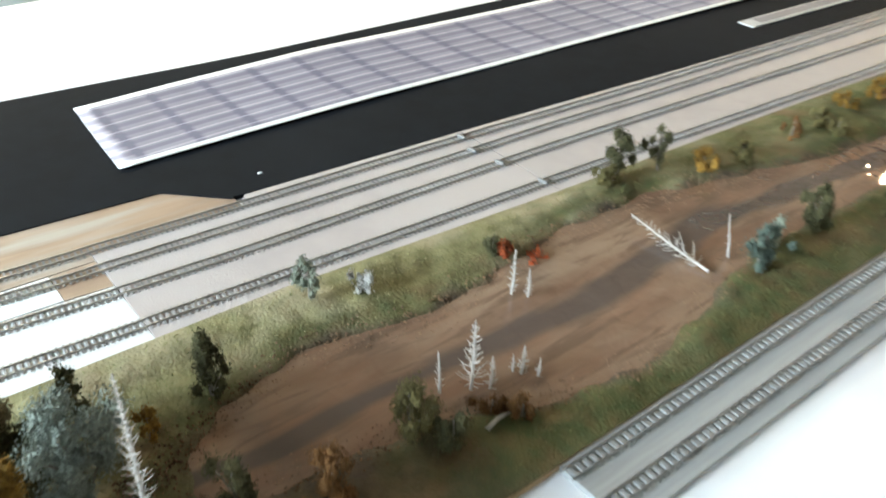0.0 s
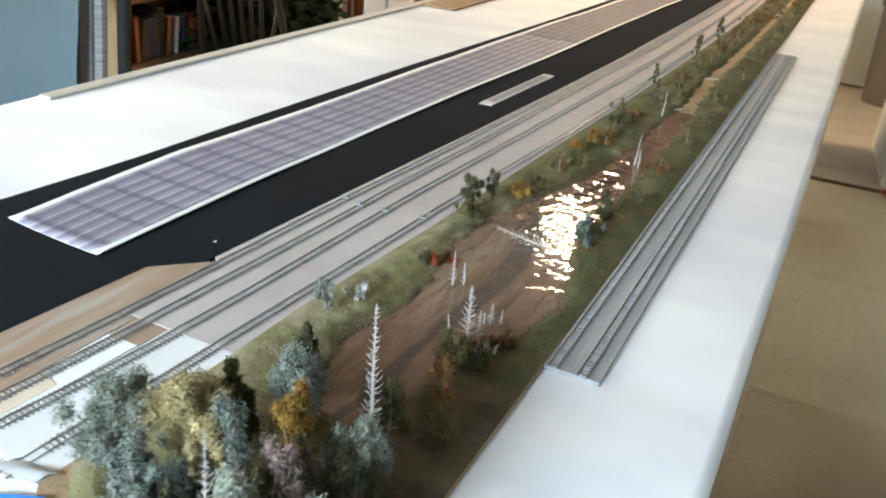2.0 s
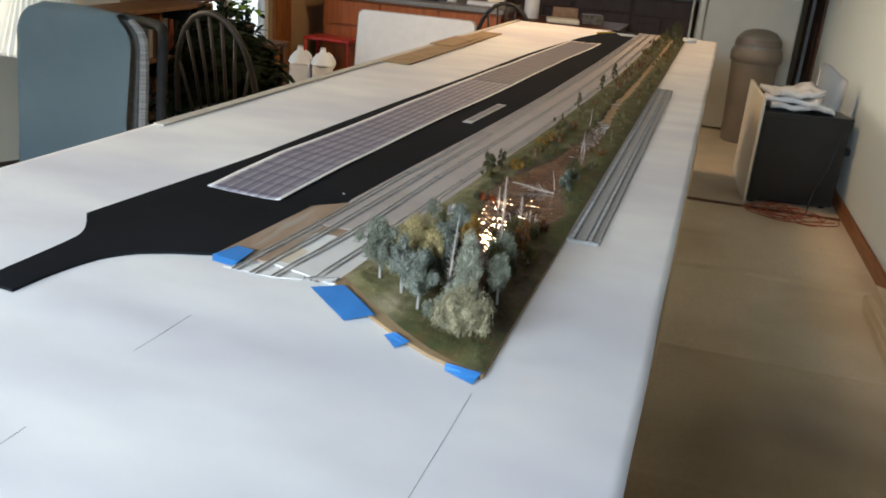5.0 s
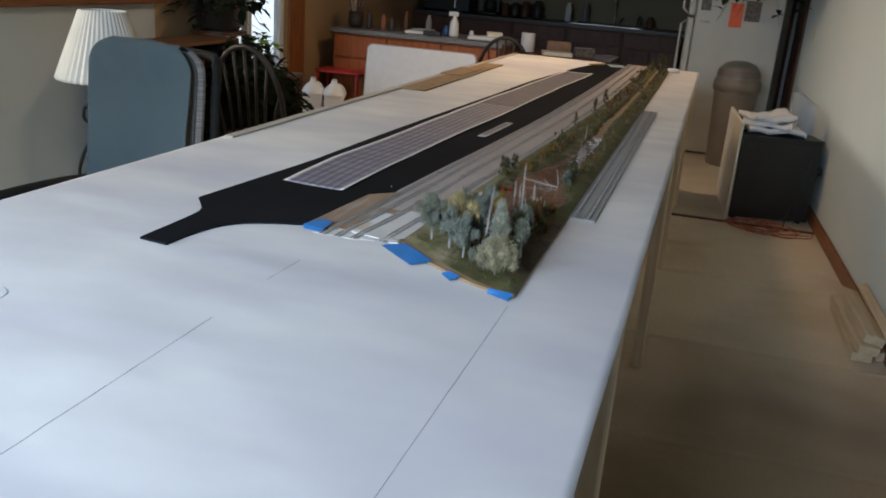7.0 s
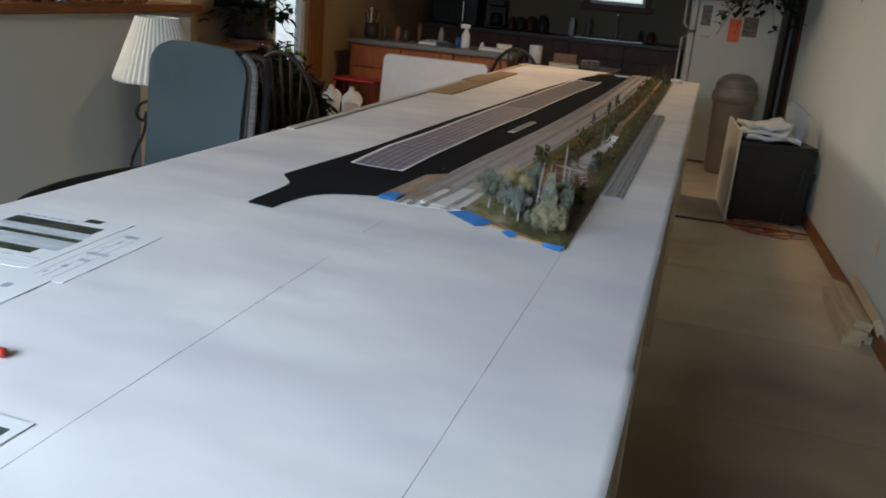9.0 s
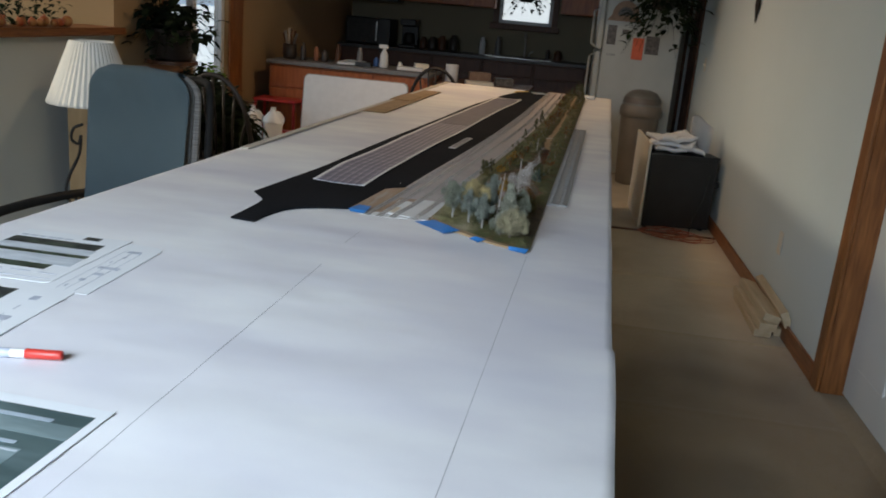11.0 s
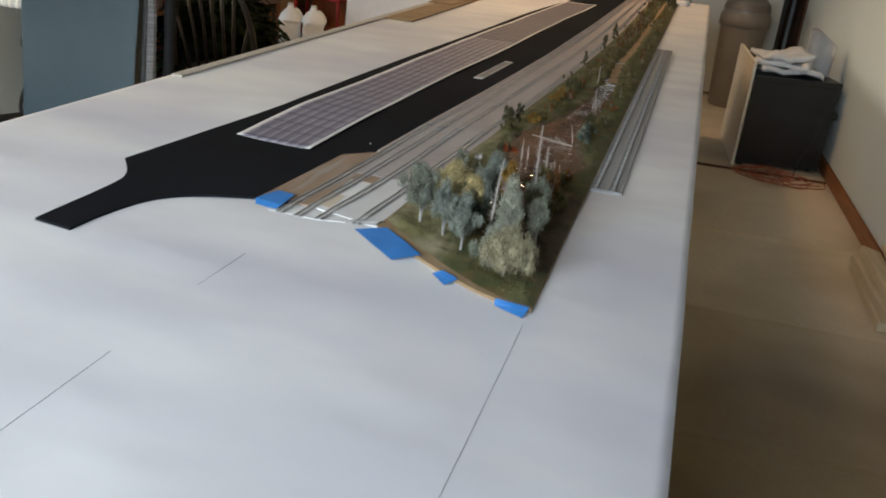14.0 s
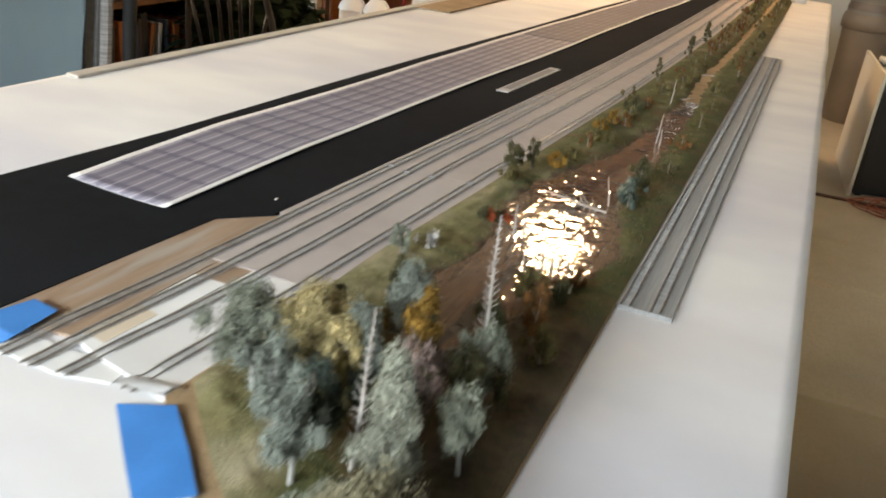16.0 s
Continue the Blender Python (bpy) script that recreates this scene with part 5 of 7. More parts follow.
part("barrel", body, M_WHITEP, mark, smooth=True)
body = lathe([(0.0062, -0.001), (0.0069, 0.0), (0.0067, 0.038), (0.0064, 0.045), (0.0056, 0.047), (0.0, 0.0475)], 20)
bmesh.ops.transform(body, matrix=pose(0, 0, 0, 0, 90, 0), verts=body.verts)
part("cap", body, M_REDP, mark, "red ribbed cap", smooth=True)
part("label_band", cyl((-0.07, 0, 0), (-0.02, 0, 0), 0.0066, n=20), M_INKGREY, mark)

# ---- along the east wall ----
M_BLACKM = mk("black_appliance", (0.022, 0.024, 0.026), (0.016, 0.017, 0.018), 5, 0.42, 0.03, 200)
M_CREAM = mk("cream_panel", (0.76, 0.72, 0.62), (0.69, 0.65, 0.55), 3, 0.6, 0.04, 60)
cab = thing("appliance_cabinet", pose(0.300, 5.275, FLOOR, 0, 0, 14), "black boxy appliance with a cream side panel on the carpet", "cabinet")
part("body", prism([(0.022, 0.0), (0.50, 0.0), (0.50, 0.50), (0.112, 0.50)], 0.02, 0.515), M_BLACKM, cab)
part("top", prism([(0.021, -0.006), (0.508, -0.006), (0.508, 0.50), (0.111, 0.50)], 0.516, 0.530), M_BLACKM, cab)
part("side_panel", prism([(0.0, 0.0), (0.016, 0.0), (0.150, 0.760), (0.132, 0.764)], 0.0, 0.60), M_CREAM, cab, "cream side panel standing a little open")
for x, y in ((0.06, 0.04), (0.46, 0.04), (0.15, 0.46), (0.46, 0.46)):
    part("foot", cyl((x, y, 0), (x, y, 0.022), 0.018), M_BLACKM, cab)
part("front_panel", bx(0.035, -0.004, 0.035, 0.485, 0.0, 0.500, 0.002), M_BLACKM, cab)
part("knob", cyl((0.50, 0.03, 0.34), (0.535, 0.03, 0.34), 0.022, n=14), M_BLACKM, cab)

M_CLOTH = mk("white_bags", (0.74, 0.75, 0.77), (0.66, 0.67, 0.70), 9, 0.6, 0.2, 40)


def crumple(name, cx, cy, z, w, d, t, rz, seed, label, curl=0.0, tilt=0.0):
    b = bmesh.new()
    n = 14
    g = []
    for i in range(n + 1):
        row = []
        for j in range(n + 1):
            u, v = i / n - 0.5, j / n - 0.5
            k = 0.030 * noise.noise((u * 3, v * 3, seed)) + 0.012 * noise.noise((u * 8, v * 8, seed))
            row.append(b.verts.new((u * w * (1 + 0.1 * noise.noise((v * 4, seed, 0))), v * d * (1 + 0.1 * noise.noise((u * 4, 0, seed))), t + k + curl * max(0, u + 0.2) ** 2)))
        g.append(row)
    lo = [[b.verts.new((q.co.x, q.co.y, q.co.z - t * 0.9)) for q in row] for row in g]
    for i in range(n):
        for j in range(n):
            b.faces.new((g[i][j], g[i + 1][j], g[i + 1][j + 1], g[i][j + 1]))
            b.faces.new((lo[i][j], lo[i][j + 1], lo[i + 1][j + 1], lo[i + 1][j]))
    for i in range(n):
        b.faces.new((g[i][0], lo[i][0], lo[i + 1][0], g[i + 1][0]))
        b.faces.new((g[i][n], g[i + 1][n], lo[i + 1][n], lo[i][n]))
        b.faces.new((g[0][i], g[0][i + 1], lo[0][i + 1], lo[0][i]))
        b.faces.new((g[n][i], lo[n][i], lo[n][i + 1], g[n][i + 1]))
    return solid(name, b, M_CLOTH, pose(cx, cy, z, tilt, 0, rz), label, "paper", "folded papers on the cabinet", smooth=True)


ZC = FLOOR + 0.532
crumple("folded_paper", 0.50, 5.53, ZC + 0.004, 0.33, 0.34, 0.030, 8, 3.0, "folded white paper bag on the black cabinet")
crumple("folded_paper", 0.47, 5.52, ZC + 0.042, 0.30, 0.30, 0.030, -9, 7.0, "folded white paper bag on a stack")
crumple("folded_paper", 0.45, 5.49, ZC + 0.078, 0.26, 0.26, 0.028, 24, 11.0, "crumpled white paper bag on a stack", 0.06)
b = bmesh.new()
rows = []
for i in range(13):
    f = i / 12
    rows.append([b.verts.new(((0.075 + 0.03 * f) * math.cos(a) * (1.0 - 0.25 * f), -(0.07 + 0.03 * f) * math.sin(a), f * (0.205 + 0.05 * math.cos(a)) + 0.012 * noise.noise((a, f * 3, 5)))) for a in [-0.9 + 3.3 * k / 14 for k in range(15)]])
for i in range(12):
    for j in range(14):
        b.faces.new((rows[i][j], rows[i + 1][j], rows[i + 1][j + 1], rows[i][j + 1]))
bmesh.ops.solidify(b, geom=b.faces[:], thickness=0.003)
solid("curled_sheet", b, M_CLOTH, pose(0.66, 5.56, ZC, 0, 0, 150), "white curled sheet standing against the wall", "paper", smooth=True)

M_CORD = mk("faded_orange_cord", (0.42, 0.12, 0.065), (0.30, 0.075, 0.04), 30, 0.5)
for k in range(3):
    pts = []
    for i in range(16):
        a = i * (0.86 + 0.21 * k) + k * 2.1
        cx, cy = 0.44 + 0.022 * i * (1 - 0.3 * k), 5.02 + 0.05 * math.sin(i * 0.5 + k)
        r = 0.11 + 0.10 * noise.noise((i * 0.6, k * 3.1, 0))
        pts.append((min(0.80, cx + r * 1.3 * math.cos(a)), min(5.21 + 0.25 * max(0.0, cx - 0.32), cy + 0.10 + r * math.sin(a)), FLOOR + 0.006 + 0.008 * k + 0.05 * max(0.0, noise.noise((i * 0.8, 1, k)))))
    solid("extension_cord", tube(spline(pts, 6), 0.0030, 6), M_CORD, AT0, "orange extension cord tangled on the carpet", "cord", "extension cords", smooth=True)
pts = [(0.74, 5.36, 0.33), (0.71, 5.33, 0.15), (0.66, 5.30, 0.02), (0.64, 5.22, FLOOR + 0.01)]
solid("power_cable", tube(spline(pts, 6), 0.004, 6), M_BLACKM, AT0, "black cable hanging in front of the cabinet", "cable", smooth=True)

for i, (dx, dz, ln, ry, y0) in enumerate(((-0.118, 0.0, 0.60, 0, 3.27), (-0.104, 0.039, 0.60, 3, 3.25), (-0.086, 0.080, 0.58, 14, 3.29), (-0.040, 0.0, 0.66, 0, 3.31), (-0.048, 0.132, 0.62, 62, 3.24))):
    xw = 0.914 - 0.041 * (y0 - 3.25)
    solid("board_offcut", bx(0.0, 0, 0, 0.078, ln, 0.037, 0.002), M_LUMBERY, pose(xw + dx - (0.02 if i < 3 else 0.0), y0, FLOOR + 0.004 + dz, 0, ry if i != 3 else -4, 2.35 + 0.8 * ((i * 3) % 4 - 1.5)), "pale pine board offcut stacked against the baseboard", "board", "stacked board offcuts")
o = thing("wall_outlet", room(-0.004, 3.655, 0.297), "ivory wall outlet cover on the wall", "outlet")
part("plate", bx(-0.004, -0.035, -0.057, 0.0, 0.035, 0.057, 0.002), M_CREAM, o)
for z in (-0.02, 0.02):
    part("socket", bx(-0.0065, -0.016, z - 0.013, -0.004, 0.016, z + 0.013, 0.002), M_CREAM, o)
o = thing("light_switch", room(-0.004, 7.0, 1.02), "ivory light switch plate", "switch")
part("plate", bx(-0.004, -0.035, -0.057, 0.0, 0.035, 0.057, 0.002), M_CREAM, o)
part("toggle", bx(-0.014, -0.005, -0.011, -0.004, 0.005, 0.011, 0.001), M_CREAM, o)
M_IRON = mk("black_iron", (0.02, 0.019, 0.018), (0.03, 0.028, 0.026), 30, 0.5, metal=0.4)
orn = thing("wall_ornament", room(-0.010, 5.22, 1.47), "dark metal leaf ornament hung on the wall", "ornament")
for k, (y, z, a) in enumerate(((-0.04, 0.0, 20), (0.0, -0.03, 0), (0.045, 0.01, -20))):
    b = lathe([(0.001, -0.09), (0.022, -0.05), (0.030, 0.0), (0.02, 0.05), (0.001, 0.09)], 10)
    bmesh.ops.transform(b, matrix=pose(0, y, z, a, 0, 0) @ Matrix.Diagonal((0.2, 1, 1, 1)), verts=b.verts)
    part("leaf", b, M_IRON, orn, smooth=True)

M_REDT = mk("red_tool_paint", (0.42, 0.028, 0.022), (0.34, 0.022, 0.018), 9, 0.4, 0.05, 90)
tc = thing("tool_chest", pose(0.575, 0.93, FLOOR, 0, 0, -24), "red painted metal tool chest beside the door", "tool chest")
part("body", bx(0.0, 0.0, 0.0, 0.17, 0.38, 0.36, 0.006), M_REDT, tc)
part("lid", bx(-0.004, -0.004, 0.362, 0.174, 0.384, 0.48, 0.012), M_REDT, tc)
for y in (0.08, 0.28):
    part("latch", bx(-0.010, y, 0.32, -0.001, y + 0.03, 0.40, 0.002), M_BRASS, tc, "brass latch")
part("handle", tube(spline([(0.085, 0.10, 0.478), (0.085, 0.12, 0.515), (0.085, 0.26, 0.515), (0.085, 0.28, 0.478)], 5), 0.008, 8), M_STEEL, tc, smooth=True)

# ---- trash can and refrigerator ----
M_CAN = mk("taupe_plastic", (0.20, 0.168, 0.132), (0.17, 0.142, 0.11), 6, 0.5, 0.03, 80)
M_LID = mk("grey_lid", (0.19, 0.18, 0.16), (0.155, 0.147, 0.13), 6, 0.38)
can = thing("trash_can", pose(0.288, 7.08, FLOOR), "taupe plastic trash can with a domed swing lid", "trash can")
part("bin", lathe([(0.0, 0.0), (0.135, 0.002), (0.142, 0.02), (0.168, 0.62), (0.168, 0.63)], 32), M_CAN, can, smooth=True)
part("collar", lathe([(0.170, 0.60), (0.182, 0.605), (0.184, 0.66), (0.176, 0.69), (0.168, 0.70)], 32), M_CAN, can, smooth=True)
part("dome", lathe([(0.168, 0.67), (0.166, 0.72), (0.152, 0.775), (0.115, 0.815), (0.06, 0.834), (0.0, 0.838)], 32), M_LID, can, smooth=True)
part("flap", lathe([(0.1575, 0.768), (0.160, 0.760), (0.1690, 0.726), (0.1680, 0.720)], 32), mk("darker_taupe", (0.15, 0.125, 0.10), (0.13, 0.105, 0.085), 6, 0.45), can, smooth=True)
M_ENAMEL = mk("white_enamel", (0.50, 0.515, 0.485), (0.455, 0.47, 0.44), 4, 0.35, 0.02, 300)
fr = thing("refrigerator", room(-0.93, 7.43, FLOOR), "white refrigerator with papers and magnets on its side", "refrigerator")
part("body", bx(0.06, 0.0, 0.02, 0.74, 0.78, 1.72, 0.008), M_ENAMEL, fr)
part("freezer_door", bx(0.0, 0.004, 1.14, 0.055, 0.776, 1.72, 0.012), M_ENAMEL, fr)
part("fridge_door", bx(0.0, 0.004, 0.10, 0.055, 0.776, 1.125, 0.012), M_ENAMEL, fr)
part("kick_plate", bx(0.03, 0.01, 0.0, 0.06, 0.77, 0.09), M_BLACKM, fr)
for z0, z1 in ((1.16, 1.50), (0.62, 1.10)):
    part("door_handle", tube([(-0.005, 0.05, z0), (-0.045, 0.05, z0 + 0.03), (-0.045, 0.05, z1 - 0.03), (-0.005, 0.05, z1)], 0.011, 8), M_ENAMEL, fr, smooth=True)
M_FLYER = mk("orange_red_paper", (0.75, 0.16, 0.07), (0.68, 0.13, 0.06), 30, 0.6)
M_PHOTO = mk("dark_snapshot", (0.06, 0.05, 0.045), (0.16, 0.14, 0.12), 40, 0.4)
M_TANP = mk("tan_badge", (0.34, 0.22, 0.15), (0.26, 0.16, 0.1), 20, 0.6)


def on_fridge(name, x0, z0, x1, z1, m, label, category, lift=0.001):
    return solid(name, bx(x0, -lift - 0.002, z0, x1, -lift, z1), m, room(-0.93, 7.43, FLOOR), label, category, "things on the refrigerator")


on_fridge("flyer", 0.325, 1.075, 0.425, 1.265, M_FLYER, "orange-red flyer on the refrigerator", "flyer")
on_fridge("snapshot", 0.09, 1.19, 0.17, 1.36, M_PHOTO, "dark snapshot on the refrigerator", "photo")
on_fridge("snapshot", 0.22, 1.29, 0.28, 1.33, M_PHOTO, "small dark magnet card on the refrigerator", "photo")
on_fridge("snapshot", 0.44, 1.13, 0.56, 1.29, M_PHOTO, "dark photo card on the refrigerator", "photo")
on_fridge("note", 0.10, 1.09, 0.18, 1.11, M_INKMID, "small grey note on the refrigerator", "note")
badge = solid("badge_magnet", prism([(0.12 * math.cos(a / 10 * math.pi), 0.13 * math.sin(a / 10 * math.pi)) for a in range(11)] + [(-0.16, -0.05), (0.16, -0.05)][::1], 0.001, 0.004), M_TANP, room(-0.70, 7.43, FLOOR + 1.45) @ pose(0, 0, 0, 90, 0, 0), "large tan arch-shaped magnet on the refrigerator", "magnet")
part("rim", prism([(0.07 * math.cos(a / 10 * math.pi), 0.075 * math.sin(a / 10 * math.pi)) for a in range(11)], 0.0045, 0.006), M_PHOTO, badge)


# ---- houseplants ----
F_HOUSE = leaf_mat("houseplant_leaf", (0.014, 0.024, 0.010), 0.4)
F_BRIGHT = leaf_mat("sunlit_leaf", (0.20, 0.34, 0.05), 0.4)
M_POT = mk("dark_glazed_pot", (0.045, 0.035, 0.03), (0.03, 0.024, 0.02), 12, 0.4)
M_TERRA = mk("terracotta", (0.36, 0.15, 0.08), (0.28, 0.11, 0.06), 16, 0.8, 0.2, 90)


def big_leaf(b, p, d, L, W):
    d = d.normalized()
    side = d.cross(Vector((0, 0, 1)))
    side = side.normalized() if side.length > 0.05 else Vector((1, 0, 0))
    up = side.cross(d)
    a, c = p, p + d * L - Vector((0, 0, 0.25 * L))
    m1, m2 = p + d * L * 0.35 + up * 0.05 * L, p + d * L * 0.7 - Vector((0, 0, 0.06 * L))
    vs = [b.verts.new(q) for q in (a, m1 + side * W, m1, m1 - side * W, m2 + side * W * 0.8, m2, m2 - side * W * 0.8, c)]
    for f in ((0, 1, 2), (0, 2, 3), (1, 4, 5, 2), (2, 5, 6, 3), (4, 7, 5), (5, 7, 6)):
        b.faces.new([vs[i] for i in f])


def houseplant(x, y, z, pot_r, pot_h, spread, rise, n, L, label, mat=F_HOUSE, droop=0.0, pot=M_POT, bright=0, hanging=0.0):
    t = thing("houseplant", pose(x, y, z), label, "plant", "houseplants")
    part("pot", lathe([(0.0, 0.001), (pot_r * 0.72, 0.0), (pot_r * 0.8, pot_h * 0.1), (pot_r, pot_h * 0.9), (pot_r * 1.06, pot_h), (pot_r * 0.9, pot_h), (pot_r * 0.88, pot_h * 0.86), (0.0, pot_h * 0.86)], 24), pot, t, smooth=True)
    st, lf, lb = bmesh.new(), bmesh.new(), bmesh.new()
    for i in range(n):
        a = rng.random() * 6.283
        f = rng.random() ** 0.7
        tip = Vector((math.cos(a) * spread * f, math.sin(a) * spread * f, pot_h + rise * (1 - 0.6 * f) * rng.uniform(0.3, 1.0) - droop * f * rng.random()))
        s = Vector((math.cos(a) * pot_r * 0.4, math.sin(a) * pot_r * 0.4, pot_h * 0.9))
        mid = s.lerp(tip, 0.55) + Vector((0, 0, 0.25 * rise))
        tube([s, mid, tip], 0.0028, 4, st, 0.0012)
        for k in range(3):
            q = mid.lerp(tip, rng.random())
            dd = Vector((math.cos(a + rng.uniform(-1.2, 1.2)), math.sin(a + rng.uniform(-1.2, 1.2)), rng.uniform(-0.5, 0.5)))
            big_leaf(lb if i < bright else lf, q, dd, L * rng.uniform(0.6, 1.2), L * 0.26)
    if hanging:
        for k in range(3):
            a = k * 2.094
            tube([(math.cos(a) * pot_r, math.sin(a) * pot_r, pot_h), (0, 0, hanging)], 0.002, 4, st)
    tagged(part("stem_tangle", st, F_HOUSE, t), kind="stuff")
    part("foliage", lf, mat, t)
    if bright:
        part("sunlit_foliage", lb, F_BRIGHT, t, "bright green leaves against the light")
    else:
        lb.free()
    return t


houseplant(-2.88, 4.62, 0.80, 0.165, 0.20, 0.32, 0.30, 150, 0.10, "dark leafy houseplant in a wide pot on a tall stand", droop=0.3)
houseplant(-2.56, 4.36, 0.12, 0.14, 0.24, 0.38, 0.50, 640, 0.095, "dense dark houseplant by the patio door", droop=0.15)
houseplant(-2.34, 4.10, 0.03, 0.13, 0.22, 0.34, 0.52, 460, 0.09, "dark bushy houseplant standing low behind the spindle chair", droop=0.1)
houseplant(-2.86, 5.15, 0.50, 0.07, 0.10, 0.13, 0.20, 22, 0.09, "small bright-leaved houseplant at the patio door", bright=16)
houseplant(0.33, 6.75, 1.43, 0.11, 0.12, 0.33, 0.16, 150, 0.095, "trailing ivy in a hanging pot", droop=0.62, hanging=CEIL - 1.43)
kw = room(-1.74, 9.80, 1.60).to_translation()
houseplant(kw.x, kw.y, 1.46, 0.10, 0.10, 0.30, 0.10, 60, 0.075, "trailing plant hung in the kitchen window", droop=0.36, hanging=CEIL - 1.46)
stand = thing("plant_stand", pose(-2.56, 4.36, FLOOR), "dark wooden three-legged plant stand", "plant stand")
part("shelf_top", cyl((0, 0, 0.17), (0, 0, 0.20), 0.17, n=20), M_DARKTRIM, stand)
for k in range(3):
    a = k * 2.094
    part("leg", tube([(0.10 * math.cos(a), 0.10 * math.sin(a), 0.17), (0.15 * math.cos(a), 0.15 * math.sin(a), 0.0)], 0.014, 6), M_DARKTRIM, stand)
stand = thing("plant_stool", pose(-2.34, 4.10, FLOOR), "low dark wooden stool under a houseplant", "stool")
part("stool_top", cyl((0, 0, 0.085), (0, 0, 0.109), 0.16, n=20), M_DARKTRIM, stand)
for k in range(4):
    a = k * math.pi / 2 + 0.4
    part("leg", cyl((0.12 * math.cos(a), 0.12 * math.sin(a), 0.0), (0.11 * math.cos(a), 0.11 * math.sin(a), 0.086), 0.014, n=8), M_DARKTRIM, stand)
stand = thing("plant_stand", pose(-2.88, 4.62, FLOOR), "tall dark wooden plant stand by the end of the half wall", "plant stand")
part("shelf_top", cyl((0, 0, 0.855), (0, 0, 0.879), 0.17, n=20), M_DARKTRIM, stand)
for k in range(3):
    a = k * 2.094
    part("leg", tube([(0.09 * math.cos(a), 0.09 * math.sin(a), 0.855), (0.16 * math.cos(a), 0.16 * math.sin(a), 0.0)], 0.014, 6), M_DARKTRIM, stand)
stand = thing("side_table", pose(-2.80, 5.15, FLOOR), "small dark wooden side table", "side table")
part("tabletop", bx(-0.17, -0.17, 0.555, 0.17, 0.17, 0.58, 0.005), M_DARKTRIM, stand)
for sx in (-1, 1):
    for sy in (-1, 1):
        part("leg", bx(sx * 0.14 - 0.014, sy * 0.14 - 0.014, 0, sx * 0.14 + 0.014, sy * 0.14 + 0.014, 0.556, 0.002), M_DARKTRIM, stand)
# ornaments on the half wall
M_BALL = mk("red_gold_bauble", (0.45, 0.08, 0.03), (0.36, 0.14, 0.04), 10, 0.3, c3=(0.5, 0.25, 0.08), scale3=20)
for i in range(16):
    y = 2.85 + 0.055 * i
    r = rng.uniform(0.020, 0.032)
    b = bmesh.new()
    bmesh.ops.create_icosphere(b, subdivisions=2, radius=r)
    cyl((0, 0, r * 0.95), (0, 0, r * 1.25), r * 0.25, n=8, bm=b)
    solid("bauble", b, M_BALL, pose(-3.06 + rng.uniform(-0.05, 0.05) - 0.041 * (y - 4), y, 1.0 + r, 0, rng.uniform(20, 60), rng.uniform(0, 360)), "dull red and gold ornament ball on the half wall", "ornament", "ornaments on the half wall", smooth=True)
gar = bmesh.new()
for i in range(420):
    y = 2.7 + 1.05 * rng.random()
    big_leaf(gar, Vector((-3.10 + rng.uniform(-0.07, 0.06) - 0.041 * (y - 4), y, 1.005 + 0.13 * rng.random() ** 2)), Vector((rng.uniform(-1, 1), rng.uniform(-1, 1), rng.uniform(-0.2, 0.8))), 0.05, 0.011)
solid("garland", gar, F_HOUSE, AT0, "dark green leafy garland along the half wall", "garland", kind="stuff")

# ---- table lamp ----
M_SHADE = mk("pleated_shade", (0.74, 0.73, 0.68), (0.68, 0.67, 0.62), 9, 0.8, 0.05, 80)
tl = thing("lamp", pose(-2.33, 2.865, FLOOR), "wrought iron lamp with a white pleated shade", "lamp")
part("shade", lathe([(0.188, 0.795), (0.191, 0.805), (0.093, 1.070), (0.090, 1.075), (0.088, 1.065), (0.184, 0.795)], 88, pleat=0.035), M_SHADE, tl, "white pleated shade")
part("stem", cyl((0, 0, 0.02), (0, 0, 0.88), 0.011, n=10), M_IRON, tl)
part("column", lathe([(0.0, 0.14), (0.040, 0.14), (0.036, 0.30), (0.033, 0.62), (0.038, 0.70), (0.0, 0.70)], 20), mk("tan_column", (0.36, 0.24, 0.13), (0.28, 0.18, 0.09), 20, 0.6), tl, "tan turned column", smooth=True)
part("foot", lathe([(0.0, 0.0), (0.14, 0.0), (0.14, 0.012), (0.05, 0.03), (0.0, 0.04)], 24), M_IRON, tl, smooth=True)
for k in range(4):
    a = k * math.pi / 2 + 0.5
    pts = [(math.cos(a) * r, math.sin(a) * r, z) for r, z in ((0.045, 0.70), (0.085, 0.68), (0.095, 0.63), (0.065, 0.61), (0.055, 0.65), (0.065, 0.56), (0.105, 0.47), (0.125, 0.39), (0.10, 0.32), (0.065, 0.34), (0.075, 0.39), (0.095, 0.30), (0.145, 0.21), (0.13, 0.13), (0.085, 0.14), (0.09, 0.19), (0.12, 0.02))]
    part("scroll", tube(spline(pts, 5), 0.0075, 6), M_IRON, tl, smooth=True)

# ---- chair draped with blue cloth ----
M_BLUE = mk("blue_cloth", (0.112, 0.170, 0.215), (0.092, 0.143, 0.185), 6, 0.95, 0.3, 500, sheen=0.1, c3=(0.128, 0.188, 0.232), scale3=3)
M_SEAT = mk("grey_upholstery", (0.16, 0.165, 0.165), (0.13, 0.135, 0.135), 80, 0.9, 0.3, 500)
M_WEB = mk("grey_webbing", (0.26, 0.25, 0.24), (0.13, 0.127, 0.122), 6, 0.8, stretch=(0.5, 0.5, 40))
ch = thing("armchair", pose(-1.882, 2.475, FLOOR, 0, 0, -8), "high-backed padded chair draped with a blue cloth", "chair")


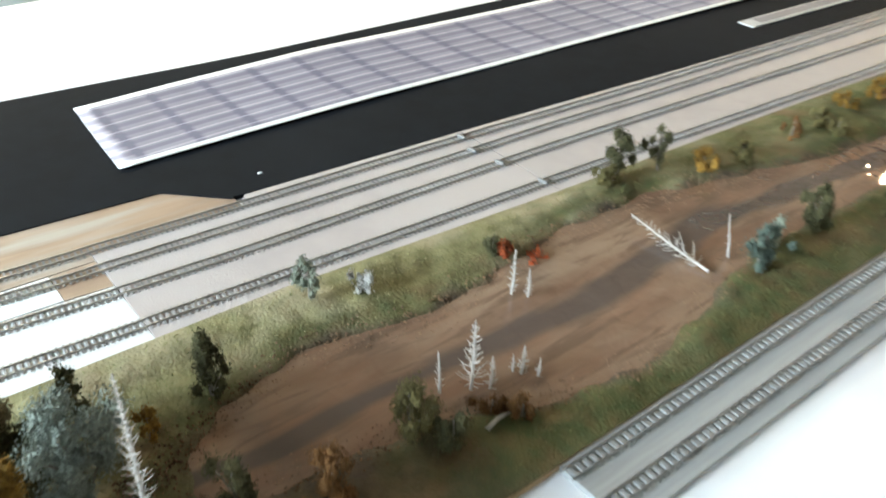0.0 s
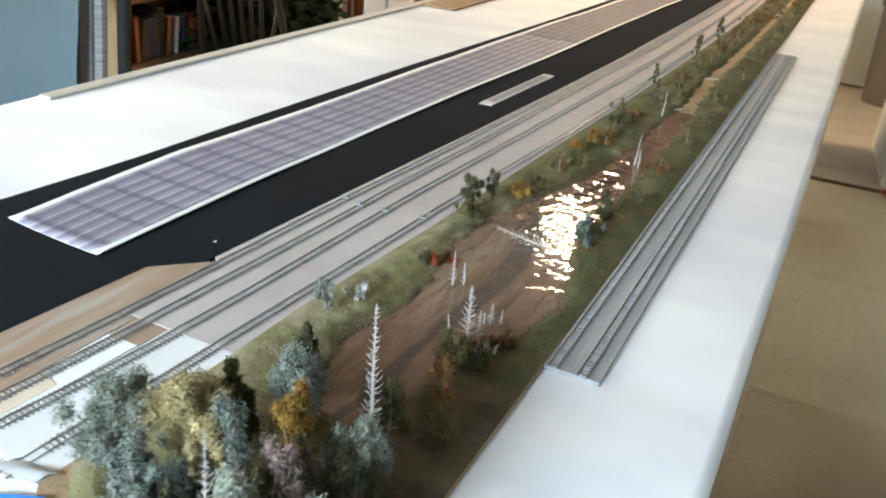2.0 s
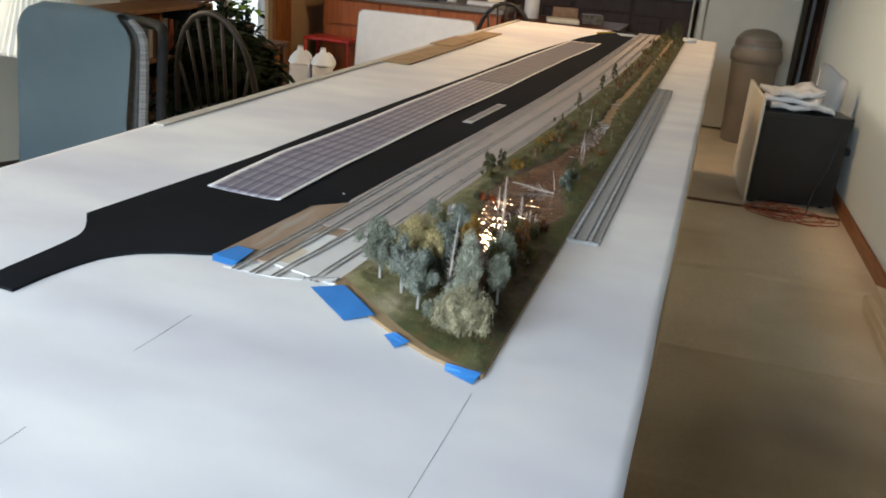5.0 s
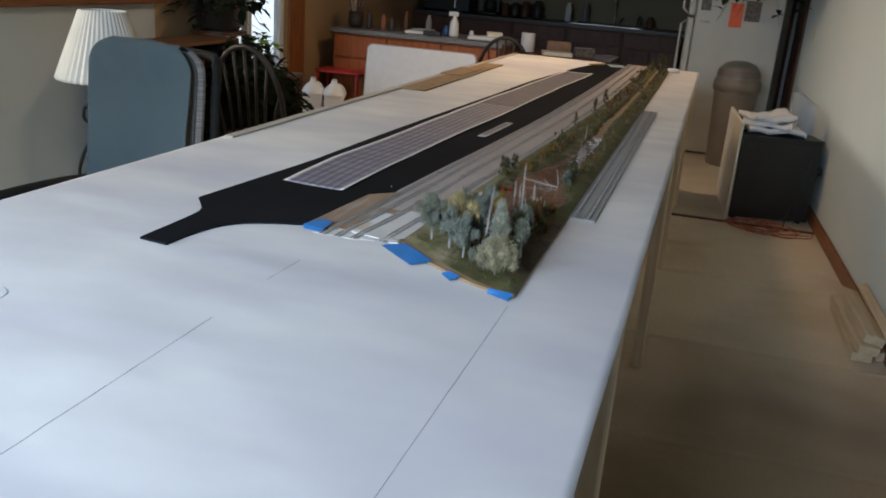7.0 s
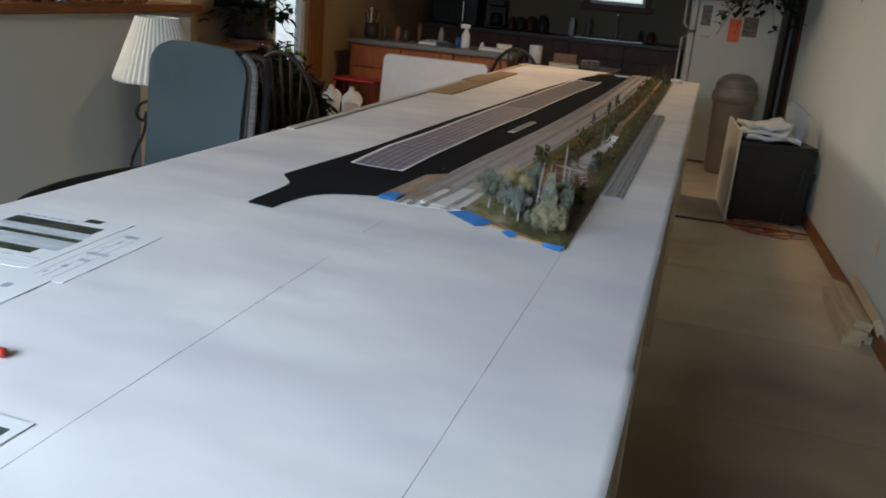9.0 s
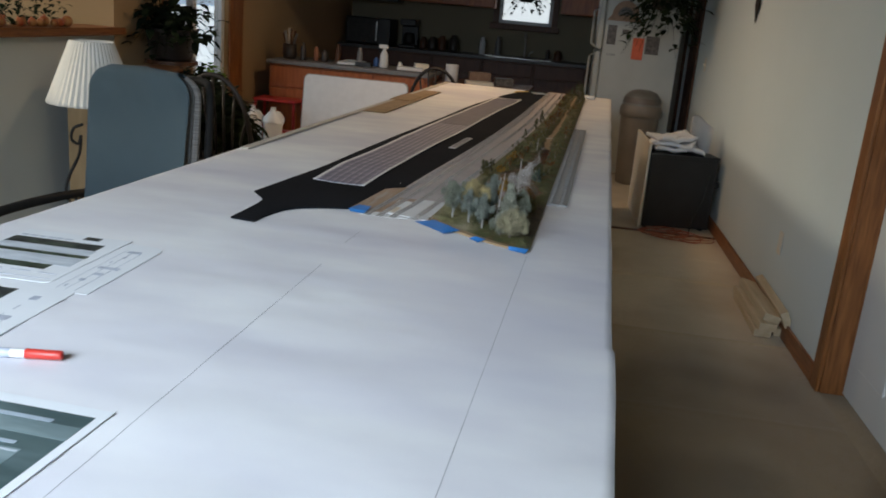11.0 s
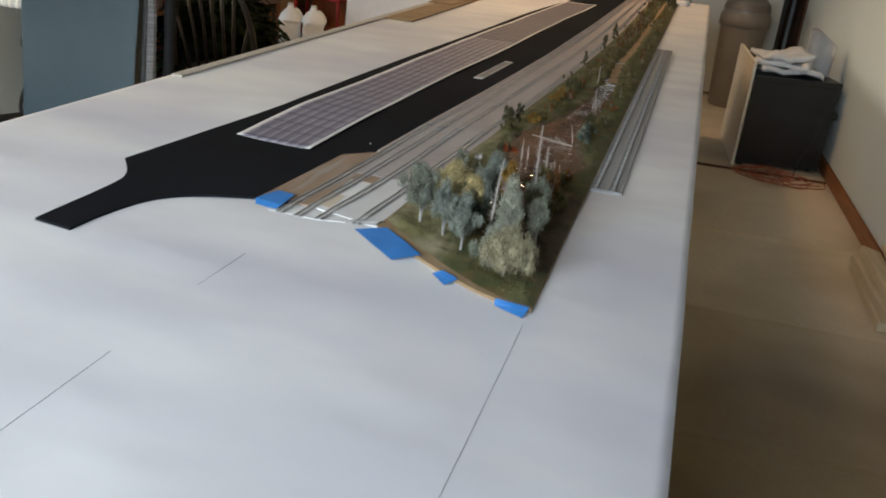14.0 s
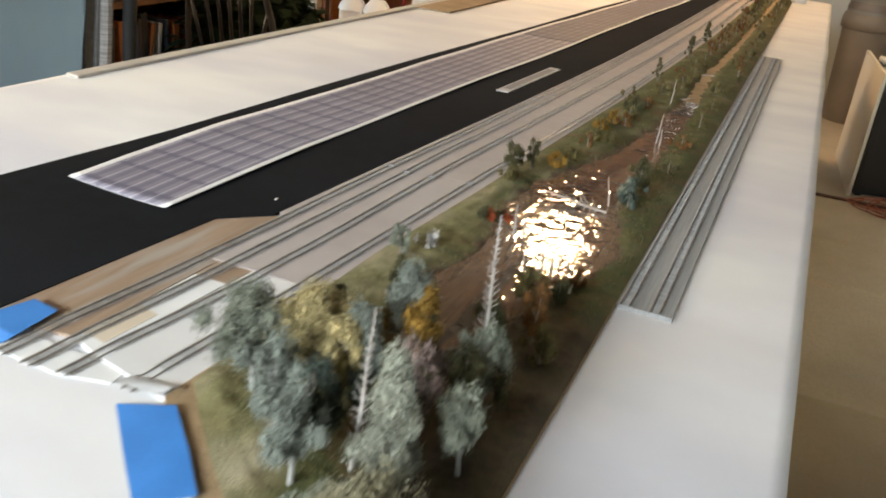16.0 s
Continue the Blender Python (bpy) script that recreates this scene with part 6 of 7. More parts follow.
def panel(w, h, t, r, n=8):
    """An upright padded panel with rounded top corners, its base line at z = 0."""
    pts = [(-w / 2, 0.0), (w / 2, 0.0), (w / 2, h - r)]
    pts += [(w / 2 - r + r * math.cos(a), h - r + r * math.sin(a)) for a in [math.pi / 2 * k / n for k in range(1, n + 1)]]
    pts += [(-w / 2 + r - r * math.sin(a), h - r + r * math.cos(a)) for a in [math.pi / 2 * k / n for k in range(n + 1)]]
    b = prism(pts, -t / 2, t / 2)
    bmesh.ops.rotate(b, verts=b.verts, cent=(0, 0, 0), matrix=Matrix.Rotation(math.pi / 2, 3, "X"))
    return b


def placed(b, m):
    bmesh.ops.transform(b, matrix=m, verts=b.verts)
    return b


b = panel(0.46, 0.655, 0.060, 0.10)
bmesh.ops.bevel(b, geom=[e for e in b.edges if e.is_manifold and e.calc_face_angle(0) > 0.8], offset=0.018, segments=3, affect="EDGES")
part("backrest", placed(b, pose(0.0, 0, 0.345, -6, 0, 0)), M_SEAT, ch, smooth=False)
b = bmesh.new()
grid = []
for i in range(45):
    f = i / 44 * 0.78
    if f < 0.56:
        y, z = -0.040, f
    elif f < 0.66:
        a = (f - 0.56) / 0.10 * math.pi
        y, z = -0.040 * math.cos(a), 0.56 + 0.032 * math.sin(a)
    else:
        y, z = 0.040, 0.56 - (f - 0.66)
    zz = min(z, 0.585)
    half = 0.238 - (0.11 - math.sqrt(max(0.0, 0.0121 - max(0.0, zz - 0.48) ** 2)))
    row = []
    for k in range(33):
        x = -half + 2 * half * k / 32
        fold = 0.007 * noise.noise((x * 6, z * 5, 1.0)) + 0.004 * noise.noise((x * 16 + z * 9, z * 6, 4.0)) * (0.4 + z)
        sag = 0.012 * noise.noise((x * 5, 2.0, 0.5)) * (z / 0.56) ** 4 - 0.02 * max(0.0, x) * (z / 0.56) ** 6
        row.append(b.verts.new((x, y - fold if y < 0.0 else y + 0.5 * fold, z + sag + (0.01 * noise.noise((x * 9, 7.0, 0.0)) if i == 0 else 0.0))))
    grid.append(row)
for i in range(44):
    for k in range(32):
        b.faces.new((grid[i][k], grid[i][k + 1], grid[i + 1][k + 1], grid[i + 1][k]))
bmesh.ops.solidify(b, geom=b.faces[:], thickness=0.005)
part("draped_cloth", placed(b, pose(-0.004, -0.002, 0.43, -6, 0, 0)), M_BLUE, ch, "blue cloth draped over the back", smooth=True)
pts = [(0.236, 0.012, 0.36), (0.238, 0.036, 0.60), (0.236, 0.062, 0.85), (0.222, 0.074, 0.945), (0.17, 0.082, 0.985)]
b = tube(spline(pts, 6), 0.015, 8)
part("webbing_edge", b, M_WEB, ch, "ribbed grey edge webbing")
pts = [(0.268, 0.10, 0.10), (0.268, 0.09, 0.60), (0.264, 0.11, 0.87), (0.24, 0.14, 0.945), (0.17, 0.17, 0.975), (-0.17, 0.17, 0.975), (-0.255, 0.14, 0.955), (-0.285, 0.11, 0.80), (-0.285, 0.10, 0.10)]
M_TUBE = mk("matte_black_tube", (0.014, 0.014, 0.014), (0.010, 0.010, 0.010), 20, 0.75, spec=0.25)
part("back_frame", tube(spline(pts, 6), 0.017, 8), M_TUBE, ch, "black tubular back frame", smooth=True)
part("seat", bx(-0.27, -0.62, 0.30, 0.27, -0.02, 0.43, 0.035, seg=3), M_SEAT, ch)
for sx in (-1, 1):
    pts = [(sx * 0.285, 0.08, 0.46), (sx * 0.30, -0.15, 0.47), (sx * 0.31, -0.45, 0.455), (sx * 0.30, -0.62, 0.40), (sx * 0.29, -0.64, 0.20), (sx * 0.28, -0.60, 0.0)]
    part("armrest", tube(spline(pts, 6), 0.019, 8), M_IRON, ch, smooth=True)
    part("leg", tube([(sx * 0.285, 0.10, 0.12), (sx * 0.285, 0.16, 0.0)], 0.017, 8), M_IRON, ch)

# ---- bookcase and books ----
M_SHELF = mk("tan_pine_shelf", (0.20, 0.105, 0.05), (0.15, 0.075, 0.035), 6, 0.55, 0.05, 40, stretch=(4, 4, 0.8))
bc = thing("bookcase", pose(-2.86, 3.45, FLOOR, 0, 0, 2.35), "pine bookcase with tan sides, darker brown shelves and books, against the half wall", "bookcase")
for y in (0.0, 0.98):
    part("side_panel", bx(0.0, y, 0.0, 0.26, y + 0.02, 0.86, 0.002), mk("tan_pine_side", (0.44, 0.31, 0.165), (0.37, 0.255, 0.13), 6, 0.6, 0.05, 40, stretch=(4, 4, 0.8)), bc, "tan pine side")
part("back_panel", bx(0.0, 0.02, 0.02, 0.008, 0.98, 0.86), M_SHELF, bc)
for z in (0.03, 0.33, 0.60, 0.84):
    part("shelf", bx(0.0, 0.02, z, 0.26, 0.98, z + 0.02, 0.002), M_SHELF, bc)
book_cols = [mk("book_cover", c, None, 14, 0.55) for c in ((0.46, 0.44, 0.40), (0.17, 0.035, 0.025), (0.30, 0.10, 0.03), (0.04, 0.05, 0.08), (0.11, 0.065, 0.04), (0.025, 0.022, 0.02), (0.16, 0.17, 0.18), (0.06, 0.04, 0.03), (0.035, 0.03, 0.03))]
for z in (0.05, 0.35, 0.62):
    y = 0.03
    while y < 0.93:
        th, hh = rng.uniform(0.016, 0.045), rng.uniform(0.15, 0.21)
        solid("book", bx(0, 0, 0, 0.16, th - 0.002, hh, 0.002), rng.choice(book_cols), bc.matrix_world @ pose(0.07, y, z + 0.003, rng.choice((0, 0, 0, -7, -11)), 0, 0), "worn book standing upright on a pine shelf", "book", "books on the shelf")
        y += th + rng.choice((0.0, 0.0, 0.0, 0.035))
part_boxes = bx(0, 0, 0, 0.24, 0.30, 0.16, 0.004)
solid("storage_tub", part_boxes, mk("clear_blue_tub", (0.30, 0.38, 0.45), (0.24, 0.31, 0.38), 6, 0.35), pose(-2.42, 3.70, FLOOR, 0, 0, 12), "pale blue plastic storage tub beside the bookcase", "storage tub")


# ---- dark spindle-backed chairs ----
M_DARKWOOD = mk("black_stained_wood", (0.016, 0.010, 0.008), (0.010, 0.007, 0.006), 8, 0.55, 0.05, 50)


def windsor(x, y, rz, label):
    t = thing("spindle_chair", pose(x, y, FLOOR, 0, 0, rz), label, "chair", "spindle-backed chairs")
    b = bmesh.new()
    seat = lathe([(0.0, 0.43), (0.19, 0.425), (0.215, 0.44), (0.21, 0.462), (0.0, 0.452)], 24, b)
    part("seat", seat, M_DARKWOOD, t, smooth=True)
    hoop = [(0.215 * math.cos(a), 0.17 + 0.05 * math.sin(a), 0.46 + 0.46 * math.sin(a) ** 0.8) for a in [math.pi * k / 16 for k in range(17)]]
    part("hoop", tube(hoop, 0.013, 8), M_DARKWOOD, t, smooth=True)
    for k in range(7):
        u = -0.9 + 1.8 * k / 6
        top = 0.46 + 0.46 * math.sqrt(max(0, 1 - u * u * 0.96)) ** 0.8
        part("spindle", tube([(0.15 * u, 0.16, 0.45), (0.17 * u, 0.185, 0.5 * (0.45 + top)), (0.208 * u, 0.17 + 0.05 * math.sqrt(max(0, 1 - u * u)), top - 0.006)], 0.0075, 6), M_DARKWOOD, t, smooth=True)
    for sx in (-1, 1):
        for sy in (-1, 1):
            part("leg", tube([(0.12 * sx, 0.12 * sy, 0.43), (0.17 * sx, 0.18 * sy, 0.22), (0.20 * sx, 0.22 * sy, 0.0)], 0.014, 7, None, 0.010), M_DARKWOOD, t, smooth=True)
        part("stretcher", tube([(0.165 * sx, -0.17, 0.2), (0.165 * sx, 0.17, 0.2)], 0.010, 6), M_DARKWOOD, t)
    return t


windsor(-2.05, 3.74, 176, "black spindle-backed chair by the table")
windsor(-1.335, 6.05, 180, "black arched spindle chair at the far end of the table")

# ---- jugs, stool, leaning table ----
M_MILK = mk("translucent_plastic", (0.90, 0.92, 0.94), (0.86, 0.89, 0.92), 8, 0.4)
for x, y, lab in ((-2.86, 5.93, "empty white plastic gallon jug on the floor"), (-2.69, 5.95, "white plastic gallon jug beside another")):
    j = thing("plastic_jug", pose(x, y, FLOOR + 0.19, 0, 0, 25), lab, "jug", "plastic jugs")
    b = bx(-0.075, -0.075, 0.0, 0.075, 0.075, 0.17, 0.02, seg=2)
    part("body", b, M_MILK, j)
    part("shoulder", lathe([(0.088, 0.165), (0.075, 0.20), (0.045, 0.235), (0.024, 0.25), (0.022, 0.27), (0.0, 0.27)], 20), M_MILK, j, smooth=True)
    part("handle", tube(spline([(0.07, 0.0, 0.14), (0.085, 0.0, 0.18), (0.06, 0.0, 0.225), (0.03, 0.0, 0.245)], 5), 0.012, 8), M_MILK, j, smooth=True)
    part("cap", cyl((0, 0, 0.262), (0, 0, 0.282), 0.021, n=16), M_WHITEP, j)
solid("crate", bx(-3.0, 5.80, FLOOR, -2.55, 6.10, FLOOR + 0.189, 0.004), M_DARKWOOD, AT0, "low dark crate under the jugs", "crate")
M_REDM = mk("red_enamel", (0.52, 0.035, 0.03), (0.42, 0.028, 0.025), 12, 0.35)
st = thing("step_stool", pose(-2.78, 6.30, FLOOR), "red metal step stool in front of the cabinet", "stool")
part("top_step", bx(-0.19, -0.12, 0.485, 0.19, 0.12, 0.51, 0.006), M_REDM, st)
for sx in (-1, 1):
    part("front_leg", tube(spline([(sx * 0.17, -0.10, 0.485), (sx * 0.185, -0.13, 0.25), (sx * 0.20, -0.17, 0.0)], 4), 0.013, 8), M_REDM, st, smooth=True)
    part("rear_leg", tube(spline([(sx * 0.17, 0.10, 0.485), (sx * 0.185, 0.13, 0.25), (sx * 0.20, 0.17, 0.0)], 4), 0.013, 8), M_REDM, st, smooth=True)
part("lower_step", bx(-0.18, -0.20, 0.24, 0.18, -0.10, 0.26, 0.004), M_REDM, st)
lt = thing("folding_table", pose(-2.045, 6.02, FLOOR, -7, 0, 1.5), "grey folding table standing on its edge", "folding table")
M_GREYT = mk("speckled_grey_top", (0.40, 0.41, 0.40), (0.36, 0.37, 0.36), 120, 0.6, 0.05, 300)
part("tabletop", panel(0.875, 0.765, 0.025, 0.045), M_GREYT, lt)
part("edge_band", placed(panel(0.86, 0.755, 0.03, 0.045), pose(0, 0, 0.003)), M_WHITEP, lt)

# ---- kitchen ----
M_CHERRY = mk("cherry_cabinet", (0.42, 0.125, 0.030), (0.29, 0.080, 0.019), 6, 0.4, 0.04, 40, stretch=(5, 5, 0.7))
# dark cherry, deepened further so its colour holds the kitchen's dimness
M_CHERRYD = mk("dimmed_dark_cherry", (0.100, 0.034, 0.013), (0.070, 0.023, 0.009), 6, 0.5, 0.04, 40, stretch=(5, 5, 0.7))
M_COUNTER = mk("grey_laminate", (0.22, 0.22, 0.22), (0.17, 0.17, 0.175), 40, 0.45)
pen = thing("peninsula_cabinet", pose(-2.93, 6.42, FLOOR, 0, 0, 2.35), "reddish wood kitchen peninsula cabinet with drawers", "cabinet")
part("body", bx(0.0, 0.02, 0.08, 1.40, 0.62, 0.79, 0.003), M_CHERRY, pen)
for k in range(3):
    dr = part("drawer", bx(0.02 + 0.46 * k, 0.0, 0.60, 0.46 + 0.46 * k, 0.019, 0.775, 0.004), M_CHERRY, pen)
    part("knob", cyl((0.24 + 0.46 * k + (0.12 if k == 0 else 0), -0.022, 0.69), (0.24 + 0.46 * k + (0.12 if k == 0 else 0), 0.0, 0.69), 0.013, n=12), M_BRASS, dr)
    dd = part("door", bx(0.02 + 0.46 * k, 0.0, 0.10, 0.46 + 0.46 * k, 0.019, 0.585, 0.004), M_CHERRY, pen)
    part("knob", cyl((0.42 + 0.46 * k, -0.022, 0.52), (0.42 + 0.46 * k, 0.0, 0.52), 0.013, n=12), M_BRASS, dd)
solid("peninsula_worktop", bx(-0.02, -0.02, 0.79, 1.42, 0.66, 0.825, 0.004), M_COUNTER, pose(-2.93, 6.42, FLOOR, 0, 0, 2.35), "grey laminate worktop on the peninsula", "worktop")
ZW = FLOOR + 0.826


def at_pen(x, y, z=0.0, rz=0):
    return pose(-2.93, 6.42, ZW, 0, 0, 2.35) @ pose(x, y, z, 0, 0, rz)


sp = thing("spray_bottle", at_pen(0.97, 0.20), "white trigger spray bottle on the worktop", "spray bottle")
part("bottle", lathe([(0.0, 0.0), (0.036, 0.002), (0.038, 0.02), (0.036, 0.11), (0.016, 0.15), (0.014, 0.165), (0.0, 0.165)], 18), M_WHITEP, sp, smooth=True)
part("trigger_head", bx(-0.05, -0.012, 0.165, 0.03, 0.012, 0.20, 0.005), M_WHITEP, sp)
part("trigger", tube([(-0.03, 0, 0.168), (-0.045, 0, 0.13)], 0.005, 6), M_BLACKM, sp)
crock = thing("utensil_crock", at_pen(0.10, 0.25), "dark crock full of kitchen utensils", "crock")
part("crock_body", lathe([(0.0, 0.0), (0.055, 0.0), (0.065, 0.04), (0.06, 0.13), (0.052, 0.13), (0.05, 0.01), (0.0, 0.01)], 20), M_POT, crock, smooth=True)
for k in range(6):
    a = k * 1.05
    part("utensil", tube([(0.01 * math.cos(a), 0.01 * math.sin(a), 0.02), (0.06 * math.cos(a), 0.06 * math.sin(a), 0.22 + 0.02 * (k % 3))], 0.006, 6, None, 0.012), M_DARKTRIM if k % 2 else M_STEEL, crock)
for i, (x, y, w, d, h, m, lab, cat) in enumerate(((0.24, 0.2, 0.05, 0.05, 0.15, M_POT, "dark bottle on the worktop", "bottle"), (0.33, 0.3, 0.045, 0.045, 0.12, M_TERRA, "brown jar on the worktop", "jar"), (0.42, 0.25, 0.06, 0.06, 0.10, M_POT, "dark jar on the worktop", "jar"), (0.52, 0.33, 0.05, 0.05, 0.16, M_DARKTRIM, "brown bottle on the worktop", "bottle"),
                                                  (0.74, 0.25, 0.05, 0.05, 0.15, M_COUNTER, "grey can on the worktop", "can"), (0.88, 0.30, 0.05, 0.05, 0.08, mk("blue_tin", (0.05, 0.12, 0.32), None, 10, 0.4), "blue tin on the worktop", "tin"), (1.10, 0.28, 0.04, 0.04, 0.06, M_WHITEP, "white cup on the worktop", "cup"))):
    solid("container", lathe([(0.0, 0.0), (w * 0.48, 0.0), (w * 0.5, h * 0.06), (w * 0.5, h * 0.7), (w * 0.3, h * 0.86), (w * 0.3, h), (0.0, h)], 16), m, at_pen(x, y), lab, cat, "containers on the worktop", smooth=True)
for i, (x, y, w, d, h, rz) in enumerate(((0.66, 0.22, 0.20, 0.14, 0.02, 10), (0.70, 0.24, 0.16, 0.12, 0.018, -12), (1.20, 0.25, 0.22, 0.16, 0.025, 5), (0.80, 0.16, 0.14, 0.06, 0.035, 3), (1.28, 0.34, 0.12, 0.10, 0.06, 20))):
    solid("loose_mail", bx(-w / 2, -d / 2, 0, w / 2, d / 2, h, 0.002), (M_PRINTPAPER, M_INKMID, M_CLOTH, M_BLACKM, M_CREAM)[i], at_pen(x, y, 0.021 if i == 1 else 0.0005, rz), ("loose mail on the worktop", "grey folder on loose mail", "white papers on the worktop", "black small device on the worktop", "cream box on the worktop")[i], "papers", "papers on the worktop")


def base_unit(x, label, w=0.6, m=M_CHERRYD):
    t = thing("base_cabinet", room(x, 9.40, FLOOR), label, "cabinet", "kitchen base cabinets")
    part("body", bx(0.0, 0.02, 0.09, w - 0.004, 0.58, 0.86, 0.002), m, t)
    part("drawer", bx(0.015, 0.0, 0.70, w - 0.02, 0.019, 0.845, 0.004), m, t)
    for k in range(2):
        dd = part("door", bx(0.015 + k * (w - 0.02) / 2, 0.0, 0.11, 0.005 + (k + 1) * (w - 0.02) / 2, 0.019, 0.685, 0.004), m, t)
        part("inset", bx(0.06 + k * (w - 0.02) / 2, -0.003, 0.17, -0.04 + (k + 1) * (w - 0.02) / 2, 0.002, 0.62, 0.002), m, dd)
    return t


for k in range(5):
    base_unit(-1.00 - 0.6 * (k + 1) + 0.05, "dark reddish wood kitchen base cabinet under the worktop, dimmed in colour")
solid("kitchen_worktop", bx(-3.95, 9.38, FLOOR + 0.86, -0.10, 9.99, FLOOR + 0.90, 0.004), mk("dark_laminate", (0.055, 0.05, 0.05), (0.04, 0.036, 0.036), 40, 0.4), EAST, "dark laminate kitchen worktop", "worktop")
ZK = FLOOR + 0.901
sk = thing("sink", room(-1.75, 9.66, ZK), "stainless steel sink in the dark worktop", "sink")
part("rim", prism([(-0.38, -0.24), (0.38, -0.24), (0.38, 0.24), (-0.38, 0.24)], 0.0, 0.006), M_STEEL, sk)
part("basin", bx(-0.33, -0.19, 0.0065, 0.33, 0.17, 0.009), M_IRON, sk)
fc = thing("faucet", room(-1.70, 9.90, ZK), "chrome gooseneck kitchen faucet", "faucet")
part("spout", tube(spline([(0, 0, 0), (0, 0, 0.20), (0, -0.04, 0.27), (0, -0.11, 0.26), (0, -0.13, 0.21)], 5), 0.011, 8), M_STEEL, fc, smooth=True)
part("lever", tube([(0.05, 0, 0), (0.06, 0, 0.05), (0.10, -0.01, 0.08)], 0.009, 6), M_STEEL, fc, smooth=True)
for x, y, w, h, m, lab in ((-2.20, 9.72, 0.07, 0.20, M_CLOTH, "pale dish soap bottle"), (-2.02, 9.80, 0.07, 0.22, M_COUNTER, "clear-grey soap bottle"), (-1.42, 9.8, 0.05, 0.12, M_POT, "dark bottle by the sink"), (-1.30, 9.8, 0.09, 0.12, M_DARKTRIM, "brown canister"), (-2.55, 9.75, 0.11, 0.19, M_POT, "dark canister"), (-2.69, 9.75, 0.10, 0.17, M_DARKTRIM, "brown canister"), (-2.81, 9.75, 0.10, 0.15, M_POT, "dark canister"), (-2.92, 9.75, 0.09, 0.14, M_DARKTRIM, "brown canister")):
    solid("container", lathe([(0.0, 0.0), (w * 0.48, 0.0), (w * 0.5, h * 0.06), (w * 0.5, h * 0.72), (w * 0.32, h * 0.84), (w * 0.32, h), (0.0, h)], 16), m, room(x, y, ZK), lab + " on the kitchen worktop", "canister", "containers on the kitchen worktop", smooth=True)
cm = thing("coffee_maker", room(-3.10, 9.75, ZK), "black drip coffee maker on the worktop", "coffee maker")
part("base", bx(-0.10, -0.12, 0, 0.10, 0.12, 0.03, 0.008), M_BLACKM, cm)
part("tower", bx(-0.10, 0.04, 0.03, 0.10, 0.12, 0.33, 0.008), M_BLACKM, cm)
part("brew_head", bx(-0.10, -0.12, 0.25, 0.10, 0.04, 0.33, 0.012), M_BLACKM, cm)
part("carafe", lathe([(0.0, 0.031), (0.065, 0.033), (0.075, 0.08), (0.06, 0.15), (0.05, 0.17), (0.0, 0.17)], 18), M_IRON, cm, smooth=True)
rg = thing("range_hood", room(-3.60, 9.60, 1.33), "black range hood under the cabinets", "range hood")
part("canopy", prism([(-0.38, -0.10), (0.38, -0.10), (0.36, 0.38), (-0.36, 0.38)], 0.0, 0.14), M_BLACKM, rg)
mw = thing("microwave_oven", room(-3.55, 9.68, ZK), "black microwave oven on the worktop", "microwave")
part("body", bx(-0.27, -0.20, 0.01, 0.27, 0.20, 0.31, 0.008), M_BLACKM, mw)
part("door", bx(-0.26, -0.215, 0.02, 0.13, -0.20, 0.30, 0.005), M_IRON, mw)
part("handle", tube([(0.11, -0.235, 0.05), (0.11, -0.235, 0.27)], 0.008, 6), M_STEEL, mw)
for k in range(3):
    x0 = -3.95 + 0.62 * k
    uc = thing("wall_cabinet", room(x0, 9.68, 1.36 + (0.12 if k == 0 else 0)), "reddish wood wall cabinet above the worktop", "cabinet", "kitchen wall cabinets")
    part("body", bx(0.0, 0.02, 0.0, 0.615, 0.31, CEIL - 1.37 - (0.12 if k == 0 else 0), 0.002), M_CHERRY, uc)
    for q in range(2):
        dd = part("door", bx(0.01 + 0.30 * q, 0.0, 0.01, 0.30 + 0.305 * q, 0.019, CEIL - 1.39 - (0.12 if k == 0 else 0), 0.004), M_CHERRY, uc)
        part("inset", bx(0.055 + 0.30 * q, -0.003, 0.06, 0.255 + 0.305 * q, 0.002, CEIL - 1.45 - (0.12 if k == 0 else 0), 0.002), M_CHERRY, dd)
uc = thing("wall_cabinet", room(-1.32, 9.68, 1.36), "reddish wood wall cabinet beside the window", "cabinet", "kitchen wall cabinets")
part("body", bx(0.0, 0.02, 0.0, 0.5, 0.31, CEIL - 1.37, 0.002), M_CHERRY, uc)
part("door", bx(0.01, 0.0, 0.01, 0.49, 0.019, CEIL - 1.39, 0.004), M_CHERRY, uc)
# small breakfast table behind the long table
bt = thing("breakfast_table", pose(-1.15, 7.1, FLOOR), "small wooden breakfast table with clutter", "table")
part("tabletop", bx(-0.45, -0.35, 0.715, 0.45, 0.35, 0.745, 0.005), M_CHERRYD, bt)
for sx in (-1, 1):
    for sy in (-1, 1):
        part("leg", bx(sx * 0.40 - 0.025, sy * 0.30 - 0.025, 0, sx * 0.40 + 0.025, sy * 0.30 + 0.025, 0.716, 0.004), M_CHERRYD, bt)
tw = thing("paper_towel_roll", pose(-1.42, 7.0, FLOOR + 0.746), "white paper towel roll standing on the breakfast table", "paper towel")
part("roll", lathe([(0.02, 0.0), (0.057, 0.0), (0.058, 0.004), (0.058, 0.146), (0.057, 0.15), (0.02, 0.15), (0.02, 0.0)], 24), M_CLOTH, tw, smooth=True)
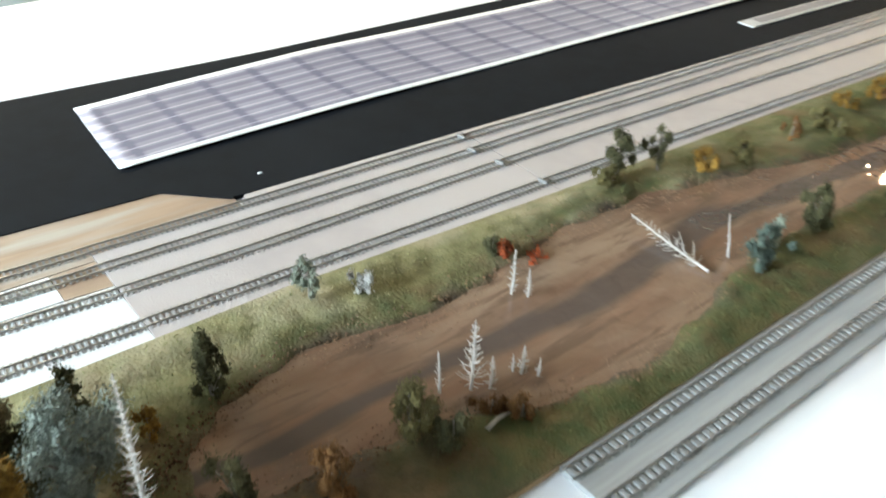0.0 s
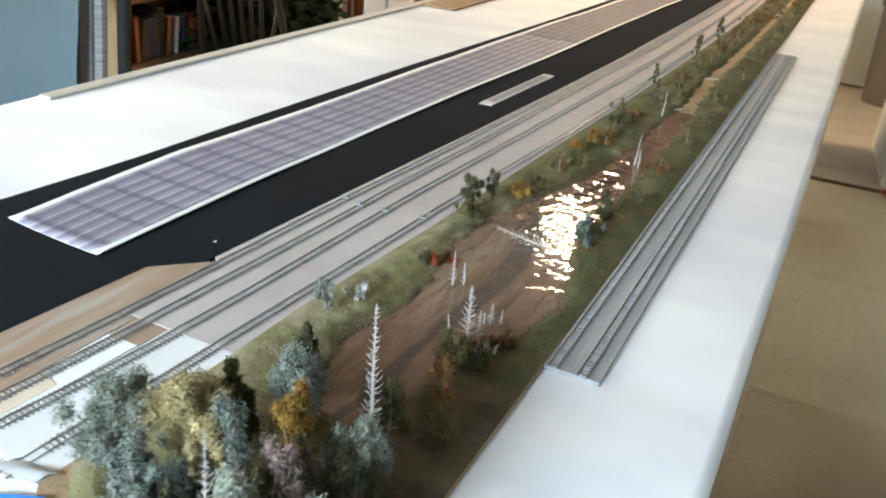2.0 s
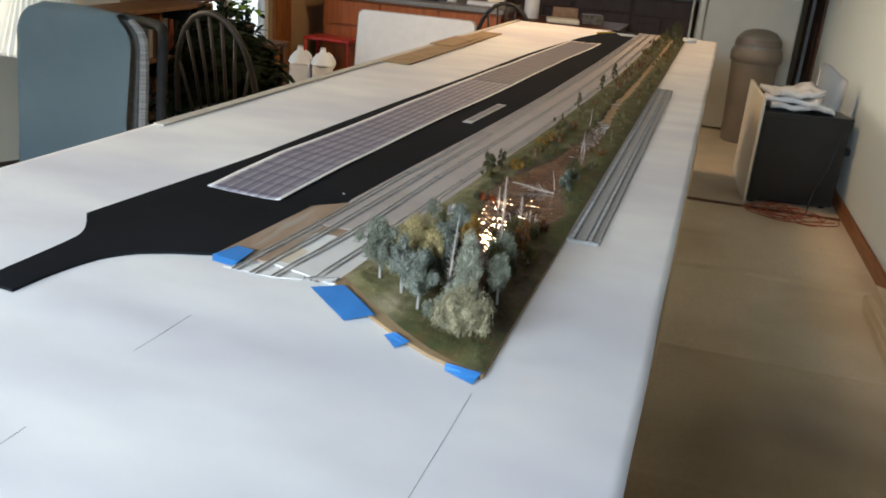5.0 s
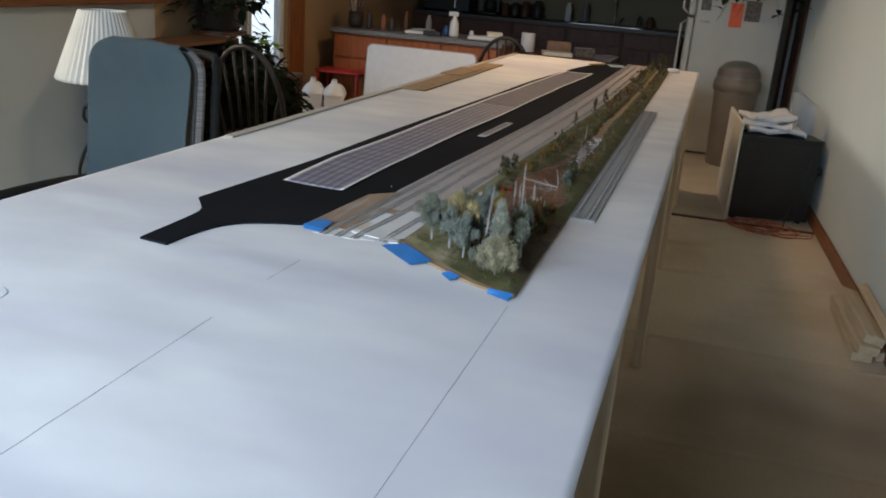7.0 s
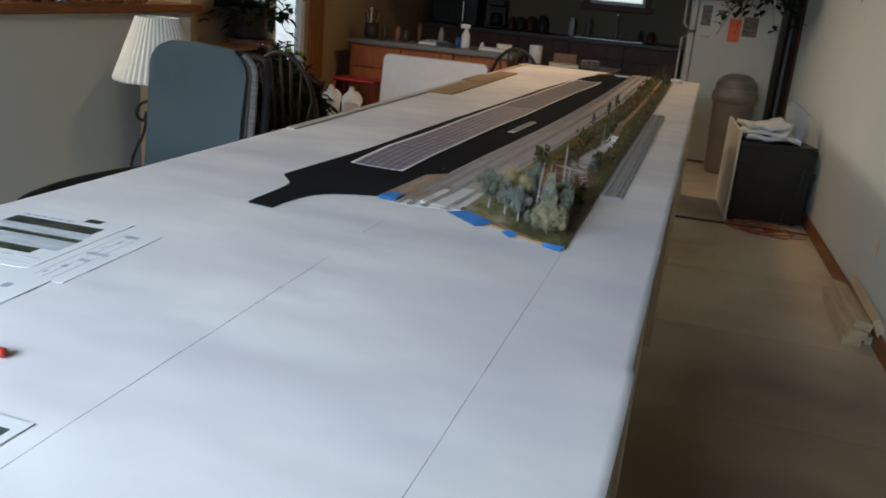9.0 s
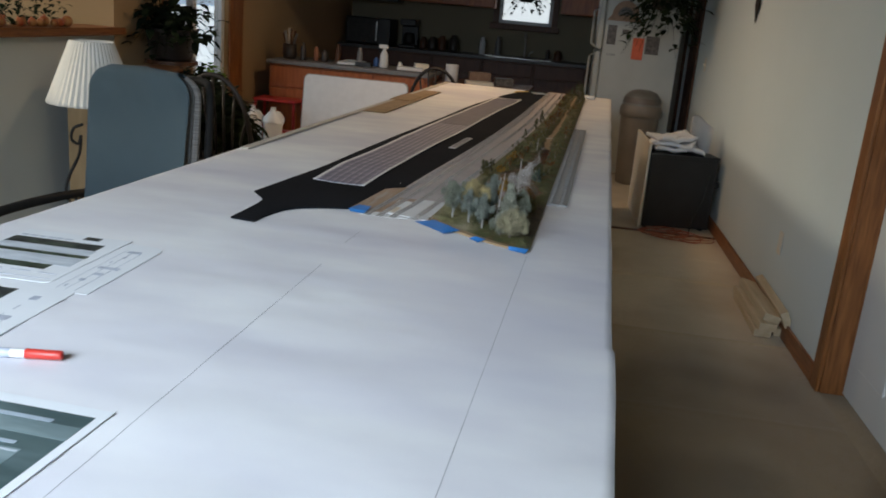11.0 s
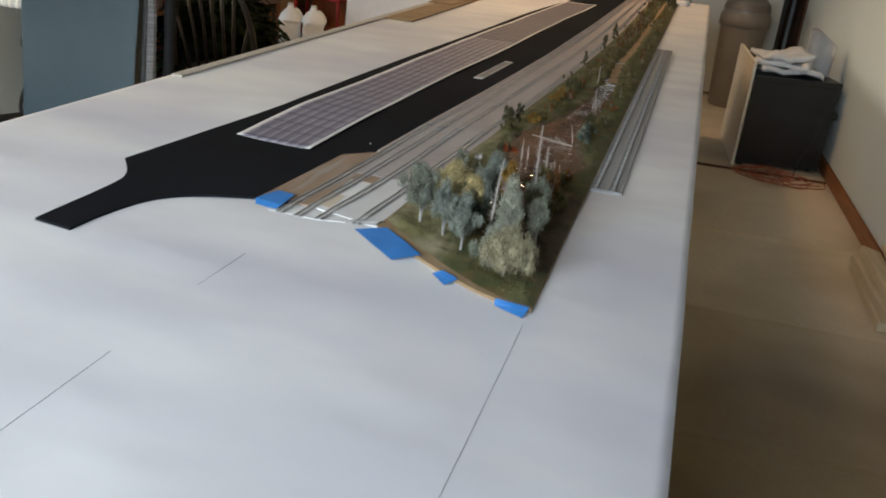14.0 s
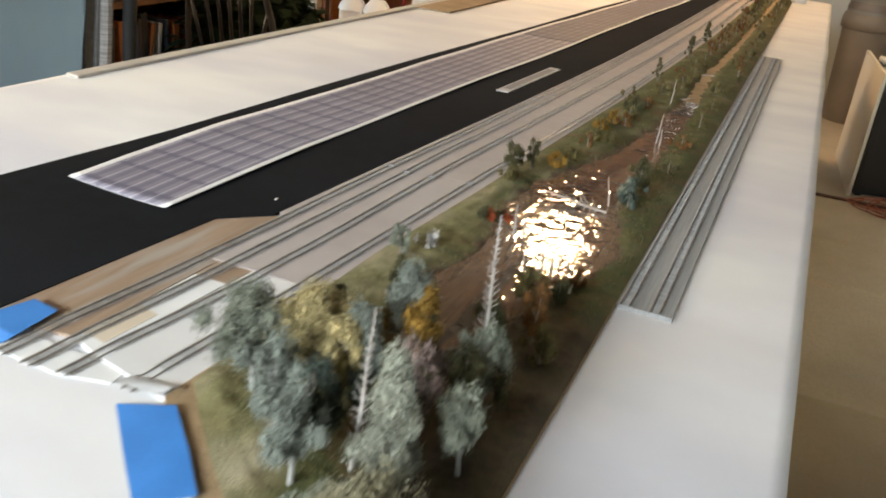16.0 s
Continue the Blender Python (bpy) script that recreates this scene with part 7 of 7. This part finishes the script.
for x, y, w, d, h, m in ((-1.15, 6.9, 0.24, 0.18, 0.03, M_CREAM), (-0.95, 7.05, 0.16, 0.12, 0.07, M_PHOTO), (-1.2, 7.25, 0.2, 0.1, 0.09, M_TANP)):
    solid("box", bx(-w / 2, -d / 2, 0, w / 2, d / 2, h, 0.003), m, pose(x, y, FLOOR + 0.7455, 0, 0, 15), "small carton on the breakfast table", "box", "cartons on the table")
# kitchen floor covering
tagged(part("floor_vinyl", bx(-3.88, 5.225, FLOOR - 0.0075, -0.02, 9.98, FLOOR + 0.004), mk("tan_vinyl", (0.62, 0.55, 0.43), (0.55, 0.485, 0.375), 5, 0.55, 0.05, 80)), "tan vinyl kitchen floor", "floor", kind="structure").matrix_world = EAST
setting("trim_threshold", bx(-3.88, 5.205, FLOOR - 0.006, -0.02, 5.235, FLOOR + 0.009, 0.003), M_DARKTRIM, "dark threshold strip between carpet and vinyl", "threshold")
# far clutter on the long table's end
tape = thing("tape_dispenser", pose(-0.15, 5.42, TOP + 0.001, 0, 0, 20), "small white tape roll at the far corner", "tape roll")
part("roll", lathe([(0.02, 0.0), (0.038, 0.0), (0.038, 0.022), (0.02, 0.022), (0.02, 0.0)], 20), M_CLOTH, tape, smooth=True)
rul = thing("pencil", pose(-0.62, 5.36, TOP + 0.0085, 0, 90, 60), "yellow wooden pencil lying on the black sheet", "pencil")
part("shaft", cyl((0, 0, -0.08), (0, 0, 0.075), 0.004, n=6), mk("yellow_paint", (0.70, 0.47, 0.06), (0.62, 0.40, 0.05), 20, 0.45), rul)
part("tip", cyl((0, 0, 0.075), (0, 0, 0.092), 0.004, 0.0006, n=6), M_LUMBER, rul)
note = thing("note_sheet", pose(-0.50, 5.40, TOP + 0.0044, 0, 0, 18), "small pale blue note sheet at the far end of the table", "paper")
part("sheet", bx(-0.05, -0.07, 0.0, 0.05, 0.07, 0.0008), M_INKPALE, note)
for k in range(4):
    part("text_bar", bx(-0.035, -0.045 + 0.026 * k, 0.0008, 0.03 - 0.01 * (k % 2), -0.039 + 0.026 * k, 0.0011), M_INKGREY, note)
